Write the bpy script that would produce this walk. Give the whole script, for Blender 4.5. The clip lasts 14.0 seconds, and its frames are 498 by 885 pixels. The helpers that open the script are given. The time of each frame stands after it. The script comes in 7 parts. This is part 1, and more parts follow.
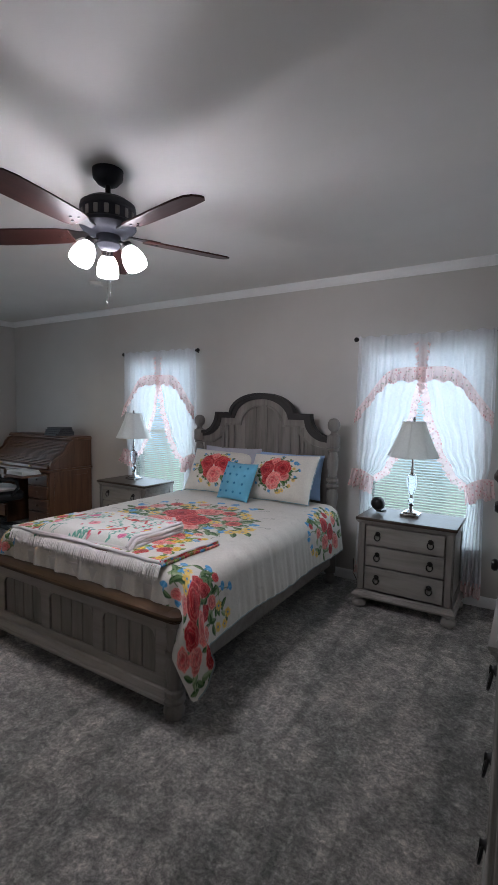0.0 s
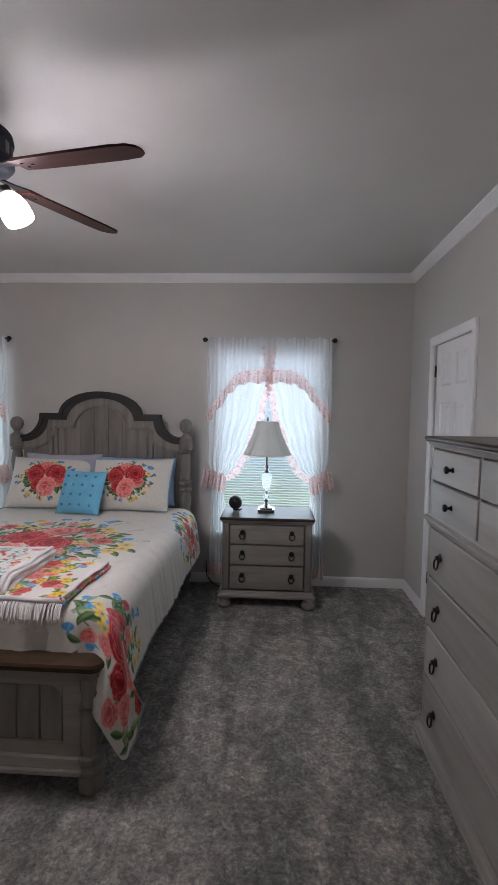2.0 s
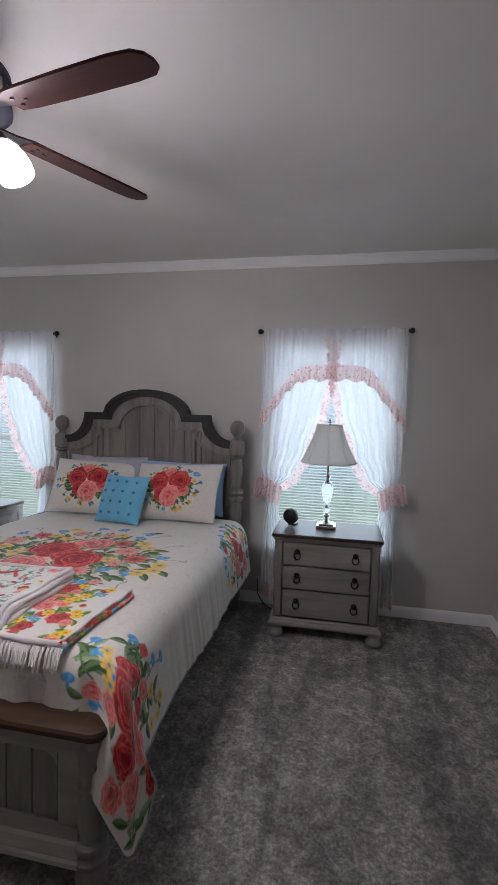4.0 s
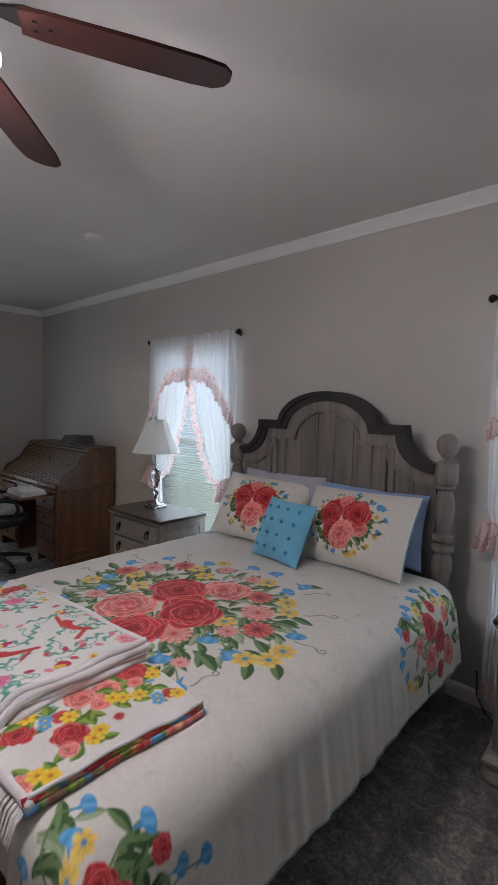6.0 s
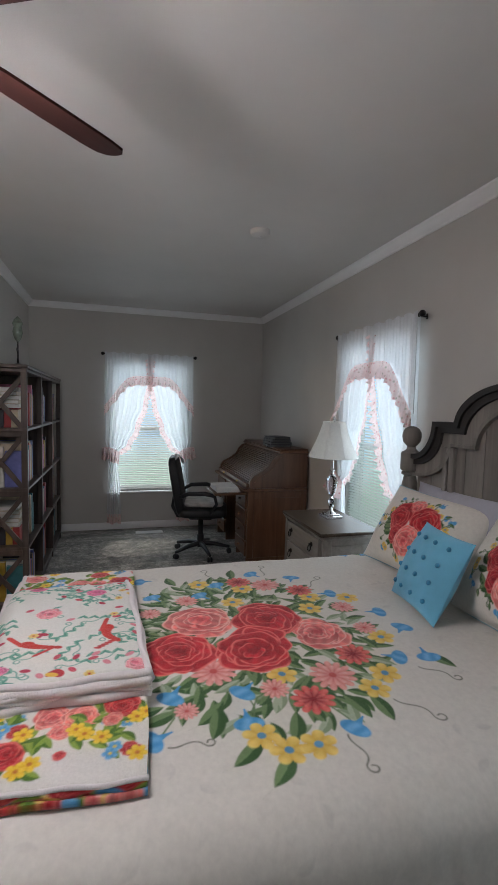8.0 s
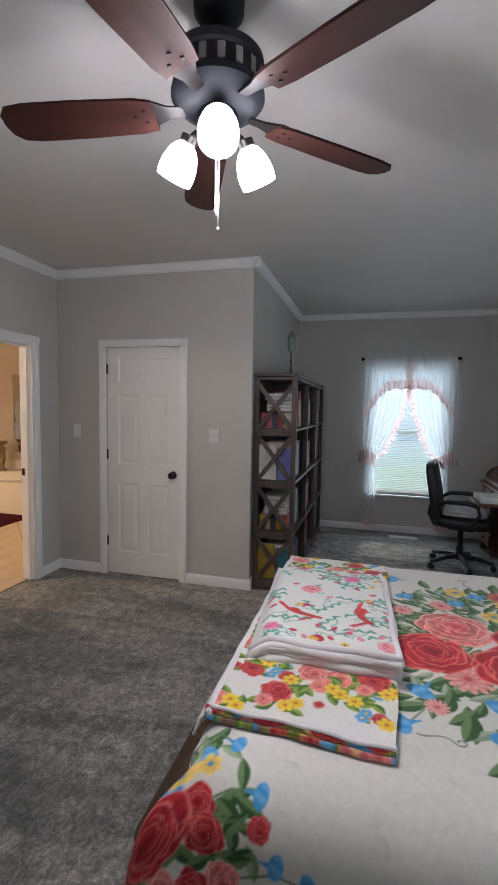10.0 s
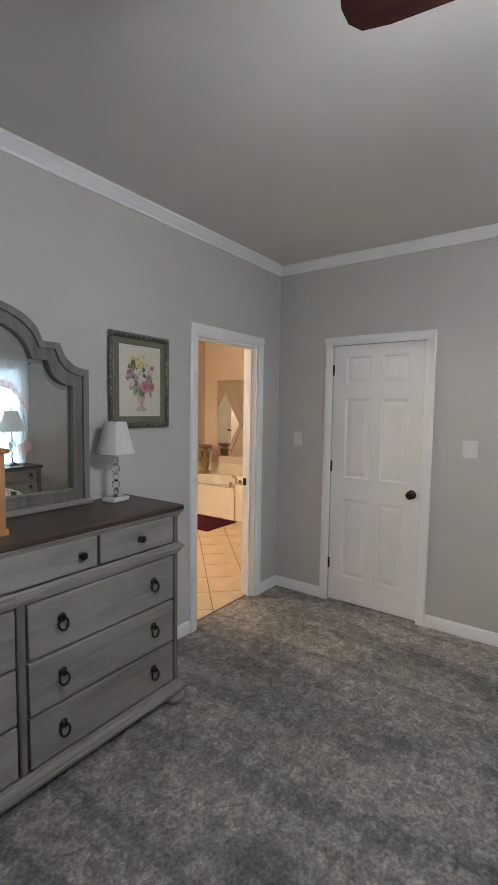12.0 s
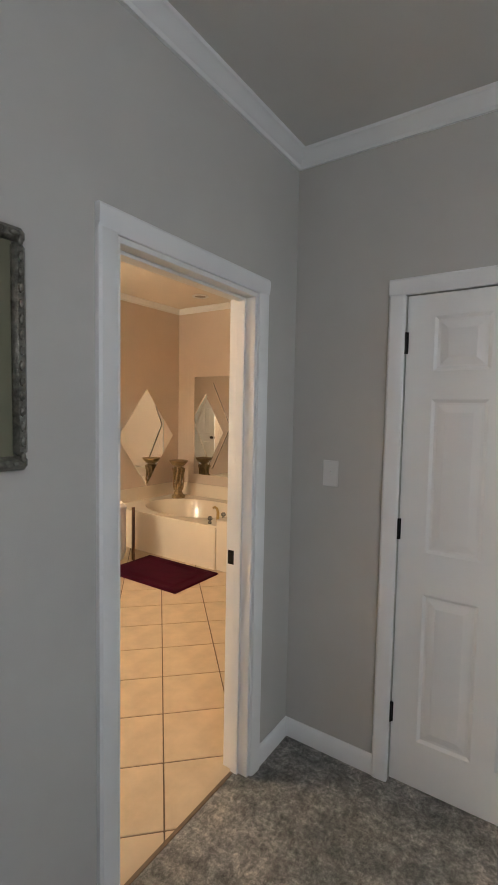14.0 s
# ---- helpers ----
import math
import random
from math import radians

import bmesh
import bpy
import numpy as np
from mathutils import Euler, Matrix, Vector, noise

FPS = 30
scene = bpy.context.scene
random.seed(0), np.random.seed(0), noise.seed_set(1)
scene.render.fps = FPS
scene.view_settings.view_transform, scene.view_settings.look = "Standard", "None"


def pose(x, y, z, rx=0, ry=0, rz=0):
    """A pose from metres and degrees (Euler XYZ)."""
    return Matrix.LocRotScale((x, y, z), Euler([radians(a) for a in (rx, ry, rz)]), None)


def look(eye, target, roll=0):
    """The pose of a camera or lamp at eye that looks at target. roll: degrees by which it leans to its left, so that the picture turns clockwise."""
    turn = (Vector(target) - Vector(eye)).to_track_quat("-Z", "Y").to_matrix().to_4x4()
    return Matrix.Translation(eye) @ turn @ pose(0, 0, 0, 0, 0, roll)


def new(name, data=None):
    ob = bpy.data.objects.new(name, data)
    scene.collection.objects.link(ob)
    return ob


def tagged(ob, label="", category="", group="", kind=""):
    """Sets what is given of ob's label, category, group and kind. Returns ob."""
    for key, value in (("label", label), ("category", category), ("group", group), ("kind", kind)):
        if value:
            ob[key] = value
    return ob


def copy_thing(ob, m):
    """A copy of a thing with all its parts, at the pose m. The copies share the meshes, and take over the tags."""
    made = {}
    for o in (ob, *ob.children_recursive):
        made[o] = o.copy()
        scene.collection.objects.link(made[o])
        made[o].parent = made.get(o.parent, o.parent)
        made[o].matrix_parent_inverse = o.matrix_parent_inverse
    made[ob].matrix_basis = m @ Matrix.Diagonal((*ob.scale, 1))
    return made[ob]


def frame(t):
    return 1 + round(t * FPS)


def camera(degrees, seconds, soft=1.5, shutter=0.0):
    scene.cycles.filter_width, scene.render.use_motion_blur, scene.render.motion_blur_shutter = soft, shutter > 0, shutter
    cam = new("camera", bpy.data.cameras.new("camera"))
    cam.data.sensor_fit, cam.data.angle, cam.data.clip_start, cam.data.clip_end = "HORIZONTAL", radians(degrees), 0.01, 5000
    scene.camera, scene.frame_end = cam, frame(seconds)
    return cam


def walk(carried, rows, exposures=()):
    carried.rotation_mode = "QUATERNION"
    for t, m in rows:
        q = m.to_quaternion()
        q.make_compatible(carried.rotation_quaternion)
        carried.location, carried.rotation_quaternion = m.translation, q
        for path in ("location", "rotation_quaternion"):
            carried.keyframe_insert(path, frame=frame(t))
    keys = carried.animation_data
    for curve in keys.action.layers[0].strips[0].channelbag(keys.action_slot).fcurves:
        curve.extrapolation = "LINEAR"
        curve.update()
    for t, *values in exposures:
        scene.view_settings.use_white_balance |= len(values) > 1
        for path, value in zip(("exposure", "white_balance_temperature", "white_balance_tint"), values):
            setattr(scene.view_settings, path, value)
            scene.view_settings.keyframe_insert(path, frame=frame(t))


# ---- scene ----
cam = camera(56.7, 14.0)
# seconds, x, y, z, yaw, pitch, roll
ROWS = [
    (0, 0.010, -0.077, 1.538, 31.66, -4.39, 0.90),
    (0.5, -0.238, -0.025, 1.523, 24.02, -4.24, 0.80),
    (1, -0.451, -0.012, 1.535, 16.52, -4.16, 0.80),
    (1.5, -0.643, -0.081, 1.515, 9.65, -3.92, 0.90),
    (2, -0.727, -0.130, 1.505, 3.02, -3.56, 0.90),
    (2.2, -0.751, -0.125, 1.527, 0.75, -3.84, 1.00),
    (2.62, -0.809, -0.124, 1.526, -2.29, -3.84, 1.05),
    (3.04, -0.798, -0.049, 1.524, -1.10, -3.82, 1.18),
    (3.46, -0.752, 0.085, 1.522, 3.11, -3.81, 1.32),
    (3.88, -0.705, 0.260, 1.520, 9.14, -3.79, 1.45),
    (4.3, -0.690, 0.462, 1.519, 15.76, -3.79, 1.50),
    (4.5, -0.694, 0.546, 1.521, 18.40, -3.78, 1.40),
    (5, -0.726, 0.813, 1.542, 26.53, -3.99, 1.50),
    (5.5, -0.721, 1.052, 1.537, 34.22, -3.93, 1.60),
    (6, -0.657, 1.285, 1.550, 41.77, -4.07, 1.40),
    (6.5, -0.668, 1.543, 1.542, 50.23, -4.16, 1.40),
    (7, -0.673, 1.735, 1.549, 57.68, -4.33, 1.50),
    (7.2, -0.665, 1.809, 1.549, 61.19, -4.42, 1.50),
    (7.62, -0.647, 1.961, 1.545, 67.88, -4.40, 1.48),
    (8.04, -0.599, 2.057, 1.537, 74.54, -4.36, 1.43),
    (8.46, -0.542, 2.105, 1.527, 81.17, -4.30, 1.37),
    (8.88, -0.497, 2.113, 1.519, 87.76, -4.26, 1.32),
    (9.3, -0.485, 2.090, 1.515, 94.34, -4.24, 1.30),
    (9.5, -0.498, 2.069, 1.526, 97.72, -4.47, 1.10),
    (10, -0.495, 2.039, 1.519, 105.03, -4.36, 1.00),
    (10.5, -0.524, 1.981, 1.518, 113.30, -4.39, 1.00),
    (11, -0.570, 1.875, 1.529, 120.27, -4.42, 0.90),
    (11.5, -0.657, 1.652, 1.555, 124.97, -4.56, 1.00),
    (12, -0.791, 1.369, 1.530, 125.92, -4.27, 0.80),
    (12.5, -1.089, 1.158, 1.531, 124.58, -4.30, 1.00),
    (13, -1.482, 0.869, 1.534, 123.40, -4.33, 0.90),
    (13.5, -1.823, 0.571, 1.549, 123.20, -4.24, 0.90),
    (14, -2.231, 0.296, 1.550, 124.05, -3.87, 1.10),
]
EXPOSURES = [(0.0, 0.06, 6050, 12), (2.0, 0.06, 6300, 15), (4.5, -0.09, 6250, 17), (5.5, -0.22, 6250, 17), (6.0, -0.15, 6400, 16), (7.0, -0.07, 6600, 14), (9.5, 0.07, 6150, 11), (10.5, 0.15, 6120, 11), (11.5, 0.12, 6150, 8), (12.0, 0.46, 6080, 7), (12.5, 0.33, 6080, 7), (13.0, 0.31, 6080, 7), (14.0, 0.31, 6050, 5)]
walk(cam, [(t, pose(x, y, z, 90 + pitch, -roll, yaw)) for t, x, y, z, yaw, pitch, roll in ROWS], EXPOSURES)

# ---- world, light, exposure ----
world = bpy.data.worlds.new("world")
world.use_nodes = True
scene.world = world
_wn = world.node_tree
_sky = _wn.nodes.new("ShaderNodeTexSky")
_sky.sky_type, _sky.sun_disc = "NISHITA", False
_sky.sun_elevation, _sky.sun_rotation = radians(44), radians(-70)
_wn.links.new(_sky.outputs[0], _wn.nodes["Background"].inputs[0])
_wn.nodes["Background"].inputs[1].default_value = 0.12
_sun = bpy.data.lights.new("sun", "SUN")
_sun.energy, _sun.angle, _sun.color = 3.2, radians(0.6), (1.0, 0.95, 0.87)
new("sun", _sun).matrix_world = look((-14, 4.0, 7.9), (-6.0, 2.5, 0.0))

SHADE_GLOW = 40.0      # glass shades of the ceiling fan
SKY_GLOW = 1.05         # daylight backdrop outside the windows
BULB_WATTS = 10.5      # bulbs in the fan's shades
VANITY_GLOW = 340.0    # globes of the bathroom's vanity light
WINDOW_WATTS = 9.0    # sky light through each window's opening


# ---- mesh tools ----
class M:
    """Collects vertices and faces of one part."""

    def __init__(self):
        self.v, self.f = [], []

    def add(self, verts, faces, m=None):
        o = len(self.v)
        self.v += [tuple(m @ Vector(p)) for p in verts] if m is not None else [tuple(p) for p in verts]
        self.f += [tuple(i + o for i in f) for f in faces]
        return self

    def box(self, x0, y0, z0, x1, y1, z1, b=0.004, m=None):
        lo, hi = (min(x0, x1), min(y0, y1), min(z0, z1)), (max(x0, x1), max(y0, y1), max(z0, z1))
        b = min(b, 0.49 * min(h - l for l, h in zip(lo, hi)))
        idx, verts, faces = {}, [], []
        for sx in (0, 1):
            for sy in (0, 1):
                for sz in (0, 1):
                    s = (sx, sy, sz)
                    for a in range(3):
                        p = [(hi[i] if s[i] else lo[i]) + (0 if i == a else (-b if s[i] else b)) for i in range(3)]
                        idx[s, a] = len(verts)
                        verts.append(p)
        for a in range(3):
            c, d = [i for i in range(3) if i != a]
            for s in (0, 1):
                q = []
                for u, w in ((0, 0), (1, 0), (1, 1), (0, 1)):
                    k = [0, 0, 0]
                    k[a], k[c], k[d] = s, u, w
                    q.append(idx[tuple(k), a])
                faces.append(q)
            for u in (0, 1):
                for w in (0, 1):
                    k0, k1 = [0, 0, 0], [0, 0, 0]
                    k0[c], k0[d], k0[a], k1[c], k1[d], k1[a] = u, w, 0, u, w, 1
                    faces.append((idx[tuple(k0), c], idx[tuple(k1), c], idx[tuple(k1), d], idx[tuple(k0), d]))
        for sx in (0, 1):
            for sy in (0, 1):
                for sz in (0, 1):
                    faces.append(tuple(idx[(sx, sy, sz), a] for a in range(3)))
        return self.add(verts, faces, m)

    def lathe(self, prof, n=24, c=(0, 0, 0), m=None, phase=0.0, square=0.0):
        """Turned form from (radius, height) pairs round a vertical axis at c."""
        verts, faces = [], []
        for r, z in prof:
            for i in range(n):
                a = 2 * math.pi * i / n + phase
                verts.append((c[0] + r * math.cos(a), c[1] + r * math.sin(a), c[2] + z))
        for j in range(len(prof) - 1):
            for i in range(n):
                k = (i + 1) % n
                faces.append((j * n + i, j * n + k, (j + 1) * n + k, (j + 1) * n + i))
        if prof[0][0] > 1e-6:
            faces.append(tuple(range(n))[::-1])
        if prof[-1][0] > 1e-6:
            faces.append(tuple((len(prof) - 1) * n + i for i in range(n)))
        return self.add(verts, faces, m)

    def tube(self, pts, r, n=8, m=None, closed=False):
        pts = [Vector(p) for p in pts]
        rr = r if isinstance(r, (list, tuple)) else [r] * len(pts)
        verts, faces = [], []
        up = None
        for i, p in enumerate(pts):
            if closed:
                d = (pts[(i + 1) % len(pts)] - pts[i - 1]).normalized()
            else:
                d = (pts[min(i + 1, len(pts) - 1)] - pts[max(i - 1, 0)]).normalized()
            if up is None:
                up = d.orthogonal().normalized()
            up = (up - d * up.dot(d)).normalized()
            side = d.cross(up)
            for k in range(n):
                a = 2 * math.pi * k / n
                verts.append(p + (up * math.cos(a) + side * math.sin(a)) * rr[i])
        e = len(pts)
        for j in range(e if closed else e - 1):
            for k in range(n):
                l, q = (k + 1) % n, (j + 1) % e
                faces.append((j * n + k, j * n + l, q * n + l, q * n + k))
        if not closed:
            faces += [tuple(range(n))[::-1], tuple((e - 1) * n + k for k in range(n))]
        return self.add(verts, faces, m)

    def prism(self, poly, t0, t1, axis="y", m=None):
        """A flat outline of (a, b) pairs given thickness from t0 to t1 along the axis."""
        n = len(poly)
        put = {"y": lambda a, b, t: (a, t, b), "x": lambda a, b, t: (t, a, b), "z": lambda a, b, t: (a, b, t)}[axis]
        verts = [put(a, b, t0) for a, b in poly] + [put(a, b, t1) for a, b in poly]
        faces = [tuple(range(n)), tuple(range(n, 2 * n))[::-1]]
        faces += [(i, (i + 1) % n, n + (i + 1) % n, n + i) for i in range(n)]
        return self.add(verts, faces, m)

    def strip(self, outer, inner, t0, t1, axis="y", m=None):
        """A band between two outlines of equal count, with thickness."""
        n = len(outer)
        put = {"y": lambda a, b, t: (a, t, b), "x": lambda a, b, t: (t, a, b)}[axis]
        verts = [put(*p, t) for t in (t0, t1) for p in (*outer, *inner)]
        faces = []
        for i in range(n - 1):
            faces += [(i, i + 1, n + i + 1, n + i), (2 * n + i, 2 * n + n + i, 3 * n + i + 1, 2 * n + i + 1),
                      (i, 2 * n + i, 2 * n + i + 1, i + 1), (n + i, n + i + 1, 3 * n + i + 1, 3 * n + i)]
        for i in (0, n - 1):
            faces.append((i, n + i, 3 * n + i, 2 * n + i))
        return self.add(verts, faces, m)

    def grid(self, fn, nu, nv, m=None):
        verts = [fn(i / nu, j / nv) for j in range(nv + 1) for i in range(nu + 1)]
        faces = [(j * (nu + 1) + i, j * (nu + 1) + i + 1, (j + 1) * (nu + 1) + i + 1, (j + 1) * (nu + 1) + i) for j in range(nv) for i in range(nu)]
        return self.add(verts, faces, m)

    def profile(self, prof, a, b, up=(0, 0, 1), out=None):
        """A moulding: pairs of (out, up) swept from a to b."""
        a, b, up, out = Vector(a), Vector(b), Vector(up), Vector(out)
        n = len(prof)
        verts = [p + out * o + up * u for p in (a, b) for o, u in prof]
        faces = [(i, (i + 1) % n, n + (i + 1) % n, n + i) for i in range(n)] + [tuple(range(n))[::-1], tuple(range(n, 2 * n))]
        return self.add(verts, faces)


def mesh_of(name, m, material, smooth=40, recalc=True):
    me = bpy.data.meshes.new(name)
    me.from_pydata(m.v, [], m.f)
    if recalc:
        bm = bmesh.new()
        bm.from_mesh(me)
        bmesh.ops.recalc_face_normals(bm, faces=bm.faces)
        bm.to_mesh(me)
        bm.free()
    if material:
        me.materials.append(material)
    if smooth:
        me.shade_smooth()
        if smooth < 180:
            me.set_sharp_from_angle(angle=radians(smooth))
    me.update()
    return me


def part(name, m, material, parent=None, label="", smooth=40, recalc=True):
    ob = new(name, mesh_of(name, m, material, smooth, recalc))
    if parent is not None:
        ob.parent = parent
    if label:
        ob["label"] = label
    return ob


def thing(name, at, label, category, group="", rz=0.0):
    """An Empty at the thing's base that holds its parts."""
    ob = new(name)
    ob.empty_display_size = 0.1
    ob.matrix_basis = pose(*at, 0, 0, rz)
    return tagged(ob, label, category, group)


def solo(name, m, material, label, category, group="", smooth=40, at=None):
    ob = part(name, m, material, smooth=smooth)
    if at is not None:
        ob.matrix_basis = at
    return tagged(ob, label, category, group)


def structure(name, m, material, label, category, smooth=30, recalc=True):
    ob = part(name, m, material, None, smooth=smooth, recalc=recalc)
    return tagged(ob, label, category, kind="structure")


# ---- materials ----
def nodes_of(name):
    mt = bpy.data.materials.new(name)
    mt.use_nodes = True
    nt = mt.node_tree
    return mt, nt, nt.nodes["Principled BSDF"]


def node(nt, kind, **kw):
    n = nt.nodes.new(kind)
    for k, v in kw.items():
        n.inputs[k].default_value = v
    return n


def ramp(nt, fac, stops):
    r = nt.nodes.new("ShaderNodeValToRGB")
    el = r.color_ramp.elements
    while len(el) < len(stops):
        el.new(0.5)
    for e, (p, c) in zip(el, stops):
        e.position, e.color = p, (*c, 1)
    nt.links.new(fac, r.inputs[0])
    return r.outputs[0]


def place(nt, scale=(1, 1, 1), rot=(0, 0, 0), obj=True):
    tc = nt.nodes.new("ShaderNodeTexCoord")
    mp = node(nt, "ShaderNodeMapping", Scale=scale, Rotation=rot)
    nt.links.new(tc.outputs["Object"], mp.inputs[0])
    return mp.outputs[0]


def noise_tex(nt, vec, scale, detail=4, rough=0.55, dist=0.0):
    n = node(nt, "ShaderNodeTexNoise", Scale=scale, Detail=detail, Roughness=rough, Distortion=dist)
    nt.links.new(vec, n.inputs["Vector"])
    return n.outputs["Fac"]


def bump(nt, bsdf, height, strength, dist=0.01):
    b = node(nt, "ShaderNodeBump", Strength=strength, Distance=dist)
    nt.links.new(height, b.inputs["Height"])
    nt.links.new(b.outputs[0], bsdf.inputs["Normal"])


def mix_col(nt, fac, a, b, mode="MIX"):
    n = nt.nodes.new("ShaderNodeMix")
    n.data_type, n.blend_type = "RGBA", mode
    for sock, v in ((n.inputs[0], fac), (n.inputs[6], a), (n.inputs[7], b)):
        if hasattr(v, "links"):
            nt.links.new(v, sock)
        elif isinstance(v, (tuple, list)):
            sock.default_value = (*v, 1)
        else:
            sock.default_value = v
    return n.outputs[2]


def simple(name, col, rough=0.5, metal=0.0, vary=0.12, scale=8.0, bmp=0.1, bscale=120.0, spec=0.5):
    """A plain surface with large and fine variation."""
    mt, nt, p = nodes_of(name)
    vec = place(nt)
    f = noise_tex(nt, vec, scale, 5)
    dark = tuple(c * (1 - vary) for c in col)
    lite = tuple(min(1, c * (1 + vary)) for c in col)
    nt.links.new(ramp(nt, f, [(0.3, dark), (0.7, lite)]), p.inputs["Base Color"])
    g = noise_tex(nt, vec, bscale, 3)
    if bmp:
        bump(nt, p, g, bmp, 0.003)
    r = node(nt, "ShaderNodeMapRange", **{"To Min": max(0.02, rough - 0.07), "To Max": min(1, rough + 0.07)})
    nt.links.new(f, r.inputs[0])
    nt.links.new(r.outputs[0], p.inputs["Roughness"])
    p.inputs["Metallic"].default_value = metal
    p.inputs["Specular IOR Level"].default_value = spec
    return mt


def wood(name, dark, mid, lite, axis=0, rough=0.45, grain=14.0, streak=0.5, per_object=True):
    """Wood with its grain along one axis; per_object shifts the tone from board to board."""
    mt, nt, p = nodes_of(name)
    s = [grain, grain, grain]
    s[axis] = grain * 0.09
    vec = place(nt, scale=s)
    f = noise_tex(nt, vec, 2.2, 7, 0.62, 0.5)
    base = ramp(nt, f, [(0.28, dark), (0.5, mid), (0.75, lite)])
    big = noise_tex(nt, place(nt), 2.3, 3)
    base = mix_col(nt, ramp(nt, big, [(0.35, (0, 0, 0)), (0.7, (streak, streak, streak))]), base, lite)
    if per_object:
        oi = nt.nodes.new("ShaderNodeObjectInfo")
        mr = node(nt, "ShaderNodeMapRange", **{"To Min": 0.86, "To Max": 1.12})
        nt.links.new(oi.outputs["Random"], mr.inputs[0])
        hsv = nt.nodes.new("ShaderNodeHueSaturation")
        nt.links.new(mr.outputs[0], hsv.inputs["Value"])
        nt.links.new(base, hsv.inputs["Color"])
        base = hsv.outputs[0]
    nt.links.new(base, p.inputs["Base Color"])
    bump(nt, p, f, 0.18, 0.004)
    r = node(nt, "ShaderNodeMapRange", **{"To Min": rough - 0.1, "To Max": rough + 0.12})
    nt.links.new(f, r.inputs[0])
    nt.links.new(r.outputs[0], p.inputs["Roughness"])
    return mt


def carpet_mat():
    """Cut pile: tufts, light and dark flecks, footprints and brushed strips."""
    mt, nt, p = nodes_of("carpet")
    vec = place(nt)
    big = noise_tex(nt, vec, 1.5, 4, 0.55, 1.2)
    strip = noise_tex(nt, place(nt, (4.2, 0.75, 1), (0, 0, 0.12)), 1.0, 3, 0.6, 0.7)
    mid = noise_tex(nt, vec, 16, 6, 0.72, 0.6)
    tuft = noise_tex(nt, vec, 62, 4, 0.7, 0.3)
    fine = noise_tex(nt, vec, 210, 4, 0.75)
    col = ramp(nt, mid, [(0.35, (0.2, 0.189, 0.178)), (0.5, (0.31, 0.293, 0.275)), (0.64, (0.5, 0.47, 0.44))])
    col = mix_col(nt, 0.8, col, ramp(nt, tuft, [(0.36, (0.5, 0.51, 0.51)), (0.5, (0.97, 0.97, 0.97)), (0.64, (1.55, 1.53, 1.5))]), "MULTIPLY")
    col = mix_col(nt, 0.8, col, ramp(nt, big, [(0.4, (0.7, 0.72, 0.71)), (0.56, (1.15, 1.14, 1.12))]), "MULTIPLY")
    col = mix_col(nt, 0.75, col, ramp(nt, strip, [(0.43, (0.66, 0.69, 0.68)), (0.52, (1.13, 1.12, 1.1))]), "MULTIPLY")
    col = mix_col(nt, 0.7, col, ramp(nt, fine, [(0.3, (0.42, 0.42, 0.42)), (0.7, (1.5, 1.5, 1.5))]), "MULTIPLY")
    nt.links.new(col, p.inputs["Base Color"])
    add = nt.nodes.new("ShaderNodeMath")
    add.operation = "ADD"
    nt.links.new(fine, add.inputs[0])
    nt.links.new(tuft, add.inputs[1])
    bump(nt, p, add.outputs[0], 0.9, 0.012)
    p.inputs["Roughness"].default_value = 0.95
    p.inputs["Specular IOR Level"].default_value = 0.1
    p.inputs["Sheen Weight"].default_value = 0.15
    return mt


def wall_mat(name, col, bmp=0.12):
    mt, nt, p = nodes_of(name)
    vec = place(nt)
    f = noise_tex(nt, vec, 1.3, 4, 0.6)
    nt.links.new(ramp(nt, f, [(0.3, tuple(c * 0.95 for c in col)), (0.7, tuple(c * 1.04 for c in col))]), p.inputs["Base Color"])
    bump(nt, p, noise_tex(nt, vec, 190, 4, 0.7), bmp, 0.003)
    p.inputs["Roughness"].default_value = 0.62
    p.inputs["Specular IOR Level"].default_value = 0.3
    return mt


def print_mat(name, rough=0.9, weave=900.0, soft=0.25, puff=60.0):
    """Cloth that carries its printed pattern in the colour attribute 'print'."""
    mt, nt, p = nodes_of(name)
    at = nt.nodes.new("ShaderNodeVertexColor")
    at.layer_name = "print"
    vec = place(nt)
    f = noise_tex(nt, vec, puff, 4, 0.6)
    col = mix_col(nt, 0.35, at.outputs[0], ramp(nt, f, [(0.3, (0.78, 0.78, 0.78)), (0.7, (1.1, 1.1, 1.1))]), "MULTIPLY")
    nt.links.new(col, p.inputs["Base Color"])
    mixh = nt.nodes.new("ShaderNodeMath")
    mixh.operation = "ADD"
    nt.links.new(f, mixh.inputs[0])
    nt.links.new(noise_tex(nt, vec, weave, 2), mixh.inputs[1])
    bump(nt, p, mixh.outputs[0], soft, 0.006)
    p.inputs["Roughness"].default_value = rough
    p.inputs["Sheen Weight"].default_value = 0.2
    p.inputs["Specular IOR Level"].default_value = 0.15
    return mt


def cloth(name, col, rough=0.9, bmp=0.3, scale=500.0, vary=0.08):
    mt = simple(name, col, rough, 0, vary, 9, bmp, scale, 0.15)
    mt.node_tree.nodes["Principled BSDF"].inputs["Sheen Weight"].default_value = 0.2
    return mt


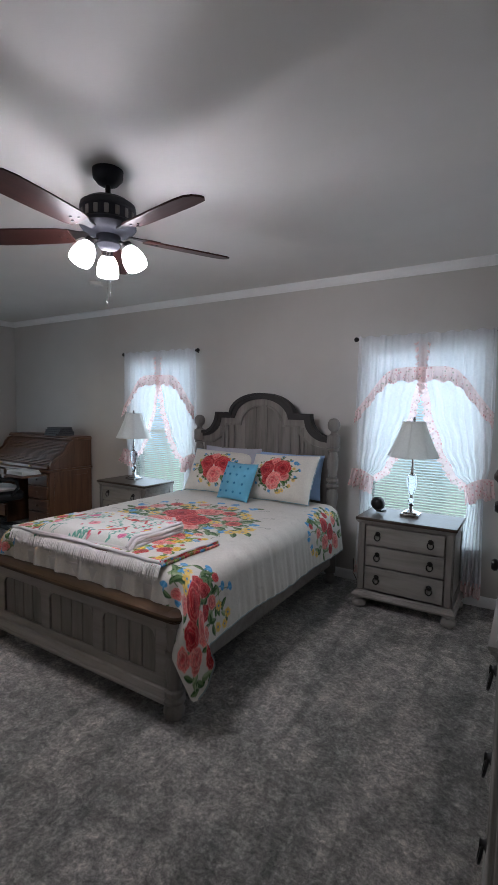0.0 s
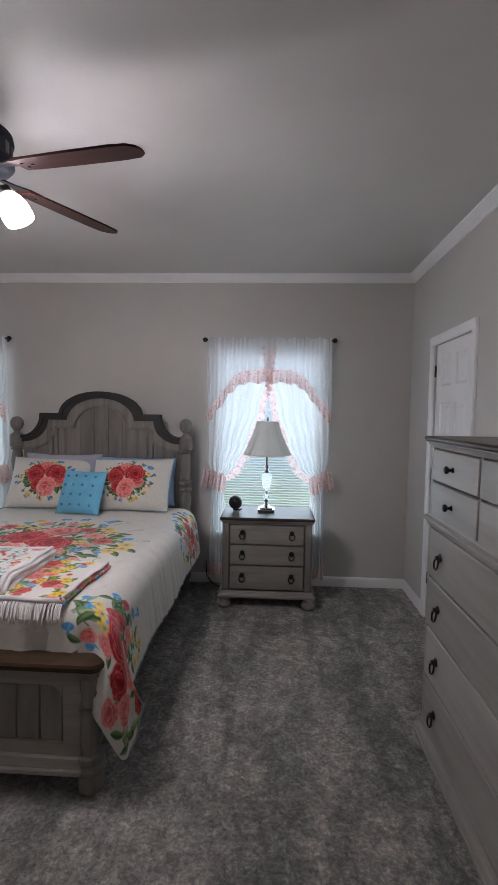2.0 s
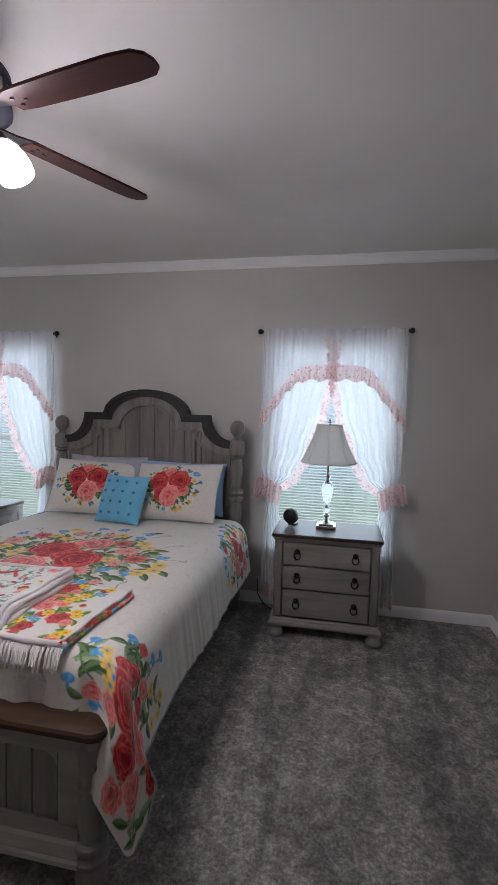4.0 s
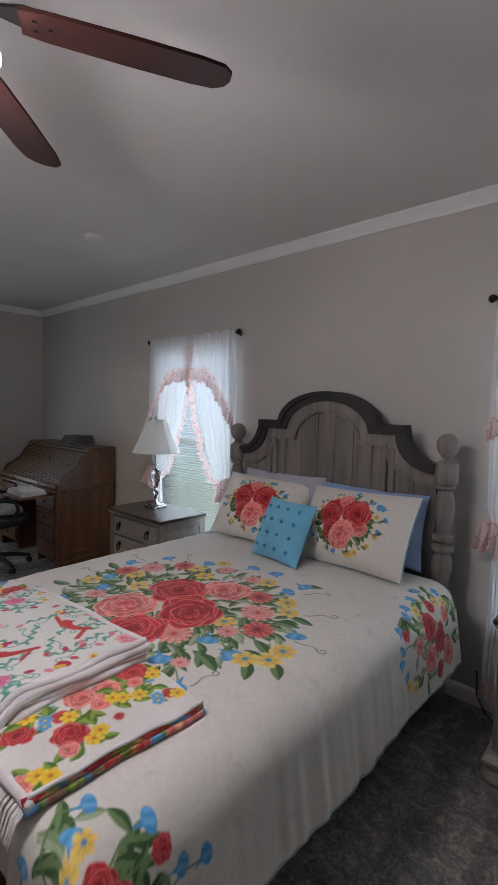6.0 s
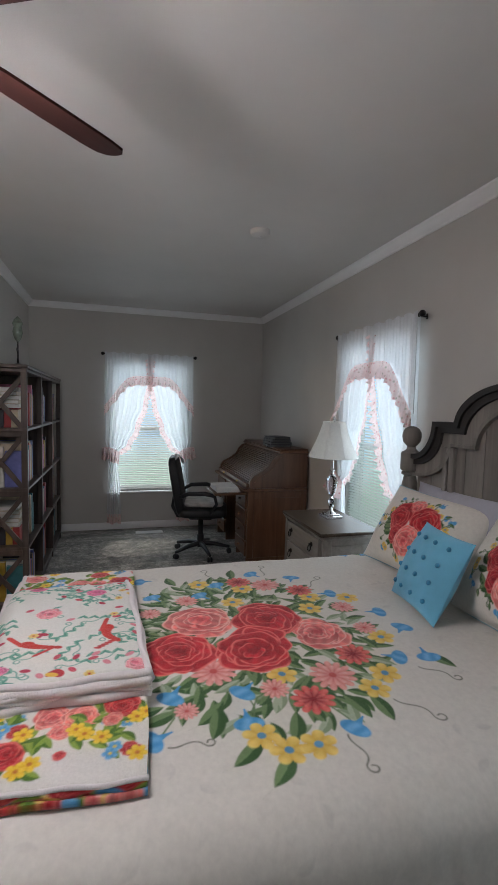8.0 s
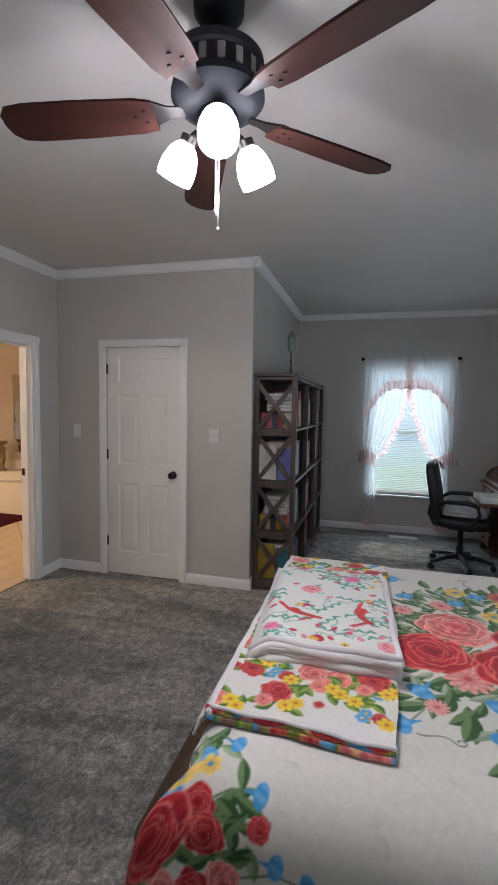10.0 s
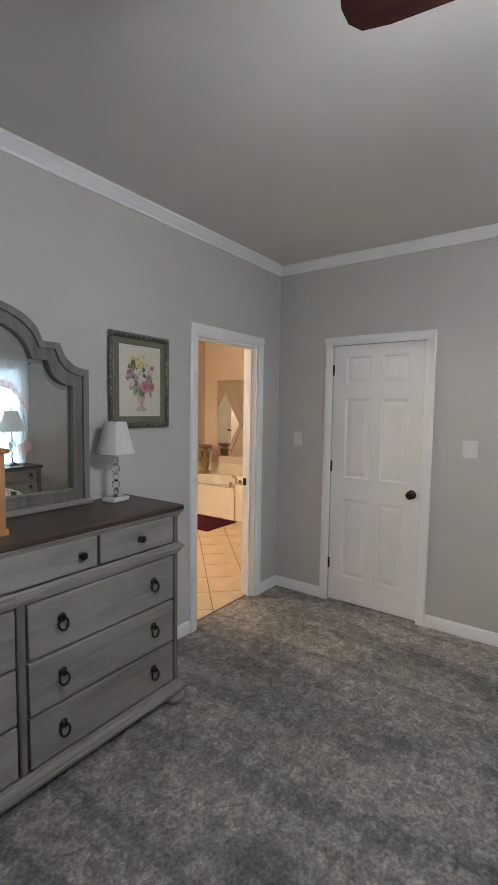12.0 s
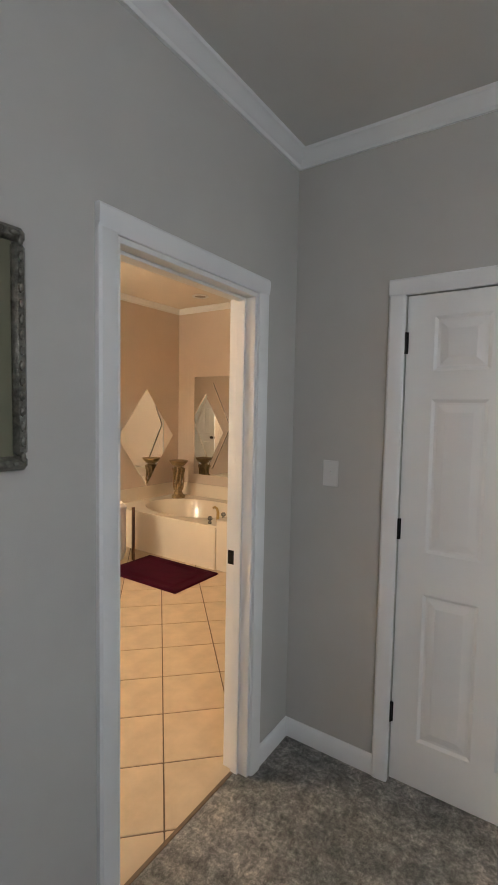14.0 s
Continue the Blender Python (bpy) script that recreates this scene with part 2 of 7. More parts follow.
def sheer(name, col, clear=0.2, trans=0.55, flowers=False):
    """Thin curtain cloth: some light passes through, some scatters on."""
    mt, nt, p = nodes_of(name)
    vec = place(nt)
    base = ramp(nt, noise_tex(nt, vec, 60, 3), [(0.3, tuple(c * 0.93 for c in col)), (0.7, col)])
    if flowers:
        v = node(nt, "ShaderNodeTexVoronoi", Scale=40.0)
        nt.links.new(vec, v.inputs["Vector"])
        spot = ramp(nt, v.outputs["Distance"], [(0.16, (0.62, 0.62, 0.62)), (0.42, (0, 0, 0))])
        tone = ramp(nt, v.outputs["Color"], [(0.2, (0.62, 0.13, 0.15)), (0.45, (0.75, 0.3, 0.3)), (0.62, (0.2, 0.3, 0.16)), (0.85, (0.7, 0.42, 0.38))])
        base = mix_col(nt, spot, base, tone)
    nt.links.new(base, p.inputs["Base Color"])
    p.inputs["Roughness"].default_value = 0.9
    p.inputs["Specular IOR Level"].default_value = 0.1
    tr = nt.nodes.new("ShaderNodeBsdfTranslucent")
    nt.links.new(base, tr.inputs[0])
    tp = nt.nodes.new("ShaderNodeBsdfTransparent")
    m1 = nt.nodes.new("ShaderNodeMixShader")
    m1.inputs[0].default_value = trans
    nt.links.new(p.outputs[0], m1.inputs[1])
    nt.links.new(tr.outputs[0], m1.inputs[2])
    m2 = nt.nodes.new("ShaderNodeMixShader")
    m2.inputs[0].default_value = clear
    nt.links.new(m1.outputs[0], m2.inputs[1])
    nt.links.new(tp.outputs[0], m2.inputs[2])
    nt.links.new(m2.outputs[0], nt.nodes["Material Output"].inputs[0])
    return mt


def glow(name, col, strength):
    mt, nt, p = nodes_of(name)
    p.inputs["Base Color"].default_value = (*col, 1)
    p.inputs["Emission Color"].default_value = (*col, 1)
    p.inputs["Emission Strength"].default_value = strength
    return mt


def glass_mat(name, col=(1, 1, 1), rough=0.02, thin=False):
    mt, nt, p = nodes_of(name)
    p.inputs["Base Color"].default_value = (*col, 1)
    p.inputs["Roughness"].default_value = rough
    p.inputs["Transmission Weight"].default_value = 1.0
    p.inputs["IOR"].default_value = 1.05 if thin else 1.5
    return mt


def mirror_mat():
    mt, nt, p = nodes_of("mirror_glass")
    p.inputs["Base Color"].default_value = (0.86, 0.89, 0.9, 1)
    p.inputs["Metallic"].default_value = 1.0
    p.inputs["Roughness"].default_value = 0.015
    return mt


def backdrop_mat():
    mt, nt, p = nodes_of("garden_daylight")
    vec = place(nt)
    sep = nt.nodes.new("ShaderNodeSeparateXYZ")
    nt.links.new(vec, sep.inputs[0])
    mr = node(nt, "ShaderNodeMapRange", **{"From Min": -0.5, "From Max": 3.4})
    nt.links.new(sep.outputs[2], mr.inputs[0])
    n = noise_tex(nt, vec, 1.6, 5, 0.6)
    ad = nt.nodes.new("ShaderNodeMath")
    ad.operation = "MULTIPLY_ADD"
    nt.links.new(n, ad.inputs[0])
    ad.inputs[1].default_value = 0.35
    nt.links.new(mr.outputs[0], ad.inputs[2])
    col = ramp(nt, ad.outputs[0], [(0.2, (0.5, 0.74, 0.5)), (0.42, (0.66, 0.88, 0.76)), (0.62, (0.62, 0.82, 1.0)), (1.0, (0.66, 0.82, 1.0))])
    em = nt.nodes.new("ShaderNodeEmission")
    em.inputs[1].default_value = SKY_GLOW
    nt.links.new(col, em.inputs[0])
    nt.links.new(em.outputs[0], nt.nodes["Material Output"].inputs[0])
    return mt


WALL = wall_mat("greige_wall_paint", (0.54, 0.522, 0.49))
CEIL = wall_mat("ceiling_paint", (0.67, 0.65, 0.62), 0.25)
BATHWALL = wall_mat("bathroom_wall_paint", (0.66, 0.55, 0.455))
TRIM = simple("white_trim_paint", (0.84, 0.84, 0.83), 0.38, 0, 0.03, 3, 0.05, 60)
DOORW = simple("white_door_paint", (0.84, 0.835, 0.82), 0.42, 0, 0.03, 3, 0.08, 90)
CARPET = carpet_mat()
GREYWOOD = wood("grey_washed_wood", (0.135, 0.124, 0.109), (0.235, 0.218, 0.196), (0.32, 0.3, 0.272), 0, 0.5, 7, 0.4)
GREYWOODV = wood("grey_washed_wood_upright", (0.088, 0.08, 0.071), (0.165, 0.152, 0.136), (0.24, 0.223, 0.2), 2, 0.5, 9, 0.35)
PALEWOOD = wood("pale_grey_washed_wood", (0.2, 0.19, 0.17), (0.28, 0.267, 0.243), (0.35, 0.336, 0.31), 0, 0.45, 7, 0.4)
DARKTOP = wood("dark_walnut_top", (0.026, 0.018, 0.012), (0.055, 0.038, 0.026), (0.1, 0.072, 0.05), 0, 0.34, 9, 0.2)
DARKTOP.node_tree.nodes["Principled BSDF"].inputs["Specular IOR Level"].default_value = 0.3
CAPWOOD = wood("brown_cap_wood", (0.02, 0.011, 0.005), (0.04, 0.023, 0.011), (0.07, 0.042, 0.021), 0, 0.4, 9, 0.2)
CREST = wood("charcoal_crest_wood", (0.01, 0.009, 0.009), (0.019, 0.017, 0.016), (0.03, 0.027, 0.025), 0, 0.6, 9, 0.1)
ESPRESSO = wood("espresso_shelf_wood", (0.035, 0.024, 0.02), (0.07, 0.05, 0.042), (0.11, 0.085, 0.07), 2, 0.45, 9, 0.2)
OAK = wood("red_brown_oak", (0.06, 0.026, 0.014), (0.13, 0.058, 0.03), (0.2, 0.1, 0.052), 0, 0.35, 8, 0.2)
OAKV = wood("red_brown_oak_upright", (0.05, 0.022, 0.012), (0.11, 0.05, 0.026), (0.17, 0.085, 0.045), 2, 0.35, 8, 0.2)
PINE = wood("orange_pine", (0.4, 0.17, 0.05), (0.55, 0.26, 0.09), (0.66, 0.36, 0.14), 2, 0.35, 8, 0.3)
CAPWOOD.node_tree.nodes["Principled BSDF"].inputs["Specular IOR Level"].default_value = 0.2
IRON = simple("dark_bronze_metal", (0.018, 0.016, 0.015), 0.38, 0.7, 0.2, 30, 0.05, 200)
FANM = simple("matte_bronze_fan_metal", (0.014, 0.015, 0.02), 0.6, 0.0, 0.2, 30, 0.05, 200, 0.2)
BLACK = simple("black_plastic", (0.012, 0.012, 0.013), 0.42, 0, 0.15, 10, 0.08, 150)
LEATHER = simple("black_leather", (0.014, 0.014, 0.015), 0.45, 0, 0.2, 12, 0.5, 90)
CHROME = simple("polished_nickel", (0.62, 0.62, 0.62), 0.14, 1.0, 0.05, 20, 0.0)
BRASS = simple("aged_brass", (0.55, 0.38, 0.14), 0.3, 1.0, 0.15, 20, 0.05)
CRYSTAL = glass_mat("crystal", (0.4, 0.43, 0.46), 0.02)
CLEAR = glass_mat("clear_crystal", (0.95, 0.96, 0.97), 0.03)
PANE = glass_mat("window_pane", (0.95, 0.98, 0.97), 0.0, True)
MIRROR = mirror_mat()
SHADE = sheer("ivory_lamp_shade", (0.88, 0.87, 0.84), 0.0, 0.55)
WHITESHADE = sheer("white_lamp_shade", (0.88, 0.87, 0.85), 0.0, 0.3)
SHEER = sheer("white_sheer_curtain", (0.9, 0.91, 0.92), 0.25, 0.32)
RUFFLE = sheer("pink_floral_ruffle", (0.88, 0.71, 0.69), 0.06, 0.42, True)
BLIND = sheer("white_blind_slat", (0.86, 0.89, 0.87), 0.0, 0.5)
BULB = glow("lit_frosted_glass", (1.0, 0.95, 0.99), SHADE_GLOW)
OUTSIDE = backdrop_mat()
PRINT = print_mat("printed_cotton")
PRINTFLEECE = print_mat("printed_fleece", 0.95, 700, 0.4, 130)
WHITEFLEECE = cloth("white_sherpa_fleece", (0.74, 0.71, 0.7), 0.95, 0.9, 160)
FRINGE = cloth("cream_cotton_fringe", (0.8, 0.77, 0.73), 0.95, 0.4, 300)
BLUE = cloth("sky_blue_chenille", (0.16, 0.47, 0.66), 0.9, 0.35, 420)
PIPING = cloth("pale_aqua_piping", (0.3, 0.46, 0.54), 0.9, 0.2, 400)
BLUEDOT = cloth("deep_blue_pompon", (0.05, 0.26, 0.46), 0.95, 0.6, 300)
SHAM = cloth("lavender_grey_cotton", (0.42, 0.42, 0.48), 0.9, 0.2, 500)
BLUESHAM = cloth("pale_blue_cotton", (0.3, 0.44, 0.68), 0.9, 0.2, 500)
MATTRESS = cloth("white_mattress_cloth", (0.6, 0.58, 0.55), 0.9, 0.2, 400)
TUBW = simple("ivory_tub_acrylic", (0.78, 0.7, 0.58), 0.18, 0, 0.03, 3, 0.0)
TILE = simple("cream_ceramic_tile", (0.6, 0.47, 0.32), 0.32, 0, 0.14, 6, 0.08, 40)
GROUT = simple("brown_grout", (0.16, 0.11, 0.07), 0.9, 0, 0.2, 30, 0.3, 200)
RUGM = simple("burgundy_bath_mat", (0.05, 0.004, 0.014), 0.95, 0, 0.2, 9, 0.9, 260, 0.1)
STONE = simple("antique_gold_resin", (0.3, 0.21, 0.1), 0.5, 0.2, 0.4, 40, 0.6, 60)
WHITEPL = simple("white_plastic", (0.72, 0.71, 0.69), 0.35, 0, 0.02, 4, 0.0)
MARBLE = simple("white_marble", (0.72, 0.71, 0.69), 0.25, 0, 0.08, 14, 0.0)
PAPER = simple("white_paper", (0.7, 0.69, 0.66), 0.8, 0, 0.05, 10, 0.05)
SILVERFR = simple("tarnished_silver_frame", (0.2, 0.19, 0.16), 0.35, 0.75, 0.5, 60, 0.8, 90)
MATBOARD = simple("olive_mat_board", (0.16, 0.155, 0.1), 0.85, 0, 0.06, 8, 0.1, 300)
DARKRED = simple("wine_red_cloth", (0.12, 0.02, 0.02), 0.85, 0, 0.2, 10, 0.2)
MAHOG = wood("red_fan_blade_wood", (0.014, 0.006, 0.005), (0.03, 0.011, 0.009), (0.05, 0.019, 0.014), 0, 0.42, 8, 0.1, False)

# ---- printed patterns ----
class Print:
    """A patch of cloth, w by h metres, on which flowers are drawn."""

    def __init__(self, w, h, bg, res=0.004, x0=0.0, y0=0.0):
        self.res, self.x0, self.y0 = res, x0, y0
        self.a = np.ones((int(h / res) + 2, int(w / res) + 2, 3)) * np.array(bg)
        self.rng = np.random.RandomState(7)

    def win(self, cx, cy, r):
        i0, i1 = max(0, int((cx - r - self.x0) / self.res)), min(self.a.shape[1], int((cx + r - self.x0) / self.res) + 2)
        j0, j1 = max(0, int((cy - r - self.y0) / self.res)), min(self.a.shape[0], int((cy + r - self.y0) / self.res) + 2)
        if i1 <= i0 or j1 <= j0:
            return None
        xs = self.x0 + np.arange(i0, i1) * self.res - cx
        ys = self.y0 + np.arange(j0, j1) * self.res - cy
        x, y = np.meshgrid(xs, ys)
        return slice(j0, j1), slice(i0, i1), x, y

    def lay(self, w, mask, col):
        s = self.a[w[0], w[1]]
        m = np.clip(mask, 0, 1)[..., None]
        s[...] = s * (1 - m) + m * (col if np.ndim(col) == 3 else np.array(col))

    def rose(self, cx, cy, r, dark, mid, lite):
        """An open rose of overlapping petals, each with a pale rim, round a tight heart."""
        w = self.win(cx, cy, r * 1.15)
        if w is None:
            return
        x, y = w[2] / r, w[3] / r
        dark, mid, lite = np.array(dark), np.array(mid), np.array(lite)
        soft = max(self.res * 1.2 / r, 0.02)
        ox, oy = self.rng.uniform(-0.14, 0.14, 2)
        for lv, (ring, n, pr) in enumerate(((0.56, 6, 0.44), (0.5, 4, 0.4), (0.36, 5, 0.38), (0.22, 4, 0.32), (0.1, 3, 0.22))):
            p = self.rng.rand() * 6.28
            px, py = x - ox * lv / 4, y - oy * lv / 4
            for i in range(n):
                a = p + 6.283 * i / n + self.rng.uniform(-0.3, 0.3)
                k, q, f = pr * self.rng.uniform(0.75, 1.2), self.rng.uniform(1.0, 1.6), self.rng.uniform(0.8, 1.25)
                u = px * math.cos(a) + py * math.sin(a) - ring * self.rng.uniform(0.85, 1.05)
                v = -px * math.sin(a) + py * math.cos(a)
                v = v + self.rng.uniform(-0.5, 0.5) * u
                e = np.sqrt(np.clip((u / k) ** 2 + (v / (k * q)) ** 2 + 0.16 * np.sin(4 * v / k + i) * u / k, 0, None))
                t = np.clip((u / k + 0.6) / 1.7, 0, 1)[..., None]
                c = (dark * (1 - t) + t * mid) * f
                c = c * (1 + 0.14 * np.sin(v / k * 7 + 2 * u / k + lv))[..., None]
                rim = (np.clip((e - 0.86) / 0.08, 0, 1) * np.clip(u / k * 1.6 + 0.1 + 0.7 * np.sin(2.3 * i + 3 * v / k), 0, 1))[..., None]
                self.lay(w, (1 - e) * k / soft + 0.5, np.clip(c * (1 - rim) + rim * lite, 0, 1))
        x, y = x - ox, y - oy
        d = np.hypot(x, y)
        self.lay(w, np.clip((0.13 - d) / soft, 0, 1) * 0.8, dark)

    def daisy(self, cx, cy, r, n, col, lite, eye):
        w = self.win(cx, cy, r * 1.1)
        if w is None:
            return
        p = self.rng.rand() * 6.28
        d, a = np.hypot(w[2], w[3]) / r, np.arctan2(w[3], w[2]) + p
        pet = np.abs(np.cos(n * a / 2))
        rim = 0.55 + 0.45 * pet ** 0.5
        t = np.clip(pet * d, 0, 1)[..., None]
        c = np.array(col) * (1 - t) + t * np.array(lite)
        self.lay(w, (rim - d) * r / (self.res * 1.5) + 0.5, c)
        self.lay(w, (0.24 - d) * r / self.res + 0.5, eye)

    def leaf(self, cx, cy, ang, ln, wd, col, lite):
        w = self.win(cx, cy, ln * 0.6)
        if w is None:
            return
        u = (w[2] * math.cos(ang) + w[3] * math.sin(ang)) / (ln / 2)
        v = (-w[2] * math.sin(ang) + w[3] * math.cos(ang)) / (wd / 2)
        v = v - 0.35 * (1 - u * u)
        half = np.clip(1 - u * u, 0, 1)
        c = np.where((v > 0)[..., None], np.array(col), np.array(lite))
        self.lay(w, (half - np.abs(v)) * wd / (2 * self.res) + 0.3, c)

    def bell(self, cx, cy, ang, r, col, lite):
        w = self.win(cx, cy, r * 1.25)
        if w is None:
            return
        u = (w[2] * math.cos(ang) + w[3] * math.sin(ang)) / r
        v = (-w[2] * math.sin(ang) + w[3] * math.cos(ang)) / r
        tube = np.where((u > -0.8) & (u < 0.3), 0.06 + 0.42 * np.clip((u + 0.8) / 1.1, 0, 1) ** 2 - np.abs(v), -1)
        flare = 1 - np.hypot((u - 0.35) / 0.5, v / 0.8)
        m = np.maximum(tube, flare * 0.45) * r / self.res + 0.5
        t = (np.clip(0.5 + 0.5 * np.cos(v * 8 + u * 3), 0, 1) * 0.75 * np.clip(flare * 2 + 0.3, 0, 1))[..., None]
        self.lay(w, m, np.array(col) * (1 - t) + t * np.array(lite))

    def stem(self, pts, width, col):
        pts = np.array(pts)
        c, r = pts.mean(0), np.abs(pts - pts.mean(0)).max() + 0.02
        w = self.win(c[0], c[1], r)
        if w is None:
            return
        best = np.full(w[2].shape, 9.0)
        for p, q in zip(pts[:-1], pts[1:]):
            px, py, d = w[2] + c[0] - p[0], w[3] + c[1] - p[1], q - p
            t = np.clip((px * d[0] + py * d[1]) / max(1e-9, d @ d), 0, 1)
            best = np.minimum(best, np.hypot(px - t * d[0], py - t * d[1]))
        self.lay(w, (width / 2 - best) / self.res + 0.5, col)

    def curl(self, cx, cy, ang, ln, col=(0.16, 0.17, 0.13)):
        pts = []
        for i in range(22):
            s = i / 21
            if i == 0:
                p = np.array([cx, cy])
            else:
                a2 = ang + 0.9 * math.sin(s * 6.0) + max(0, s - 0.6) * 13
                p = p + ln / 21 * np.array([math.cos(a2), math.sin(a2)])
            pts.append(p)
        self.stem(pts, 0.0045, col)

    def blob(self, cx, cy, rx, ry, ang, col):
        w = self.win(cx, cy, max(rx, ry) * 1.2)
        if w is None:
            return
        u = (w[2] * math.cos(ang) + w[3] * math.sin(ang)) / rx
        v = (-w[2] * math.sin(ang) + w[3] * math.cos(ang)) / ry
        self.lay(w, (1 - np.hypot(u, v)) * min(rx, ry) / self.res + 0.5, col)

    def at(self, x, y):
        i = (np.asarray(x) - self.x0) / self.res
        j = (np.asarray(y) - self.y0) / self.res
        i, j = np.clip(i, 0, self.a.shape[1] - 1.001), np.clip(j, 0, self.a.shape[0] - 1.001)
        i0, j0 = i.astype(int), j.astype(int)
        fi, fj = (i - i0)[..., None], (j - j0)[..., None]
        a = self.a
        return (a[j0, i0] * (1 - fi) + a[j0, i0 + 1] * fi) * (1 - fj) + (a[j0 + 1, i0] * (1 - fi) + a[j0 + 1, i0 + 1] * fi) * fj


RED = ((0.27, 0.01, 0.018), (0.56, 0.03, 0.04), (0.8, 0.2, 0.17))
PINK = ((0.6, 0.08, 0.09), (0.8, 0.25, 0.22), (0.92, 0.5, 0.43))
YEL = ((0.72, 0.45, 0.07), (0.88, 0.68, 0.2), (0.1, 0.3, 0.5))
SKY = ((0.06, 0.31, 0.62), (0.2, 0.5, 0.78))
GRN = ((0.04, 0.105, 0.03), (0.15, 0.24, 0.1))
LIME = ((0.075, 0.18, 0.02), (0.25, 0.37, 0.06))


def cloth_grid(name, pos, uv, nu, nv, pat, material, parent=None, label=""):
    """A cloth sheet from numpy places (nv+1, nu+1, 3) with its print taken at uv."""
    me = bpy.data.meshes.new(name)
    n = (nu + 1) * (nv + 1)
    idx = np.arange(n).reshape(nv + 1, nu + 1)
    quads = np.stack([idx[:-1, :-1], idx[:-1, 1:], idx[1:, 1:], idx[1:, :-1]], -1).reshape(-1, 4)
    me.vertices.add(n)
    me.vertices.foreach_set("co", pos.reshape(-1).astype(np.float32))
    me.loops.add(quads.size)
    me.loops.foreach_set("vertex_index", quads.reshape(-1).astype(np.int32))
    me.polygons.add(len(quads))
    me.polygons.foreach_set("loop_start", (np.arange(len(quads)) * 4).astype(np.int32))
    me.update(calc_edges=True)
    me.shade_smooth()
    me.materials.append(material)
    if pat is not None:
        ca = me.color_attributes.new("print", "FLOAT_COLOR", "POINT")
        c = np.ones((n, 4), np.float32)
        c[:, :3] = pat.at(uv[..., 0].reshape(-1), uv[..., 1].reshape(-1))
        ca.data.foreach_set("color", c.reshape(-1))
    ob = new(name, me)
    if parent is not None:
        ob.parent = parent
    if label:
        ob["label"] = label
    return ob


def bouquet(pat, cx, cy, sx, sy, n, rng, greens=GRN, scale=1.0):
    """A loose cluster of mixed flowers and leaves."""
    for _ in range(n * 2):
        a = rng.rand() * 6.28
        x, y = cx + rng.randn() * sx * 0.6, cy + rng.randn() * sy * 0.6
        pat.leaf(x, y, a, (0.07 + 0.05 * rng.rand()) * scale, 0.035 * scale, *greens)
    for k in range(n):
        x, y, q = cx + rng.randn() * sx * 0.5, cy + rng.randn() * sy * 0.5, rng.rand()
        if q < 0.34:
            pat.rose(x, y, (0.045 + 0.03 * rng.rand()) * scale, *(RED if rng.rand() < 0.6 else PINK))
        elif q < 0.58:
            pat.daisy(x, y, 0.04 * scale, 6, *YEL)
        elif q < 0.8:
            pat.bell(x, y, rng.rand() * 6.28, 0.05 * scale, *SKY)
        else:
            pat.daisy(x, y, 0.035 * scale, 10, *PINK)

# ---- the room ----
XE, XW, YN, YS, XC, YC, ZC = 0.44, -6.43, 3.89, -0.73, -4.115, 1.09, 2.688
WT = 0.15                      # wall thickness
WIN_R, WIN_L, WIN_W = -0.77, -3.585, 2.445     # middles of the windows
WHALF, WZ0, WZ1 = 0.44, 0.47, 2.02
BX0, BX1, BYS, BZ = -6.83, -1.6, -3.95, 2.86   # the bathroom


def wall_y(y0, y1, x0, x1, z1, holes):
    """A wall along x with openings (x0, x1, z0, z1) cut through."""
    m = M()
    xs = x0
    for a, b, lo, hi in sorted(holes):
        m.box(xs, y0, 0, a, y1, z1, 0)
        if lo > 0:
            m.box(a, y0, 0, b, y1, lo, 0)
        m.box(a, y0, hi, b, y1, z1, 0)
        xs = b
    return m.box(xs, y0, 0, x1, y1, z1, 0)


def turned(m):
    """The same mesh with x and y swapped."""
    m.v = [(y, x, z) for x, y, z in m.v]
    return m


structure("floor", M().box(XW - 0.15, YS - 0.06, -0.1, XE + 0.15, YN + 0.15, 0, 0), CARPET, "grey mottled cut-pile carpet with brushed vacuum marks", "carpet", 0)
structure("ceiling", M().box(XW - 0.15, YS - 0.12, ZC, XE + 0.15, YN + 0.15, ZC + 0.1, 0), CEIL, "off-white painted textured ceiling", "ceiling", 0)
structure("wall_north", wall_y(YN, YN + WT, XW - WT, XE + WT, ZC, [(WIN_L - WHALF, WIN_L + WHALF, WZ0, WZ1), (WIN_R - WHALF, WIN_R + WHALF, WZ0, WZ1)]), WALL, "greige painted wall with two windows", "wall", 0)
structure("wall_west", turned(wall_y(XW - WT, XW, YC, YN, ZC, [(WIN_W - WHALF, WIN_W + WHALF, WZ0, WZ1)])), WALL, "greige painted wall with one window", "wall", 0)
ED0, ED1, DH = 2.68, 3.32, 2.02
structure("wall_east", turned(wall_y(XE, XE + WT, YS, YN, ZC, [(ED0, ED1, 0, DH)])), WALL, "greige painted wall with a narrow door", "wall", 0)
BD0, BD1 = -3.795, -3.085
structure("wall_south", wall_y(YS - 0.12, YS, XC, XE + WT, ZC, [(BD0, BD1, 0, DH)]), WALL, "greige painted wall with an open bathroom doorway", "wall", 0)
CD0, CD1 = -0.235, 0.468
structure("wall_closet_front", turned(wall_y(XC - 0.12, XC, YS - 0.12, YC, ZC, [(CD0, CD1, 0, DH)])), WALL, "greige painted closet wall with a white door", "wall", 0)
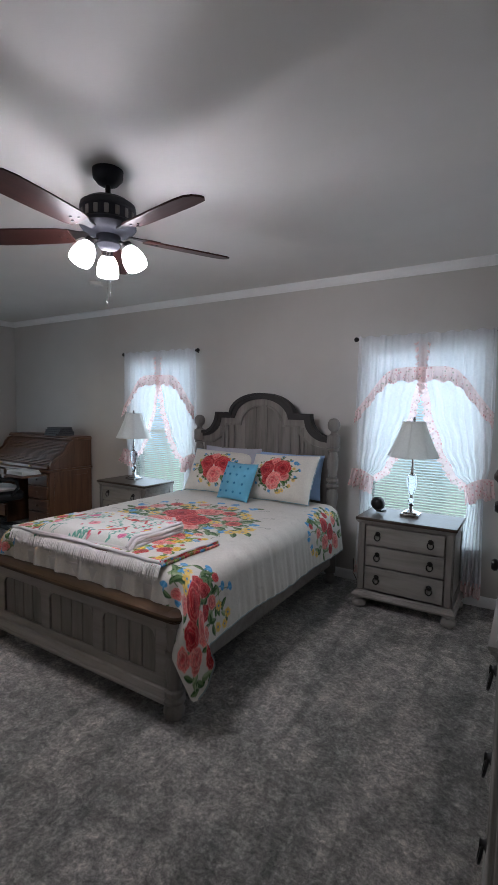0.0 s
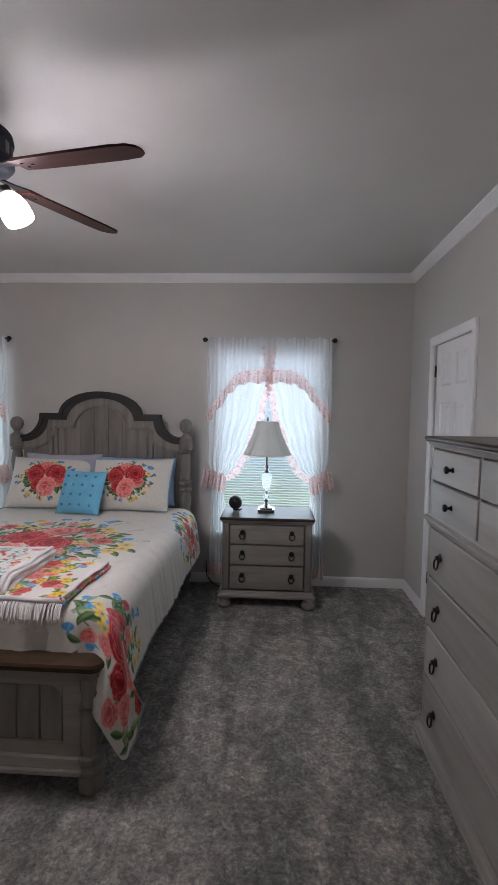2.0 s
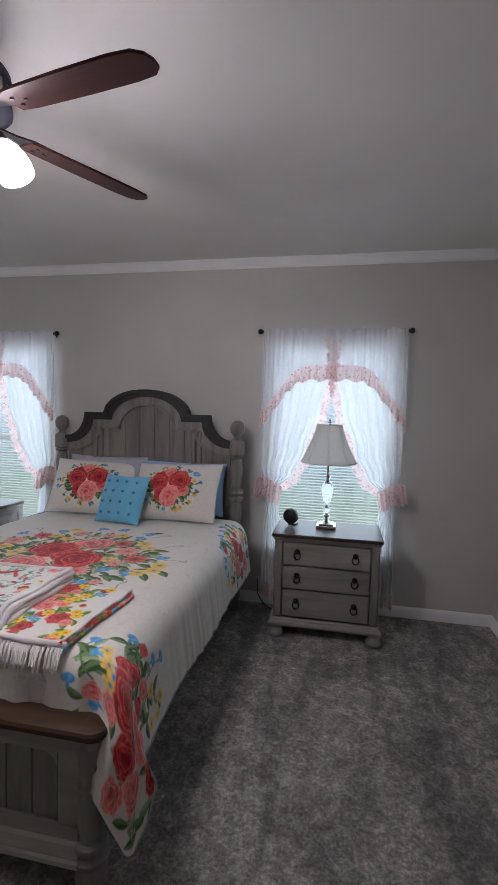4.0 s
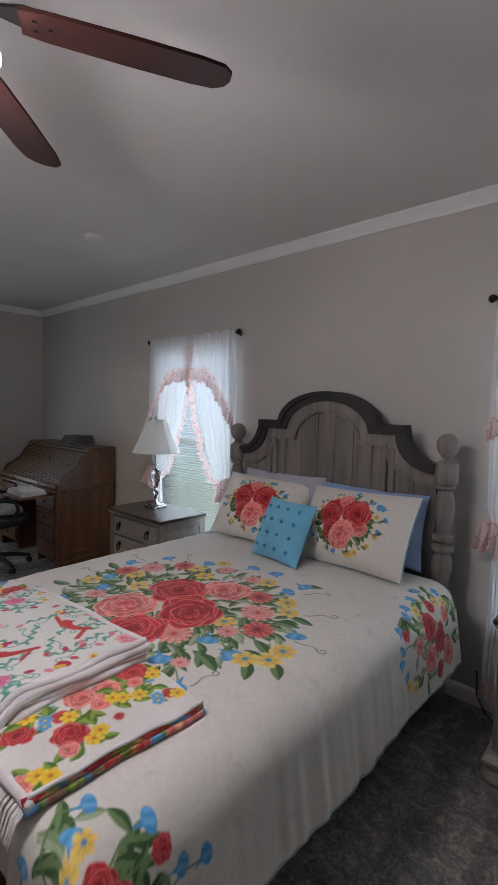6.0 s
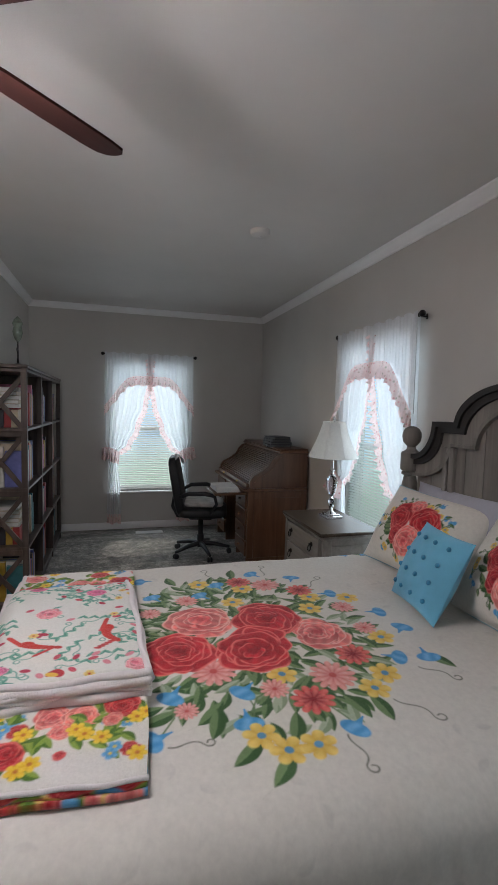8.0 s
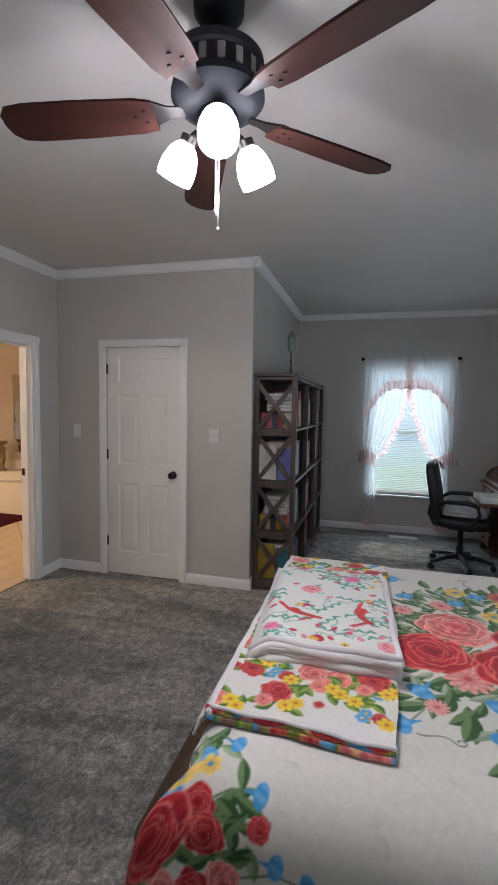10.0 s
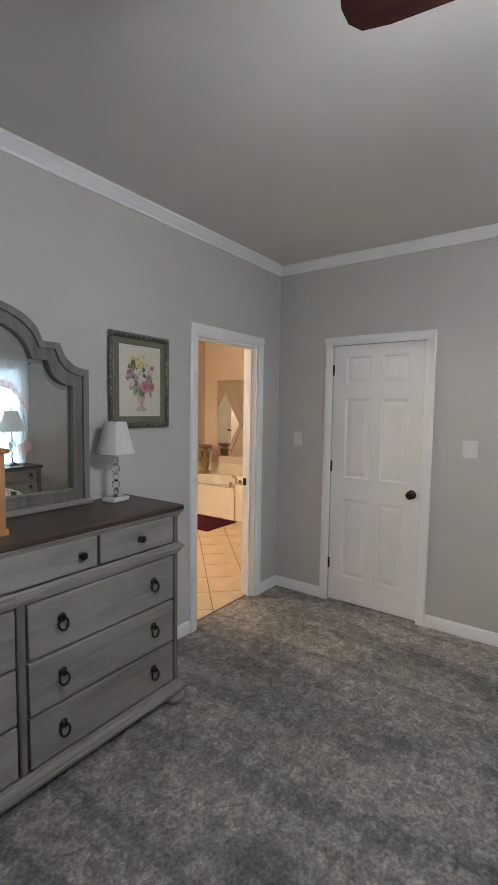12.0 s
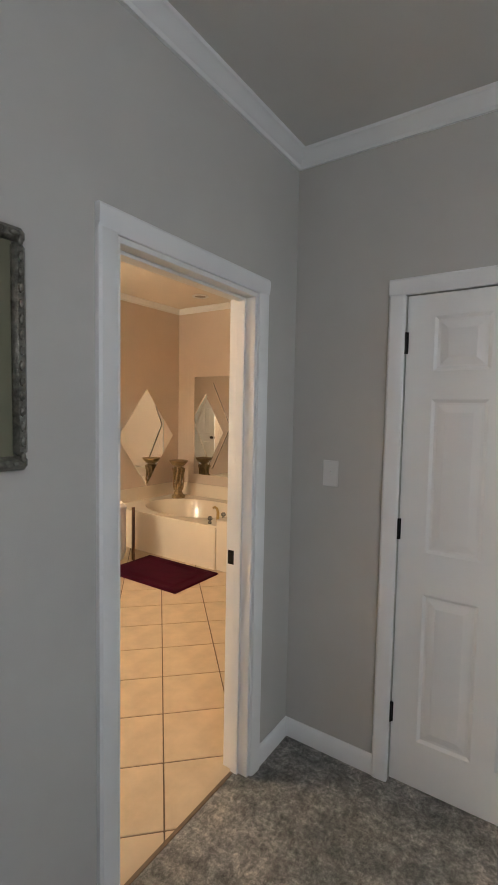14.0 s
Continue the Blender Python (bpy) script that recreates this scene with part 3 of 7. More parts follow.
structure("wall_closet_side", M().box(XW - WT, YC - 0.12, 0, XC - 0.12, YC, ZC, 0), WALL, "greige painted wall behind the bookcase", "wall", 0)

CROWN = [(0, 0), (0.011, 0), (0.014, 0.014), (0.029, 0.026), (0.042, 0.047), (0.053, 0.053), (0.055, 0.066), (0, 0.066)]
BASE = [(0, 0), (0.015, 0), (0.015, 0.066), (0.009, 0.08), (0.004, 0.085), (0, 0.085)]


def run(name, prof, segs, label, category, z):
    m = M()
    for a, b, o in segs:
        m.profile(prof, (*a, z), (*b, z), out=(*o, 0))
    return structure(name, m, TRIM, label, category)


ZM = ZC - 0.0665
run("crown_moulding", CROWN, [((XW, YN), (XE, YN), (0, -1)), ((XE, YN), (XE, YS), (-1, 0)), ((XE, YS), (XC, YS), (0, 1)), ((XC, YS), (XC, YC + 0.06), (1, 0)),
                              ((XC + 0.06, YC), (XW, YC), (0, 1)), ((XW, YC), (XW, YN), (1, 0))], "white painted crown moulding below the ceiling", "crown moulding", ZM)
run("baseboard", BASE, [((XW, YN), (XE, YN), (0, -1)), ((XE, YN), (XE, ED1 + 0.065), (-1, 0)), ((XE, ED0 - 0.065), (XE, YS), (-1, 0)), ((XE, YS), (BD1 + 0.065, YS), (0, 1)),
                        ((BD0 - 0.065, YS), (XC, YS), (0, 1)), ((XC, YS), (XC, CD0 - 0.065), (1, 0)), ((XC, CD1 + 0.065), (XC, YC + 0.014), (1, 0)),
                        ((XC + 0.014, YC), (XW, YC), (0, 1)), ((XW, YC), (XW, YN), (1, 0))], "white painted baseboard along the carpet", "baseboard", 0.001)

CASE = [(0.0, 0.0), (0.0, 0.012), (0.008, 0.017), (0.04, 0.02), (0.056, 0.02), (0.064, 0.014), (0.064, 0.0)]


def casing(name, a0, a1, top, put, label):
    """Door casing: two legs and a head; put maps (along, out, up) to the room."""
    m = M()
    for s, e in ((a0, -1), (a1, 1)):
        poly = [(s + e * w, o) for w, o in CASE]
        v = [put(a, o, z) for z in (0.0, top) for a, o in poly]
        n = len(poly)
        m.add(v, [(i, (i + 1) % n, n + (i + 1) % n, n + i) for i in range(n)] + [tuple(range(n)), tuple(range(n, 2 * n))])
    poly = CASE
    v = [put(a, o * 1.05 + 0.0006, top + w - 0.0015) for a in (a0 - 0.064, a1 + 0.064) for w, o in poly]
    n = len(poly)
    m.add(v, [(i, (i + 1) % n, n + (i + 1) % n, n + i) for i in range(n)] + [tuple(range(n)), tuple(range(n, 2 * n))])
    return structure(name, m, TRIM, label, "door casing")


casing("trim_closet_door", CD0, CD1, DH, lambda a, o, z: (XC + o, a, z), "white painted casing round the closet door")
casing("trim_narrow_door", ED0, ED1, DH, lambda a, o, z: (XE - o, a, z), "white painted casing round the narrow door")
casing("trim_bathroom_door", BD0, BD1, DH, lambda a, o, z: (a, YS + o, z), "white painted casing round the bathroom doorway")
jm = M()
jm.box(BD0, YS - 0.121, 0, BD0 + 0.018, YS + 0.004, DH, 0.002).box(BD1 - 0.018, YS - 0.121, 0, BD1, YS + 0.004, DH, 0.002).box(BD0 + 0.0175, YS - 0.12, DH - 0.018, BD1 - 0.0175, YS + 0.003, DH, 0.002)
jm.box(BD0 + 0.018, YS - 0.075, 0, BD0 + 0.03, YS - 0.04, DH - 0.018, 0.002).box(BD1 - 0.03, YS - 0.075, 0, BD1 - 0.018, YS - 0.04, DH - 0.018, 0.002).box(BD0 + 0.0295, YS - 0.074, DH - 0.03, BD1 - 0.0295, YS - 0.041, DH - 0.018, 0.002)
jamb = structure("trim_bathroom_jamb", jm, TRIM, "white painted door jamb with a dark strike plate", "door jamb")
part("strike_plate", M().box(BD0 + 0.0185, YS - 0.112, 0.905, BD0 + 0.021, YS - 0.079, 0.965, 0.001).box(BD0 + 0.021, YS - 0.103, 0.92, BD0 + 0.0225, YS - 0.088, 0.95, 0.001), IRON, jamb, "dark bronze strike plate")


def six_panel_door(name, width, height, label, hinge_left=True, knob=True):
    """Local: x across from 0, front faces -y, z up."""
    d = tagged(new(name), label, "door", kind="structure")
    slab, t = M(), 0.035
    st, rails = 0.105 * width / 0.7, [0.0, 0.2, 0.82, 0.99, 1.6, 1.71, 1.92, height]
    cols = [(st, width / 2 - st * 0.4), (width / 2 + st * 0.4, width - st)]
    rows = [(rails[1], rails[2]), (rails[3], rails[4]), (rails[5], rails[6])]
    xs = [0, cols[0][0], cols[0][1], cols[1][0], cols[1][1], width]
    zs = [0, rails[1], rails[2], rails[3], rails[4], rails[5], rails[6], height]
    for i in range(5):
        for j in range(7):
            if i in (1, 3) and j in (1, 3, 5):
                continue
            slab.add([(xs[i], 0, zs[j]), (xs[i + 1], 0, zs[j]), (xs[i + 1], 0, zs[j + 1]), (xs[i], 0, zs[j + 1])], [(0, 1, 2, 3)])
    slab.add([(0, 0, 0), (width, 0, 0), (width, 0, height), (0, 0, height), (0, t, 0), (width, t, 0), (width, t, height), (0, t, height)],
             [(0, 4, 5, 1), (1, 5, 6, 2), (2, 6, 7, 3), (3, 7, 4, 0), (4, 7, 6, 5)])
    part("slab", slab, DOORW, d, smooth=0, recalc=False)
    for a, b in cols:
        for lo, hi in rows:
            p = M()
            rings = [(0, 0.0), (0.012, 0.008), (0.022, 0.008), (0.05, 0.002)]
            v = []
            for ins, dep in rings:
                v += [(a + ins, dep, lo + ins), (b - ins, dep, lo + ins), (b - ins, dep, hi - ins), (a + ins, dep, hi - ins)]
            f = [(k * 4 + i, k * 4 + (i + 1) % 4, k * 4 + 4 + (i + 1) % 4, k * 4 + 4 + i) for k in range(3) for i in range(4)] + [(12, 13, 14, 15)]
            part("panel", p.add(v, f), DOORW, d, smooth=0, recalc=False)
    hx = -0.004 if hinge_left else width + 0.004
    for z in (0.25, 1.03, 1.78):
        part("hinge", M().lathe([(0.007, 0), (0.007, 0.085)], 10, (hx, -0.007, z)).box(hx - 0.012, -0.006, z, hx + 0.012, -0.002, z + 0.085, 0.001), IRON, d, "dark bronze hinge")
    if knob:
        kx = width - 0.062 if hinge_left else 0.062
        k = M().lathe([(0, 0), (0.031, 0.0), (0.033, 0.004), (0.026, 0.009), (0.012, 0.013), (0.011, 0.03), (0.02, 0.036), (0.028, 0.046), (0.028, 0.056), (0.02, 0.065), (0, 0.067)], 24, m=pose(kx, 0, 0.917, 90, 0, 0))
        part("knob", k, IRON, d, "dark bronze round knob")
        part("latch_plate", M().box(width - 0.002, -0.003, 0.89, width + 0.012, 0.002, 0.945, 0.001), IRON, d)
    return d


closet_door = six_panel_door("door_1", CD1 - CD0 - 0.008, DH - 0.014, "closed white six-panel closet door with a dark knob")
closet_door.matrix_basis = pose(XC - 0.012, CD0 + 0.004, 0.01, 0, 0, 90)
narrow_door = six_panel_door("door_2", ED1 - ED0 - 0.008, DH - 0.014, "closed narrow white panelled door with dark hinges", True, False)
narrow_door.matrix_basis = pose(XE + 0.012, ED1 - 0.004, 0.01, 0, 0, -90)
bath_door = six_panel_door("door_3", BD1 - BD0 - 0.044, DH - 0.034, "open white six-panel bathroom door standing into the bathroom")
bath_door.matrix_basis = pose(BD1 + 0.03, YS - 0.15, 0.01, 0, 0, -84)
structure("wall_closet_dark", M().box(XC - 0.4, CD0 - 0.05, 0, XC - 0.3, CD1 + 0.05, 2.1, 0).box(XE + 0.2, ED0 - 0.05, 0, XE + 0.3, ED1 + 0.05, 2.1, 0), WALL, "plain wall closing the door recess", "wall", 0)


# ---- windows, blinds, curtains ----
def window_unit(name, label):
    """Local: opening centred on x = 0, room towards -y, wall face at y = 0."""
    w = tagged(new(name), label, "window", kind="structure")
    h, fr = WHALF, M()
    z0, z1 = WZ0, WZ1
    for x0, x1, a, b in ((-h, -h + 0.045, z0, z1), (h - 0.045, h, z0, z1), (-h, h, z1 - 0.045, z1), (-h, h, z0, z0 + 0.05), (-h, h, 1.22, 1.265)):
        fr.box(x0, 0.075, a, x1, 0.12, b, 0.004)
    part("window_frame", fr, TRIM, w, "white vinyl sash frame")
    part("window_sill", M().box(-h - 0.03, -0.035, z0 - 0.02, h + 0.03, 0.074, z0, 0.005), TRIM, w)
    for a, b in ((z0 + 0.05, 1.22), (1.265, z1 - 0.045)):
        ob = part("pane", M().box(-h + 0.045, 0.096, a, h - 0.045, 0.1, b, 0), PANE, w, smooth=0)
        ob.visible_shadow = False
    return w


def blind_unit(label):
    """A lowered slatted blind in the opening."""
    b = thing("window_blind", (0, 0, 0), label, "window blind", "lowered window blinds")
    h = WHALF - 0.008
    part("headrail", M().box(-h, 0.012, WZ1 - 0.035, h, 0.05, WZ1 - 0.004, 0.004), WHITEPL, b)
    part("bottom_rail", M().box(-h, 0.016, WZ0 + 0.012, h, 0.046, WZ0 + 0.03, 0.004), WHITEPL, b)
    prof = [(-0.0125, 0.0), (-0.006, 0.0022), (0, 0.003), (0.006, 0.0022), (0.0125, 0.0)]
    sm = M()
    v = [(x, y, z + q) for q in (0, 0.0011) for x in (-h, h) for y, z in prof]
    n = len(prof)
    f = []
    for i in range(n - 1):
        f += [(i, i + 1, n + i + 1, n + i), (2 * n + i, 3 * n + i, 3 * n + i + 1, 2 * n + i + 1)]
    f += [(0, n, 3 * n, 2 * n), (n - 1, 3 * n - 1, 4 * n - 1, 2 * n - 1)]
    sm.add(v, f)
    data = mesh_of("slat", sm, BLIND)
    z = WZ0 + 0.045
    while z < WZ1 - 0.045:
        s = new("slat", data)
        s.parent = b
        s.matrix_basis = pose(0, 0.031, z, 25, 0, 0)
        z += 0.0225
    for x in (-0.28, 0.28):
        part("ladder_cord", M().tube([(x, 0.031, WZ0 + 0.02), (x, 0.031, WZ1 - 0.02)], 0.0012, 6), WHITEPL, b)
    return b


def lerp_path(pts, t):
    t = min(max(t, 0), 1) * (len(pts) - 1)
    i = min(int(t), len(pts) - 2)
    f = t - i
    return tuple(a * (1 - f) + b * f for a, b in zip(pts[i], pts[i + 1]))


def smooth_at(keys, z):
    """Value at z from (z, value) pairs in falling order of z, eased between them."""
    for (za, a), (zb, b) in zip(keys[:-1], keys[1:]):
        if z >= zb:
            f = (za - z) / (za - zb)
            f = f * f * (3 - 2 * f)
            return a * (1 - f) + b * f
    return keys[-1][1]


def ruffle_strip(path, depth, down, folds, amp, n=150, seed=1, y0=-0.12):
    """A gathered strip that hangs from a path of (x, z), its free edge waving."""
    rs = random.Random(seed)
    ph = [rs.uniform(0, 6.28) for _ in range(4)]

    def fn(u, v):
        x, z = lerp_path(path, u)
        w = math.sin(folds * u * 6.283 + ph[0]) + 0.5 * math.sin(folds * 1.7 * u * 6.283 + ph[1])
        y = y0 - amp * v * (0.7 + 0.5 * w) - 0.004
        return (x + down[0] * depth * v * (1 + 0.12 * w), y, z + down[1] * depth * v * (1 + 0.1 * math.sin(folds * 0.37 * u * 6.283 + ph[2])))
    return M().grid(fn, n, 6)


def curtain_set(label):
    """Tied-back ruffled sheers with an arched ruffled valance on a dark rod. Local as the window; width 1.06."""
    c = thing("curtain", (0, 0, 0), label, "curtain", "ruffled tieback curtains")
    ZR = 2.125
    rnd = random.Random(5)
    for s in (-1, 1):
        outer = [(2.13, 0.515), (1.5, 0.525), (1.12, 0.52), (0.945, 0.485), (0.85, 0.485), (0.16, 0.5)]
        inner = [(2.13, 0.0), (1.85, 0.02), (1.55, 0.08), (1.25, 0.175), (1.05, 0.27), (0.945, 0.385), (0.85, 0.375), (0.5, 0.345), (0.16, 0.335)]
        ph = rnd.uniform(0, 6)

        def fn(u, v, s=s, ph=ph):
            z = 2.13 - v * (2.13 - 0.17)
            a, b = smooth_at(outer, z), smooth_at(inner, z)
            wd = abs(a - b)
            x = a + (b - a) * u
            amp = 0.005 + 0.008 * min(1, max(0, 2.05 - z)) + (0.005 if wd < 0.2 else 0)
            y = -0.06 - amp * math.sin(u * 6.283 * 6 + ph + 0.5 * math.sin(z * 3)) - 0.35 * amp * math.sin(u * 6.283 * 15 + 2 * ph)
            return (s * x, y, z)
        part("panel", M().grid(fn, 84, 70), SHEER, c, "white sheer panel tied to the side", 180)
        edge = [(s * smooth_at(inner, z), z) for z in np.linspace(2.1, 0.95, 32)]
        part("ruffle", ruffle_strip(edge, 0.075, (-s * 0.75, -0.45), 21, 0.022, 240, 3 + s, -0.064), RUFFLE, c, "pink floral ruffle", 180)
        hem = [(s * (0.335 + 0.165 * i / 11), 0.2) for i in range(12)]
        part("ruffle", ruffle_strip(hem, 0.11, (0.0, -1.0), 5, 0.03, 70, 9 + s, -0.06), RUFFLE, c, "pink floral hem ruffle", 180)
        tie = [(s * (0.35 + 0.2 * i / 15), 0.955 + 0.055 * math.sin(i / 15 * 2.2) + 0.02 * i / 15) for i in range(16)]
        part("tieback", ruffle_strip(tie, 0.15, (0.12 * s, -1.0), 6, 0.05, 110, 20 + s, -0.085), RUFFLE, c, "pink floral ruffled tieback", 180)
    arch = [(-0.53, 1.52), (-0.5, 1.555), (-0.42, 1.66), (-0.34, 1.77), (-0.27, 1.845), (-0.2, 1.875), (-0.1, 1.88), (0.0, 1.88), (0.1, 1.88), (0.2, 1.875), (0.27, 1.845), (0.34, 1.77), (0.42, 1.66), (0.5, 1.555), (0.53, 1.52)]

    def val(u, v):
        x, z = lerp_path(arch, u)
        top = 2.145 + 0.008 * math.sin(u * 60)
        y = -0.084 - (0.004 + 0.005 * v) * math.sin(u * 6.283 * 13 + 1.5 * math.sin(u * 9)) - 0.004 * math.sin(u * 6.283 * 29)
        return (x * (0.985 + 0.015 * v), y, top + (z - top) * v)
    part("valance", M().grid(val, 180, 16), SHEER, c, "gathered white sheer valance", 180)
    part("ruffle", ruffle_strip(arch, 0.115, (0.0, -1.0), 30, 0.03, 340, 31, -0.094), RUFFLE, c, "pink floral valance ruffle", 180)
    return c


def rod_unit(label):
    r = thing("curtain_rod", (0, 0, 0), label, "curtain rod", "dark curtain rods")
    part("rod", M().tube([(-0.52, -0.07, 2.128), (0.52, -0.07, 2.128)], 0.006, 12), IRON, r)
    for s in (-1, 1):
        ball = M().lathe([(0, -0.021), (0.012, -0.018), (0.02, -0.008), (0.021, 0.002), (0.015, 0.014), (0.009, 0.02), (0.009, 0.03)], 16, m=pose(s * 0.548, -0.072, 2.128, 0, -s * 90, 0))
        part("finial", ball, IRON, r)
        part("bracket", M().box(s * 0.5 - 0.006, -0.072, 2.116, s * 0.5 + 0.006, 0.0, 2.126, 0.002).box(s * 0.5 - 0.008, -0.004, 2.105, s * 0.5 + 0.008, 0, 2.14, 0.002), IRON, r)
    return r


w1 = window_unit("window_1", "white sash window with daylight behind the blind")
w1.matrix_basis = pose(WIN_R, YN, 0)
w2 = copy_thing(w1, pose(WIN_L, YN, 0))
w2.name = "window_2"
w3 = copy_thing(w1, pose(XW, WIN_W, 0, 0, 0, 90))
w3.name = "window_3"
for at in (pose(WIN_R, YN - 0.006, 1.245, -90), pose(WIN_L, YN - 0.006, 1.245, -90), pose(XW + 0.006, WIN_W, 1.245, -90, 0, 90)):
    wl = bpy.data.lights.new("window_light", "AREA")
    wl.shape, wl.size, wl.size_y = "RECTANGLE", 2 * WHALF, WZ1 - WZ0
    wl.energy, wl.color = WINDOW_WATTS, (0.74, 0.89, 1.0)
    new("window_light", wl).matrix_world = at
for maker, text in ((blind_unit, "white horizontal slatted blind lowered in the window"), (curtain_set, "white sheer curtains with pink floral ruffles, tied back"), (rod_unit, "dark bronze curtain rod with ball finials on the wall")):
    first = maker(text)
    first.matrix_basis = pose(WIN_R, YN, 0)
    copy_thing(first, pose(WIN_L, YN, 0))
    copy_thing(first, pose(XW, WIN_W, 0, 0, 0, 90))
for nm, a in (("backdrop_north", M().add([(-7.5, YN + 1.6, -1.0), (2.0, YN + 1.6, -1.0), (2.0, YN + 1.6, 5.0), (-7.5, YN + 1.6, 5.0)], [(0, 1, 2, 3)])),
              ("backdrop_west", M().add([(XW - 1.6, -1.0, -1.0), (XW - 1.6, 5.2, -1.0), (XW - 1.6, 5.2, 2.05), (XW - 1.6, -1.0, 2.05)], [(0, 1, 2, 3)]))):
    structure(nm, a, OUTSIDE, "bright hazy garden and sky outside the window", "backdrop", 0)
structure("ground", M().box(-40, -40, -0.4, 40, 40, -0.3, 0), simple("lawn", (0.06, 0.1, 0.03), 0.95, 0, 0.4, 3, 0.5, 40), "green lawn outside the house", "ground", 0)

# ---- cabinet furniture ----
def ring_pull(parent, x, y, z):
    p = part("pull", M().lathe([(0, 0), (0.017, 0), (0.019, 0.004), (0.012, 0.008), (0.009, 0.014), (0.011, 0.02), (0, 0.022)], 16, m=pose(x, y, z + 0.018, 90, 0, 0)), IRON, parent, "dark iron ring pull")
    ring = M().tube([(x + 0.021 * math.sin(a), y - 0.017 + 0.004 * math.cos(a), z - 0.006 + 0.024 * math.cos(a)) for a in np.linspace(0, 6.283, 22)[:-1]], 0.0042, 8, closed=True)
    part("ring", ring, IRON, p)
    return p


def knob_pull(parent, x, y, z):
    return part("knob", M().lathe([(0, 0), (0.011, 0), (0.011, 0.003), (0.006, 0.006), (0.006, 0.016), (0.014, 0.021), (0.016, 0.027), (0.012, 0.033), (0, 0.035)], 16, m=pose(x, y, z, 90, 0, 0)), IRON, parent, "dark round knob")


def drawer(parent, x0, x1, z0, z1, wood_mat, pulls, y=0.0, proud=0.008):
    """A drawer front whose edge is eased, with its pulls (kind, x, z) as sub-parts."""
    m = M()
    m.box(x0, y - proud, z0, x1, y + 0.3, z1, 0.004)
    d = part("drawer", m, wood_mat, parent)
    for kind, x, z in pulls:
        (ring_pull if kind == "ring" else knob_pull)(d, x, y - proud, z)
    return d


BUN = [(0.0, 0), (0.03, 0.0), (0.046, 0.01), (0.054, 0.028), (0.052, 0.046), (0.038, 0.06), (0.034, 0.066), (0.044, 0.072), (0.044, 0.085)]


def skirting(prof, w, d, z):
    """A moulding of (out, up) pairs run round the front and both sides with mitred corners."""
    m, n = M(), len(prof)
    v = []
    for o, u in prof:
        v += [(-w / 2 - o, d, z + u), (-w / 2 - o, -o, z + u), (w / 2 + o, -o, z + u), (w / 2 + o, d, z + u)]
    f = [(4 * i + j, 4 * i + j + 1, 4 * ((i + 1) % n) + j + 1, 4 * ((i + 1) % n) + j) for i in range(n) for j in range(3)]
    f += [tuple(4 * i for i in range(n)), tuple(4 * i + 3 for i in range(n))[::-1]]
    return m.add(v, f)


def carcass(t, w, d, h, wood_mat, top_mat, top_over=0.025, top_t=0.024, base_h=0.05, foot=0.085, mid=None):
    """Body, moulded base, top and feet. Local: front at y = 0, depth to +y, x centred."""
    m = M()
    m.box(-w / 2, 0.004, foot + base_h, -w / 2 + 0.03, d, h - top_t - 0.012, 0.003)
    m.box(w / 2 - 0.03, 0.004, foot + base_h, w / 2, d, h - top_t - 0.012, 0.003)
    m.box(-w / 2 + 0.03, d - 0.012, foot + base_h, w / 2 - 0.03, d, h - top_t - 0.012, 0.001)
    m.box(-w / 2 + 0.03, 0.02, foot + base_h, w / 2 - 0.03, 0.03, h - top_t - 0.012, 0.001)
    part("body", m, wood_mat, t)
    for s in (-1, 1):
        x, k = s * (w / 2 + 0.003), M()
        k.box(x - 0.004, 0.01, foot + base_h, x + 0.004, 0.07, h - top_t - 0.013, 0.003)
        k.box(x - 0.004, d - 0.06, foot + base_h, x + 0.004, d, h - top_t - 0.013, 0.003)
        k.box(x - 0.0035, 0.069, foot + base_h, x + 0.0035, d - 0.059, foot + base_h + 0.06, 0.003)
        k.box(x - 0.0035, 0.069, h - top_t - 0.07, x + 0.0035, d - 0.059, h - top_t - 0.013, 0.003)
        part("side_frame", k, wood_mat, t)
    b = skirting([(0, 0), (0.03, 0), (0.034, 0.006), (0.034, 0.018), (0.028, 0.022), (0.026, base_h * 0.56), (0.016, base_h * 0.74), (0.012, base_h * 0.78), (0.008, base_h), (0, base_h)], w, d, foot)
    b.box(-w / 2, 0, foot + 0.001, w / 2, d, foot + base_h - 0.004, 0)
    part("base_moulding", b, wood_mat, t)
    c = skirting([(0, -0.012), (0.005, -0.012), (0.007, -0.004), (0.012, 0.0), (0.014, 0.006), (0.02, 0.01), (0.02, 0.014), (0, 0.014)], w, d, h - top_t - 0.014)
    part("cornice", c, wood_mat, t)
    part("top", M().box(-w / 2 - top_over, -top_over, h - top_t, w / 2 + top_over, d, h, 0.007), top_mat, t, "dark walnut-stained top")
    if mid:
        k = skirting([(0, -0.006), (0.006, -0.004), (0.01, 0.004), (0.012, 0.012), (0.019, 0.018), (0.019, 0.024), (0.024, 0.028), (0.024, 0.036), (0.01, 0.042), (0.006, 0.05), (0, 0.052)], w, d, mid)
        part("waist_moulding", k, wood_mat, t)
    for x in (-w / 2 + 0.014, w / 2 - 0.014):
        for y in (0.01, d - 0.05):
            part("foot", M().lathe([(r, z * foot / 0.085) for r, z in BUN], 20, (x, y, 0)), wood_mat, t)


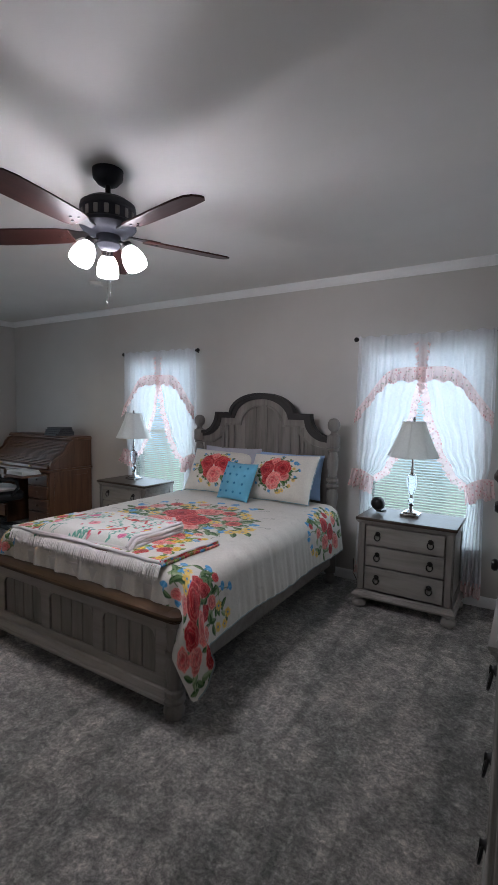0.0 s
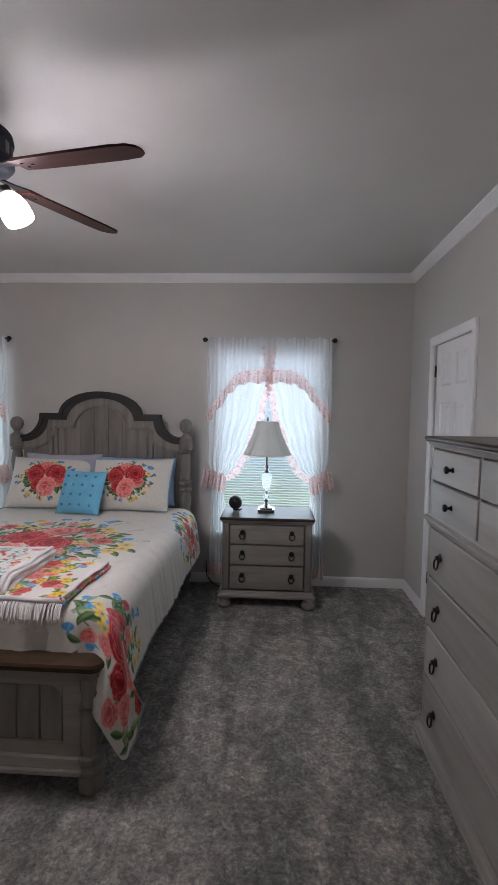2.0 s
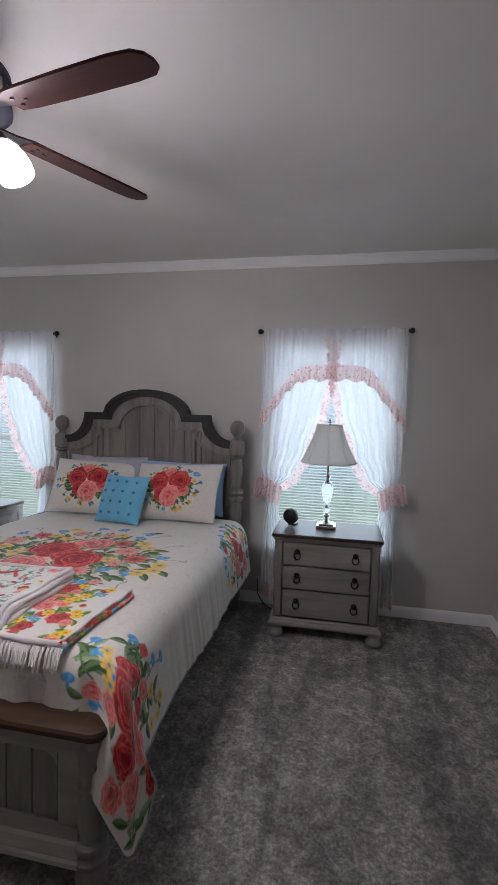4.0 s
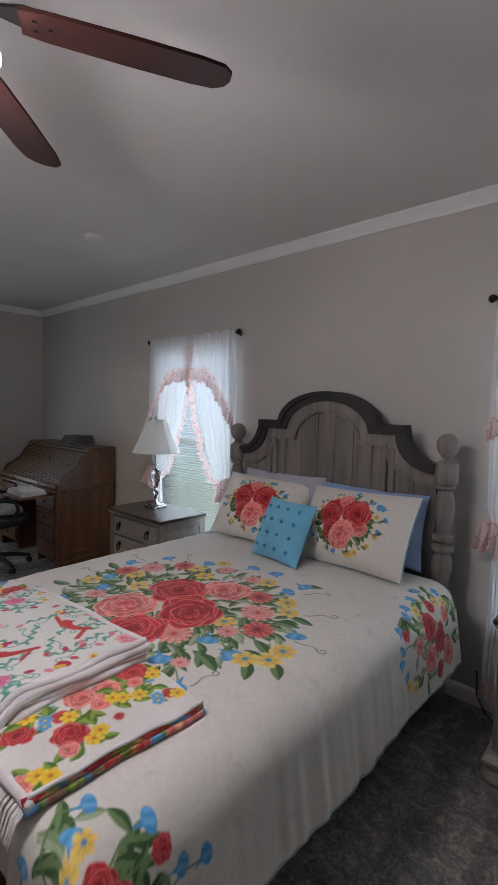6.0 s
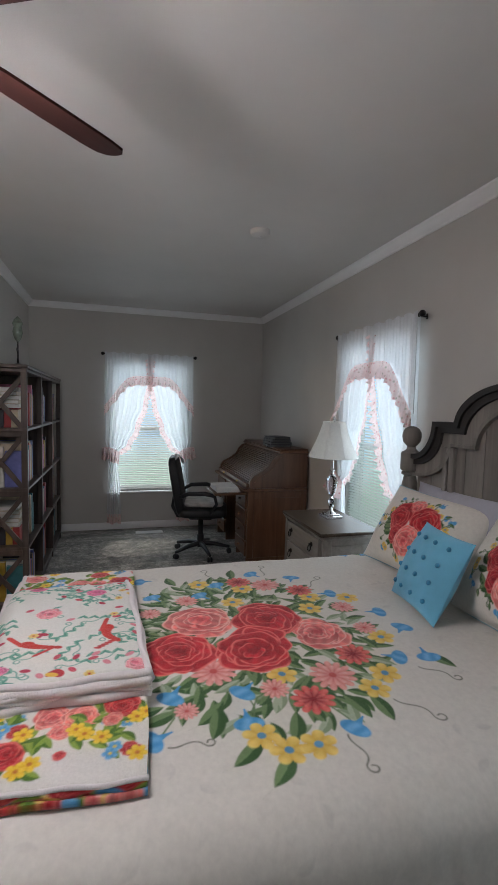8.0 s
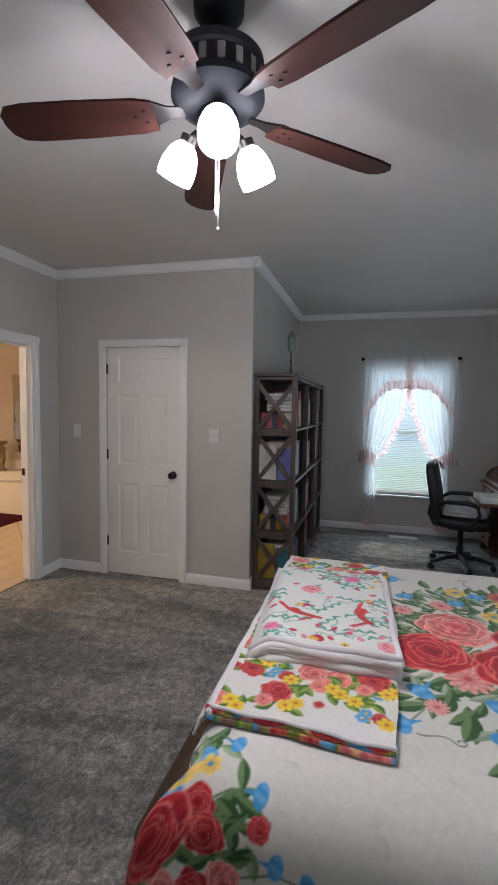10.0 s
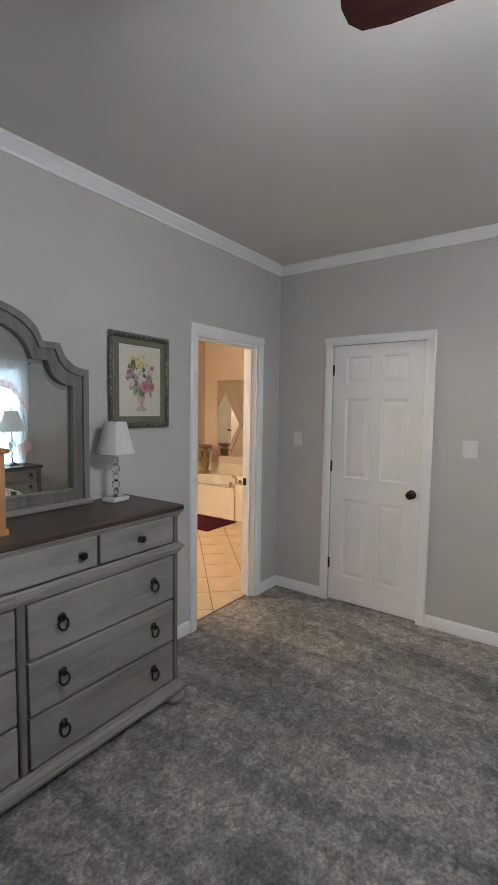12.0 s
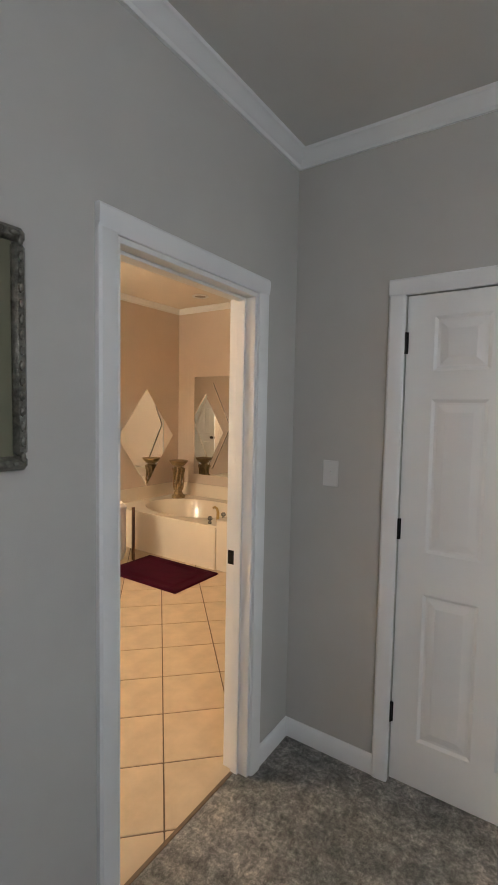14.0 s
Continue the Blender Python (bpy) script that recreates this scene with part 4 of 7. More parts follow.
def nightstand(at, label):
    t = thing("nightstand", at, label, "nightstand", "nightstands beside the bed")
    w, d, h = 0.68, 0.44, 0.71
    carcass(t, w, d, h, GREYWOOD, DARKTOP)
    for s in (-1, 1):
        part("stile", M().box(s * (w / 2 - 0.048), -0.006, 0.14, s * (w / 2 - 0.002), 0.03, 0.668, 0.004), GREYWOODV, t)
    zs = [0.145, 0.335, 0.497, 0.655]
    for a, b in zip(zs[:-1], zs[1:]):
        drawer(t, -w / 2 + 0.056, w / 2 - 0.056, a + 0.004, b - 0.006, GREYWOOD, [("ring", -0.19, (a + b) / 2), ("ring", 0.19, (a + b) / 2)])
    return t


ns1 = nightstand((-0.758, 3.375, 0), "grey-washed wooden nightstand with three drawers, dark top and ring pulls")
copy_thing(ns1, pose(-3.71, 3.375, 0))


def chest(at):
    t = thing("chest_of_drawers", at, "tall pale grey-washed chest of drawers against the wall", "chest of drawers", rz=-90)
    w, d, h = 0.98, 0.46, 1.42
    carcass(t, w, d, h, PALEWOOD, DARKTOP, 0.03, 0.022, 0.06, 0.06, 1.03)
    for s in (-1, 1):
        part("stile", M().box(s * (w / 2 - 0.028), -0.004, 0.12, s * (w / 2 - 0.002), 0.03, 1.37, 0.004), PALEWOOD, t)
    part("stile", M().box(-0.006, -0.003, 1.075, 0.006, 0.03, 1.37, 0.002), PALEWOOD, t)
    for a, b in ((1.078, 1.222), (1.232, 1.365)):
        for x0, x1 in ((-0.455, -0.008), (0.008, 0.455)):
            drawer(t, x0, x1, a, b, PALEWOOD, [("knob", (x0 + x1) / 2, (a + b) / 2)])
    zs = [0.125, 0.355, 0.585, 0.805, 1.025]
    for a, b in zip(zs[:-1], zs[1:]):
        drawer(t, -0.455, 0.455, a + 0.005, b - 0.006, PALEWOOD, [("ring", -0.325, (a + b) / 2 - 0.01), ("ring", 0.325, (a + b) / 2 - 0.01)])
    return t


chest((-0.02, 1.455, 0))


def dresser(at):
    t = thing("dresser", at, "wide grey-washed dresser with a dark walnut top and iron pulls", "dresser", rz=180)
    w, d, h = 1.635, 0.43, 1.037
    carcass(t, w, d, h, GREYWOOD, DARKTOP, 0.025, 0.028, 0.06, 0.065, 0.795)
    for s in (-1, 1):
        part("stile", M().box(s * (w / 2 - 0.03), -0.004, 0.125, s * (w / 2 - 0.002), 0.03, 0.99, 0.004), GREYWOODV, t)
    cols = [(-0.777, -0.345), (-0.331, 0.331), (0.345, 0.777)]
    for x0, x1 in cols:
        pulls = [("knob", (x0 + x1) / 2, 0.92)] if x1 - x0 < 0.6 else [("knob", x0 + 0.08, 0.92), ("knob", x1 - 0.08, 0.92)]
        drawer(t, x0, x1, 0.853, 0.984, GREYWOOD, pulls)
    zs = [0.128, 0.34, 0.56, 0.79]
    low = [(-0.777, -0.024), (0.024, 0.777)]
    part("stile", M().box(-0.016, -0.005, 0.127, 0.016, 0.03, 0.79, 0.004), GREYWOODV, t)
    for a, b in zip(zs[:-1], zs[1:]):
        for x0, x1 in low:
            zc = (a + b) / 2
            pulls = [("ring", x0 + 0.135, zc), ("ring", x1 - 0.135, zc)]
            drawer(t, x0, x1, a + 0.005, b - 0.006, GREYWOOD, pulls)
    return t


dresser((-1.64, -0.275, 0))


# ---- dresser mirror, lamps, small things ----
def mirror_frame_top(x, half, base, arch):
    """Height of the mirror's crest at x from its middle."""
    x = abs(x)
    s1, s2 = half * 0.56, half * 0.74
    if x < s1:
        return base + 0.115 + arch * math.sqrt(max(0, 1 - (x / s1) ** 2))
    if x < s2:
        return base + 0.115
    k = (half - x) / (half - s2)
    return base + 0.11 * (1 - math.sqrt(max(0, 1 - k * k)))


def dresser_mirror(at):
    t = thing("dresser_mirror", at, "large arched mirror in a grey-washed frame standing on the dresser", "mirror", rz=178.8)
    half, base, arch = 0.548, 0.67, 0.16
    xs = list(np.linspace(-half, half, 81))

    def outline(k):
        hh = half - k
        return [(x * hh / half, mirror_frame_top(x, half, base, arch) - k) for x in xs]
    for k0, k1, y0, y1, nm in ((0.0, 0.03, -0.04, 0.02, "outer_frame"), (0.03, 0.072, -0.026, 0.02, "inner_frame"), (0.072, 0.083, -0.032, 0.02, "bead")):
        m = M()
        o, i = outline(k0), outline(k1)
        m.strip([(-half + k0, 0.0 + k0)] + o + [(half - k0, 0.0 + k0)], [(-half + k1, 0.0 + k0)] + i + [(half - k1, 0.0 + k0)], y0, y1)
        m.box(-half + k1 - 0.001, y0 + 0.001, k0, half - k1 + 0.001, y1, k1 + 0.002, 0.003)
        part(nm, m, GREYWOODV, t)
    part("plinth", M().box(-half - 0.015, -0.05, 0, half + 0.015, 0.022, 0.028, 0.006), GREYWOOD, t)
    g = outline(0.08)
    part("glass", M().prism([(-half + 0.08, 0.08)] + g + [(half - 0.08, 0.08)], -0.008, 0.0), MIRROR, t, "bevelled mirror glass", smooth=0)
    m = M()
    m.strip([(-half + 0.082, 0.084)] + outline(0.082) + [(half - 0.082, 0.084)], [(-half + 0.104, 0.106)] + outline(0.104) + [(half - 0.104, 0.106)], -0.0085, -0.0081)
    part("bevel", m, CHROME, t)
    return t


dresser_mirror((-1.647, -0.685, 1.037))


def shade_mesh(r0, r1, h, sides=8, flare=0.35, th=0.003):
    """A bell shade with softly cornered sides, open at both ends; local z from 0 at its lower rim."""
    m = M()
    n = sides * 6
    prof = []
    for j in range(13):
        s = j / 12
        prof.append((r0 + (r1 - r0) * (s * (1 - flare) + flare * math.sin(s * math.pi / 2)), h * s))
    v = []
    for off in (0, th):
        for r, z in prof:
            for i in range(n):
                a = 2 * math.pi * i / n
                q = (a % (2 * math.pi / sides)) - math.pi / sides
                v.append(((r - off) * (0.55 + 0.45 * math.cos(math.pi / sides) / math.cos(q)) * math.cos(a), (r - off) * (0.55 + 0.45 * math.cos(math.pi / sides) / math.cos(q)) * math.sin(a), z))
    k = len(prof)
    f = []
    for o in (0, k * n):
        for j in range(k - 1):
            for i in range(n):
                l = (i + 1) % n
                f.append((o + j * n + i, o + j * n + l, o + (j + 1) * n + l, o + (j + 1) * n + i))
    for j in (0, k - 1):
        for i in range(n):
            l = (i + 1) % n
            f.append((j * n + i, j * n + l, k * n + j * n + l, k * n + j * n + i))
    return m.add(v, f)


def crystal_lamp(at):
    t = thing("table_lamp", at, "unlit crystal urn table lamp with ivory bell shade on nightstand", "table lamp", "bedside crystal lamps")
    b = M().box(-0.068, -0.068, 0, 0.068, 0.068, 0.022, 0.005).box(-0.052, -0.052, 0.022, 0.052, 0.052, 0.034, 0.005)
    b.lathe([(0.042, 0.034), (0.03, 0.042), (0.016, 0.052), (0.013, 0.075), (0.02, 0.085), (0.02, 0.092), (0.01, 0.1)], 20)
    part("base", b, CHROME, t, "polished nickel stepped base")
    part("crystal_stem", M().lathe([(0, 0.1), (0.012, 0.1), (0.023, 0.112), (0.026, 0.122), (0.02, 0.134), (0.01, 0.142), (0, 0.142)], 10), CRYSTAL, t, smooth=0)
    part("collar", M().lathe([(0.01, 0.142), (0.017, 0.146), (0.012, 0.155), (0.012, 0.165)], 16), CHROME, t)
    part("crystal_urn", M().lathe([(0, 0.165), (0.013, 0.165), (0.024, 0.185), (0.036, 0.225), (0.042, 0.265), (0.043, 0.29), (0.034, 0.31), (0.022, 0.318), (0, 0.318)], 12), CRYSTAL, t, smooth=0)
    part("neck", M().lathe([(0.024, 0.318), (0.028, 0.325), (0.014, 0.335), (0.01, 0.355), (0.02, 0.36), (0.02, 0.367), (0.009, 0.375), (0.009, 0.46), (0.016, 0.465), (0.016, 0.52), (0, 0.525)], 16), CHROME, t)
    harp = M().tube([(0.045 * math.sin(a) * (1 if a < math.pi else 1), 0, 0.6 - 0.14 * math.cos(a)) for a in np.linspace(0.2, 2 * math.pi - 0.2, 24)], 0.002, 6)
    harp.lathe([(0.004, 0.735), (0.01, 0.742), (0.012, 0.75), (0.007, 0.76), (0.009, 0.768), (0, 0.776)], 12)
    part("harp", harp, CHROME, t)
    s = part("shade", shade_mesh(0.195, 0.085, 0.27, 8), SHADE, t, "ivory fabric bell shade")
    s.matrix_basis = pose(0, 0, 0.465)
    rims, seams = M(), M()
    for r, z in ((0.19, 0.467), (0.083, 0.733)):
        rims.tube([(r * math.cos(a), r * math.sin(a), z) for a in np.linspace(0, 2 * math.pi, 41)[:-1]], 0.0035, 6, closed=True)
    for i in range(8):
        a = i * math.pi / 4
        seams.tube([((0.195 - 0.11 * (q * 0.65 + 0.35 * math.sin(q * math.pi / 2))) * math.cos(a), (0.195 - 0.11 * (q * 0.65 + 0.35 * math.sin(q * math.pi / 2))) * math.sin(a), 0.465 + 0.27 * q) for q in np.linspace(0, 1, 9)], 0.0018, 5)
    part("rim_trim", rims, SHADE, t, "ivory bound rim", 180)
    part("seam", seams, SHADE, t, "", 180)
    part("spider", M().box(-0.084, -0.002, 0.726, 0.084, 0.002, 0.73, 0.001), CHROME, t)
    return t


lamp1 = crystal_lamp((-0.772, 3.63, 0.71))
copy_thing(lamp1, pose(-3.79, 3.64, 0.71))


def small_lamp(at):
    t = thing("table_lamp", at, "small crystal-ball table lamp with white square-cut shade on dresser", "table lamp")
    part("base", M().box(-0.058, -0.042, 0, 0.058, 0.042, 0.022, 0.004), MARBLE, t, "white marble block base", smooth=30)
    st = M()
    prof = [(0.016, 0.022), (0.01, 0.03)]
    z = 0.032
    for r in (0.016, 0.023, 0.018, 0.024, 0.018, 0.009):
        prof += [(0.008, z), (r * 0.85, z + r * 0.45), (r, z + r), (r * 0.85, z + r * 1.55), (0.008, z + r * 2)]
        z += 2 * r
    part("crystal_stem", st.lathe([(0, 0.022)] + prof + [(0, z)], 14), CLEAR, t, smooth=0)
    part("socket", M().lathe([(0.014, z), (0.02, z + 0.01), (0.016, z + 0.04), (0, z + 0.045)], 14), CHROME, t)
    s = part("shade", shade_mesh(0.1, 0.056, 0.165, 4, 0.3), WHITESHADE, t, "white fabric shade")
    s.matrix_basis = pose(0, 0, z + 0.0, 0, 0, 45)
    part("finial", M().lathe([(0.004, z + 0.16), (0.008, z + 0.168), (0, z + 0.18)], 10), CHROME, t)
    return t


small_lamp((-2.32, -0.59, 1.037)).rotation_euler = (0, 0, radians(8))


def jewel_box(at):
    t = thing("jewelry_cabinet", at, "small orange pine jewelry cabinet on the dresser", "jewelry box", rz=180)
    w, d, h = 0.3, 0.2, 0.31
    part("body", M().box(-w / 2, 0, 0.02, w / 2, d, h, 0.004), PINE, t)
    part("lid", M().box(-w / 2 - 0.015, -0.015, h, w / 2 + 0.015, d + 0.01, h + 0.018, 0.006), PINE, t)
    f = M()
    for s in (-1, 1):
        f.prism([(s * w / 2 * 1.03, 0), (s * (w / 2 - 0.05), 0), (s * (w / 2 - 0.06), 0.022), (s * w / 2 * 1.03, 0.022)], -0.006, 0.012)
        f.box(s * w / 2 - 0.006, 0.02, 0.0, s * w / 2 + 0.006, d, 0.022, 0.002)
    part("skirt", f, PINE, t)
    for i in range(4):
        dr = part("drawer", M().box(-w / 2 + 0.02, -0.008, 0.035 + i * 0.067, w / 2 - 0.02, 0.02, 0.095 + i * 0.067, 0.003), PINE, t)
        part("knob", M().lathe([(0, 0), (0.005, 0), (0.005, 0.006), (0.008, 0.012), (0, 0.016)], 10, m=pose(0, -0.008, 0.065 + i * 0.067, 90, 0, 0)), BRASS, dr)
    return t


jewel_box((-1.5, -0.38, 1.037))

# picture of a vase of flowers
pic = thing("framed_picture", (-2.598, YS, 1.675), "floral still life in an ornate tarnished frame with an olive mat", "picture", rz=180)
PW, PH = 0.447, 0.535
fm = M()
for x0, z0, x1, z1 in ((-PW / 2, -PH / 2, PW / 2, -PH / 2 + 0.032), (-PW / 2, PH / 2 - 0.032, PW / 2, PH / 2), (-PW / 2, -PH / 2 + 0.032, -PW / 2 + 0.032, PH / 2 - 0.032), (PW / 2 - 0.032, -PH / 2 + 0.032, PW / 2, PH / 2 - 0.032)):
    fm.box(x0, -0.026, z0, x1, -0.002, z1, 0.009)
part("frame_moulding", fm, SILVERFR, pic, "embossed tarnished silver moulding")
orn = M()
for i in range(15):
    for s in (-1, 1):
        orn.lathe([(0, 0), (0.008, 0), (0.006, 0.004), (0, 0.006)], 8, m=pose(s * (PW / 2 - 0.016), -0.026, -PH / 2 + 0.03 + i * (PH - 0.06) / 14, 90, 0, 0) @ Matrix.Diagonal((0.9, 1.5, 1, 1)))
for i in range(12):
    for s in (-1, 1):
        orn.lathe([(0, 0), (0.008, 0), (0.006, 0.004), (0, 0.006)], 8, m=pose(-PW / 2 + 0.03 + i * (PW - 0.06) / 11, -0.026, s * (PH / 2 - 0.016), 90, 0, 0) @ Matrix.Diagonal((1.5, 0.9, 1, 1)))
part("beading", orn, SILVERFR, pic)
part("mat_board", M().box(-PW / 2 + 0.03, -0.012, -PH / 2 + 0.03, PW / 2 - 0.03, -0.004, PH / 2 - 0.03, 0), MATBOARD, pic, "olive green mat")
fil = M()
AW, AH = 0.146, 0.195
for x0, z0, x1, z1 in ((-AW - 0.006, -AH - 0.006, AW + 0.006, -AH), (-AW - 0.006, AH, AW + 0.006, AH + 0.006), (-AW - 0.006, -AH, -AW, AH), (AW, -AH, AW + 0.006, AH)):
    fil.box(x0, -0.015, z0, x1, -0.012, z1, 0.001)
part("fillet", fil, MARBLE, pic)
art = Print(2 * AW, 2 * AH, (0.66, 0.62, 0.5), 0.0022, -AW, -AH)
rg = np.random.RandomState(4)
for zz, w in ((-0.165, 0.036), (-0.158, 0.034), (-0.15, 0.022), (-0.142, 0.014), (-0.134, 0.012), (-0.126, 0.016), (-0.116, 0.024), (-0.104, 0.03), (-0.092, 0.033), (-0.08, 0.032), (-0.068, 0.03), (-0.06, 0.034)):
    art.blob(0.005, zz, w, 0.008, 0, (0.5, 0.33, 0.3))
    art.blob(-0.004, zz, w * 0.4, 0.007, 0, (0.6, 0.45, 0.41))
for i in range(60):
    t, d = rg.rand() * 6.28, rg.rand() ** 0.6
    art.leaf(0.09 * d * math.cos(t), 0.03 + 0.1 * d * math.sin(t), t + rg.randn() * 0.5, 0.05, 0.022, (0.08, 0.11, 0.055), (0.22, 0.27, 0.15))
for x, z in ((-0.05, -0.06), (-0.04, -0.05), (0.07, -0.07), (-0.08, -0.03)):
    art.leaf(x, z, -1.3, 0.06, 0.02, (0.16, 0.24, 0.11), (0.34, 0.42, 0.25))
ROSY, MAUVE, CREAMY = ((0.3, 0.08, 0.1), (0.52, 0.2, 0.24), (0.7, 0.45, 0.46)), ((0.17, 0.1, 0.12), (0.38, 0.25, 0.28), (0.6, 0.48, 0.5)), ((0.42, 0.37, 0.3), (0.62, 0.57, 0.48), (0.74, 0.7, 0.62))
for x, z, r, k in ((-0.075, 0.045, 0.028, MAUVE), (-0.055, 0.02, 0.032, MAUVE), (0.05, 0.095, 0.026, CREAMY), (0.06, 0.055, 0.026, CREAMY), (-0.005, 0.045, 0.026, CREAMY), (0.06, 0.02, 0.026, MAUVE), (-0.03, -0.012, 0.034, MAUVE), (0.01, 0.0, 0.03, CREAMY), (0.035, -0.03, 0.036, ROSY), (0.08, -0.03, 0.03, ROSY), (-0.07, -0.01, 0.024, CREAMY), (0.085, 0.08, 0.018, MAUVE)):
    art.rose(x, z, r, *k)
for x, z, r in ((-0.02, 0.12, 0.024), (0.0, 0.1, 0.026), (-0.015, 0.088, 0.022), (-0.06, 0.125, 0.012), (0.02, 0.14, 0.012)):
    art.daisy(x, z, r, 6, (0.6, 0.48, 0.14), (0.72, 0.62, 0.3), (0.35, 0.25, 0.07))
u, v = np.meshgrid(np.linspace(-AW, AW, 121), np.linspace(-AH, AH, 161))
cloth_grid("print_sheet", np.stack([u, np.full_like(u, -0.0135), v], -1), np.stack([u, v], -1), 120, 160, art, PRINT, pic, "printed vase of pink and cream flowers")


def light_switch(x, y, z, rz, double, label):
    t = thing("light_switch", (x, y, z), label, "light switch", rz=rz)
    w = 0.046 if double else 0.036
    part("plate", M().box(-w, -0.006, -0.058, w, 0, 0.058, 0.004), WHITEPL, t)
    for cx in ((-0.023, 0.023) if double else (0,)):
        part("toggle", M().box(cx - 0.005, -0.016, -0.004, cx + 0.005, -0.005, 0.012, 0.002), WHITEPL, t)
    return t


light_switch(XC, -0.534, 1.284, 90, False, "white single toggle switch plate on the wall")
light_switch(XC, 0.773, 1.277, 90, True, "white double toggle switch plate on the wall")

# speaker clock on the nightstand
sp = thing("smart_clock", (-1.01, 3.66, 0.71), "small round black speaker clock standing on the nightstand", "clock", rz=-15)
part("body", M().lathe([(0, 0), (0.03, 0.0), (0.048, 0.012), (0.056, 0.035), (0.05, 0.06), (0.03, 0.078), (0, 0.084)], 24, m=pose(0, -0.02, 0.058, 72, 0, 0)), BLACK, sp)
part("screen", M().lathe([(0, 0), (0.05, 0), (0.05, 0.003), (0, 0.004)], 28, m=pose(0, -0.033, 0.06, 72, 0, 0)), glass_mat("dark_screen", (0.02, 0.02, 0.025), 0.1), sp)
part("foot", M().box(-0.03, -0.035, 0, 0.03, 0.03, 0.012, 0.004), BLACK, sp)

solo("power_cord", M().tube([(-1.3, 3.868, 0.2), (-1.29, 3.85, 0.08), (-1.24, 3.82, 0.02), (-1.17, 3.77, 0.006), (-1.09, 3.76, 0.006), (-1.0, 3.8, 0.006), (-0.9, 3.84, 0.006)], 0.004, 8), BLACK, "black power cord trailing on the carpet behind the nightstand", "cable", smooth=180)

# smoke detector, floor vent
sd = thing("smoke_detector", (-3.58, 2.95, ZC), "white round smoke detector on the ceiling", "smoke detector")
part("housing", M().lathe([(0.066, 0), (0.066, -0.012), (0.06, -0.028), (0.045, -0.036), (0, -0.038)], 32), CEIL, sd)
part("test_button", M().lathe([(0.009, -0.036), (0.009, -0.041), (0, -0.041)], 12), WHITEPL, sd)
vt = thing("floor_vent", (-6.2, 2.44, 0), "white metal floor register in the carpet below the window", "floor vent")
part("plate", M().box(-0.055, -0.16, 0, 0.055, 0.16, 0.006, 0.002), WHITEPL, vt)
for i in range(12):
    part("slat", M().box(-0.04, -0.14 + i * 0.0245, 0.006, 0.04, -0.132 + i * 0.0245, 0.009, 0.001), WHITEPL, vt)

# ---- bed ----
BXL, BXR, BYH, BYF = -2.91, -1.455, 3.72, 1.59     # post axes and head / foot planes
BCX = (BXL + BXR) / 2


def head_top(x):
    r = abs(x - BCX)
    if r < 0.335:
        return 1.475 + 0.185 * (1 - (r / 0.335) ** 2.1) ** 0.55
    if r < 0.5:
        return 1.475
    k = min(1, (0.675 - r) / 0.175)
    return 1.285 + 0.19 * (1 - math.sqrt(max(0, 1 - k * k)))


POST_H = [(0.0, 0.0), (0.03, 0.0), (0.045, 0.02), (0.05, 0.045), (0.036, 0.075), (0.036, 0.09), (0.05, 0.1), (0.05, 0.6), (0.054, 0.61), (0.054, 0.64), (0.036, 0.655), (0.04, 0.7), (0.05, 0.76), (0.047, 0.81), (0.033, 0.84),
          (0.052, 0.852), (0.055, 0.865), (0.052, 0.878), (0.032, 0.886), (0.032, 0.896), (0.05, 0.905), (0.053, 0.918), (0.05, 0.93), (0.031, 0.942), (0.036, 0.97), (0.045, 1.02), (0.048, 1.07), (0.044, 1.12), (0.033, 1.165),
          (0.048, 1.172), (0.05, 1.182), (0.04, 1.192), (0.055, 1.198), (0.057, 1.205), (0.057, 1.292), (0.053, 1.302), (0.04, 1.308), (0.027, 1.32), (0.025, 1.335),
          (0.034, 1.345), (0.048, 1.363), (0.054, 1.39), (0.052, 1.415), (0.04, 1.438), (0.02, 1.45), (0, 1.453)]
bed = thing("bed", (0, 0, 0), "grey-washed wooden queen bed with arched headboard and panelled footboard", "bed")
xs = np.linspace(BXL + 0.045, BXR - 0.045, 281)
for x in (BXL, BXR):
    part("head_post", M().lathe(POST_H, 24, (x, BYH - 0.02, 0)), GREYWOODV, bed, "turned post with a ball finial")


def crest(k):
    """The crest line set in by k."""
    out = []
    for x in xs:
        r = abs(x - BCX)
        if r < 0.335 - k:
            z = 1.475 + 0.185 * (1 - (r / (0.335 - k)) ** 2.1) ** 0.55
        elif r < 0.5 - k:
            z = 1.475
        else:
            q = min(1, (0.675 - r) / (0.175 + k))
            z = 1.285 + 0.19 * (1 - math.sqrt(max(0, 1 - q * q)))
        out.append((x, z - k))
    return out


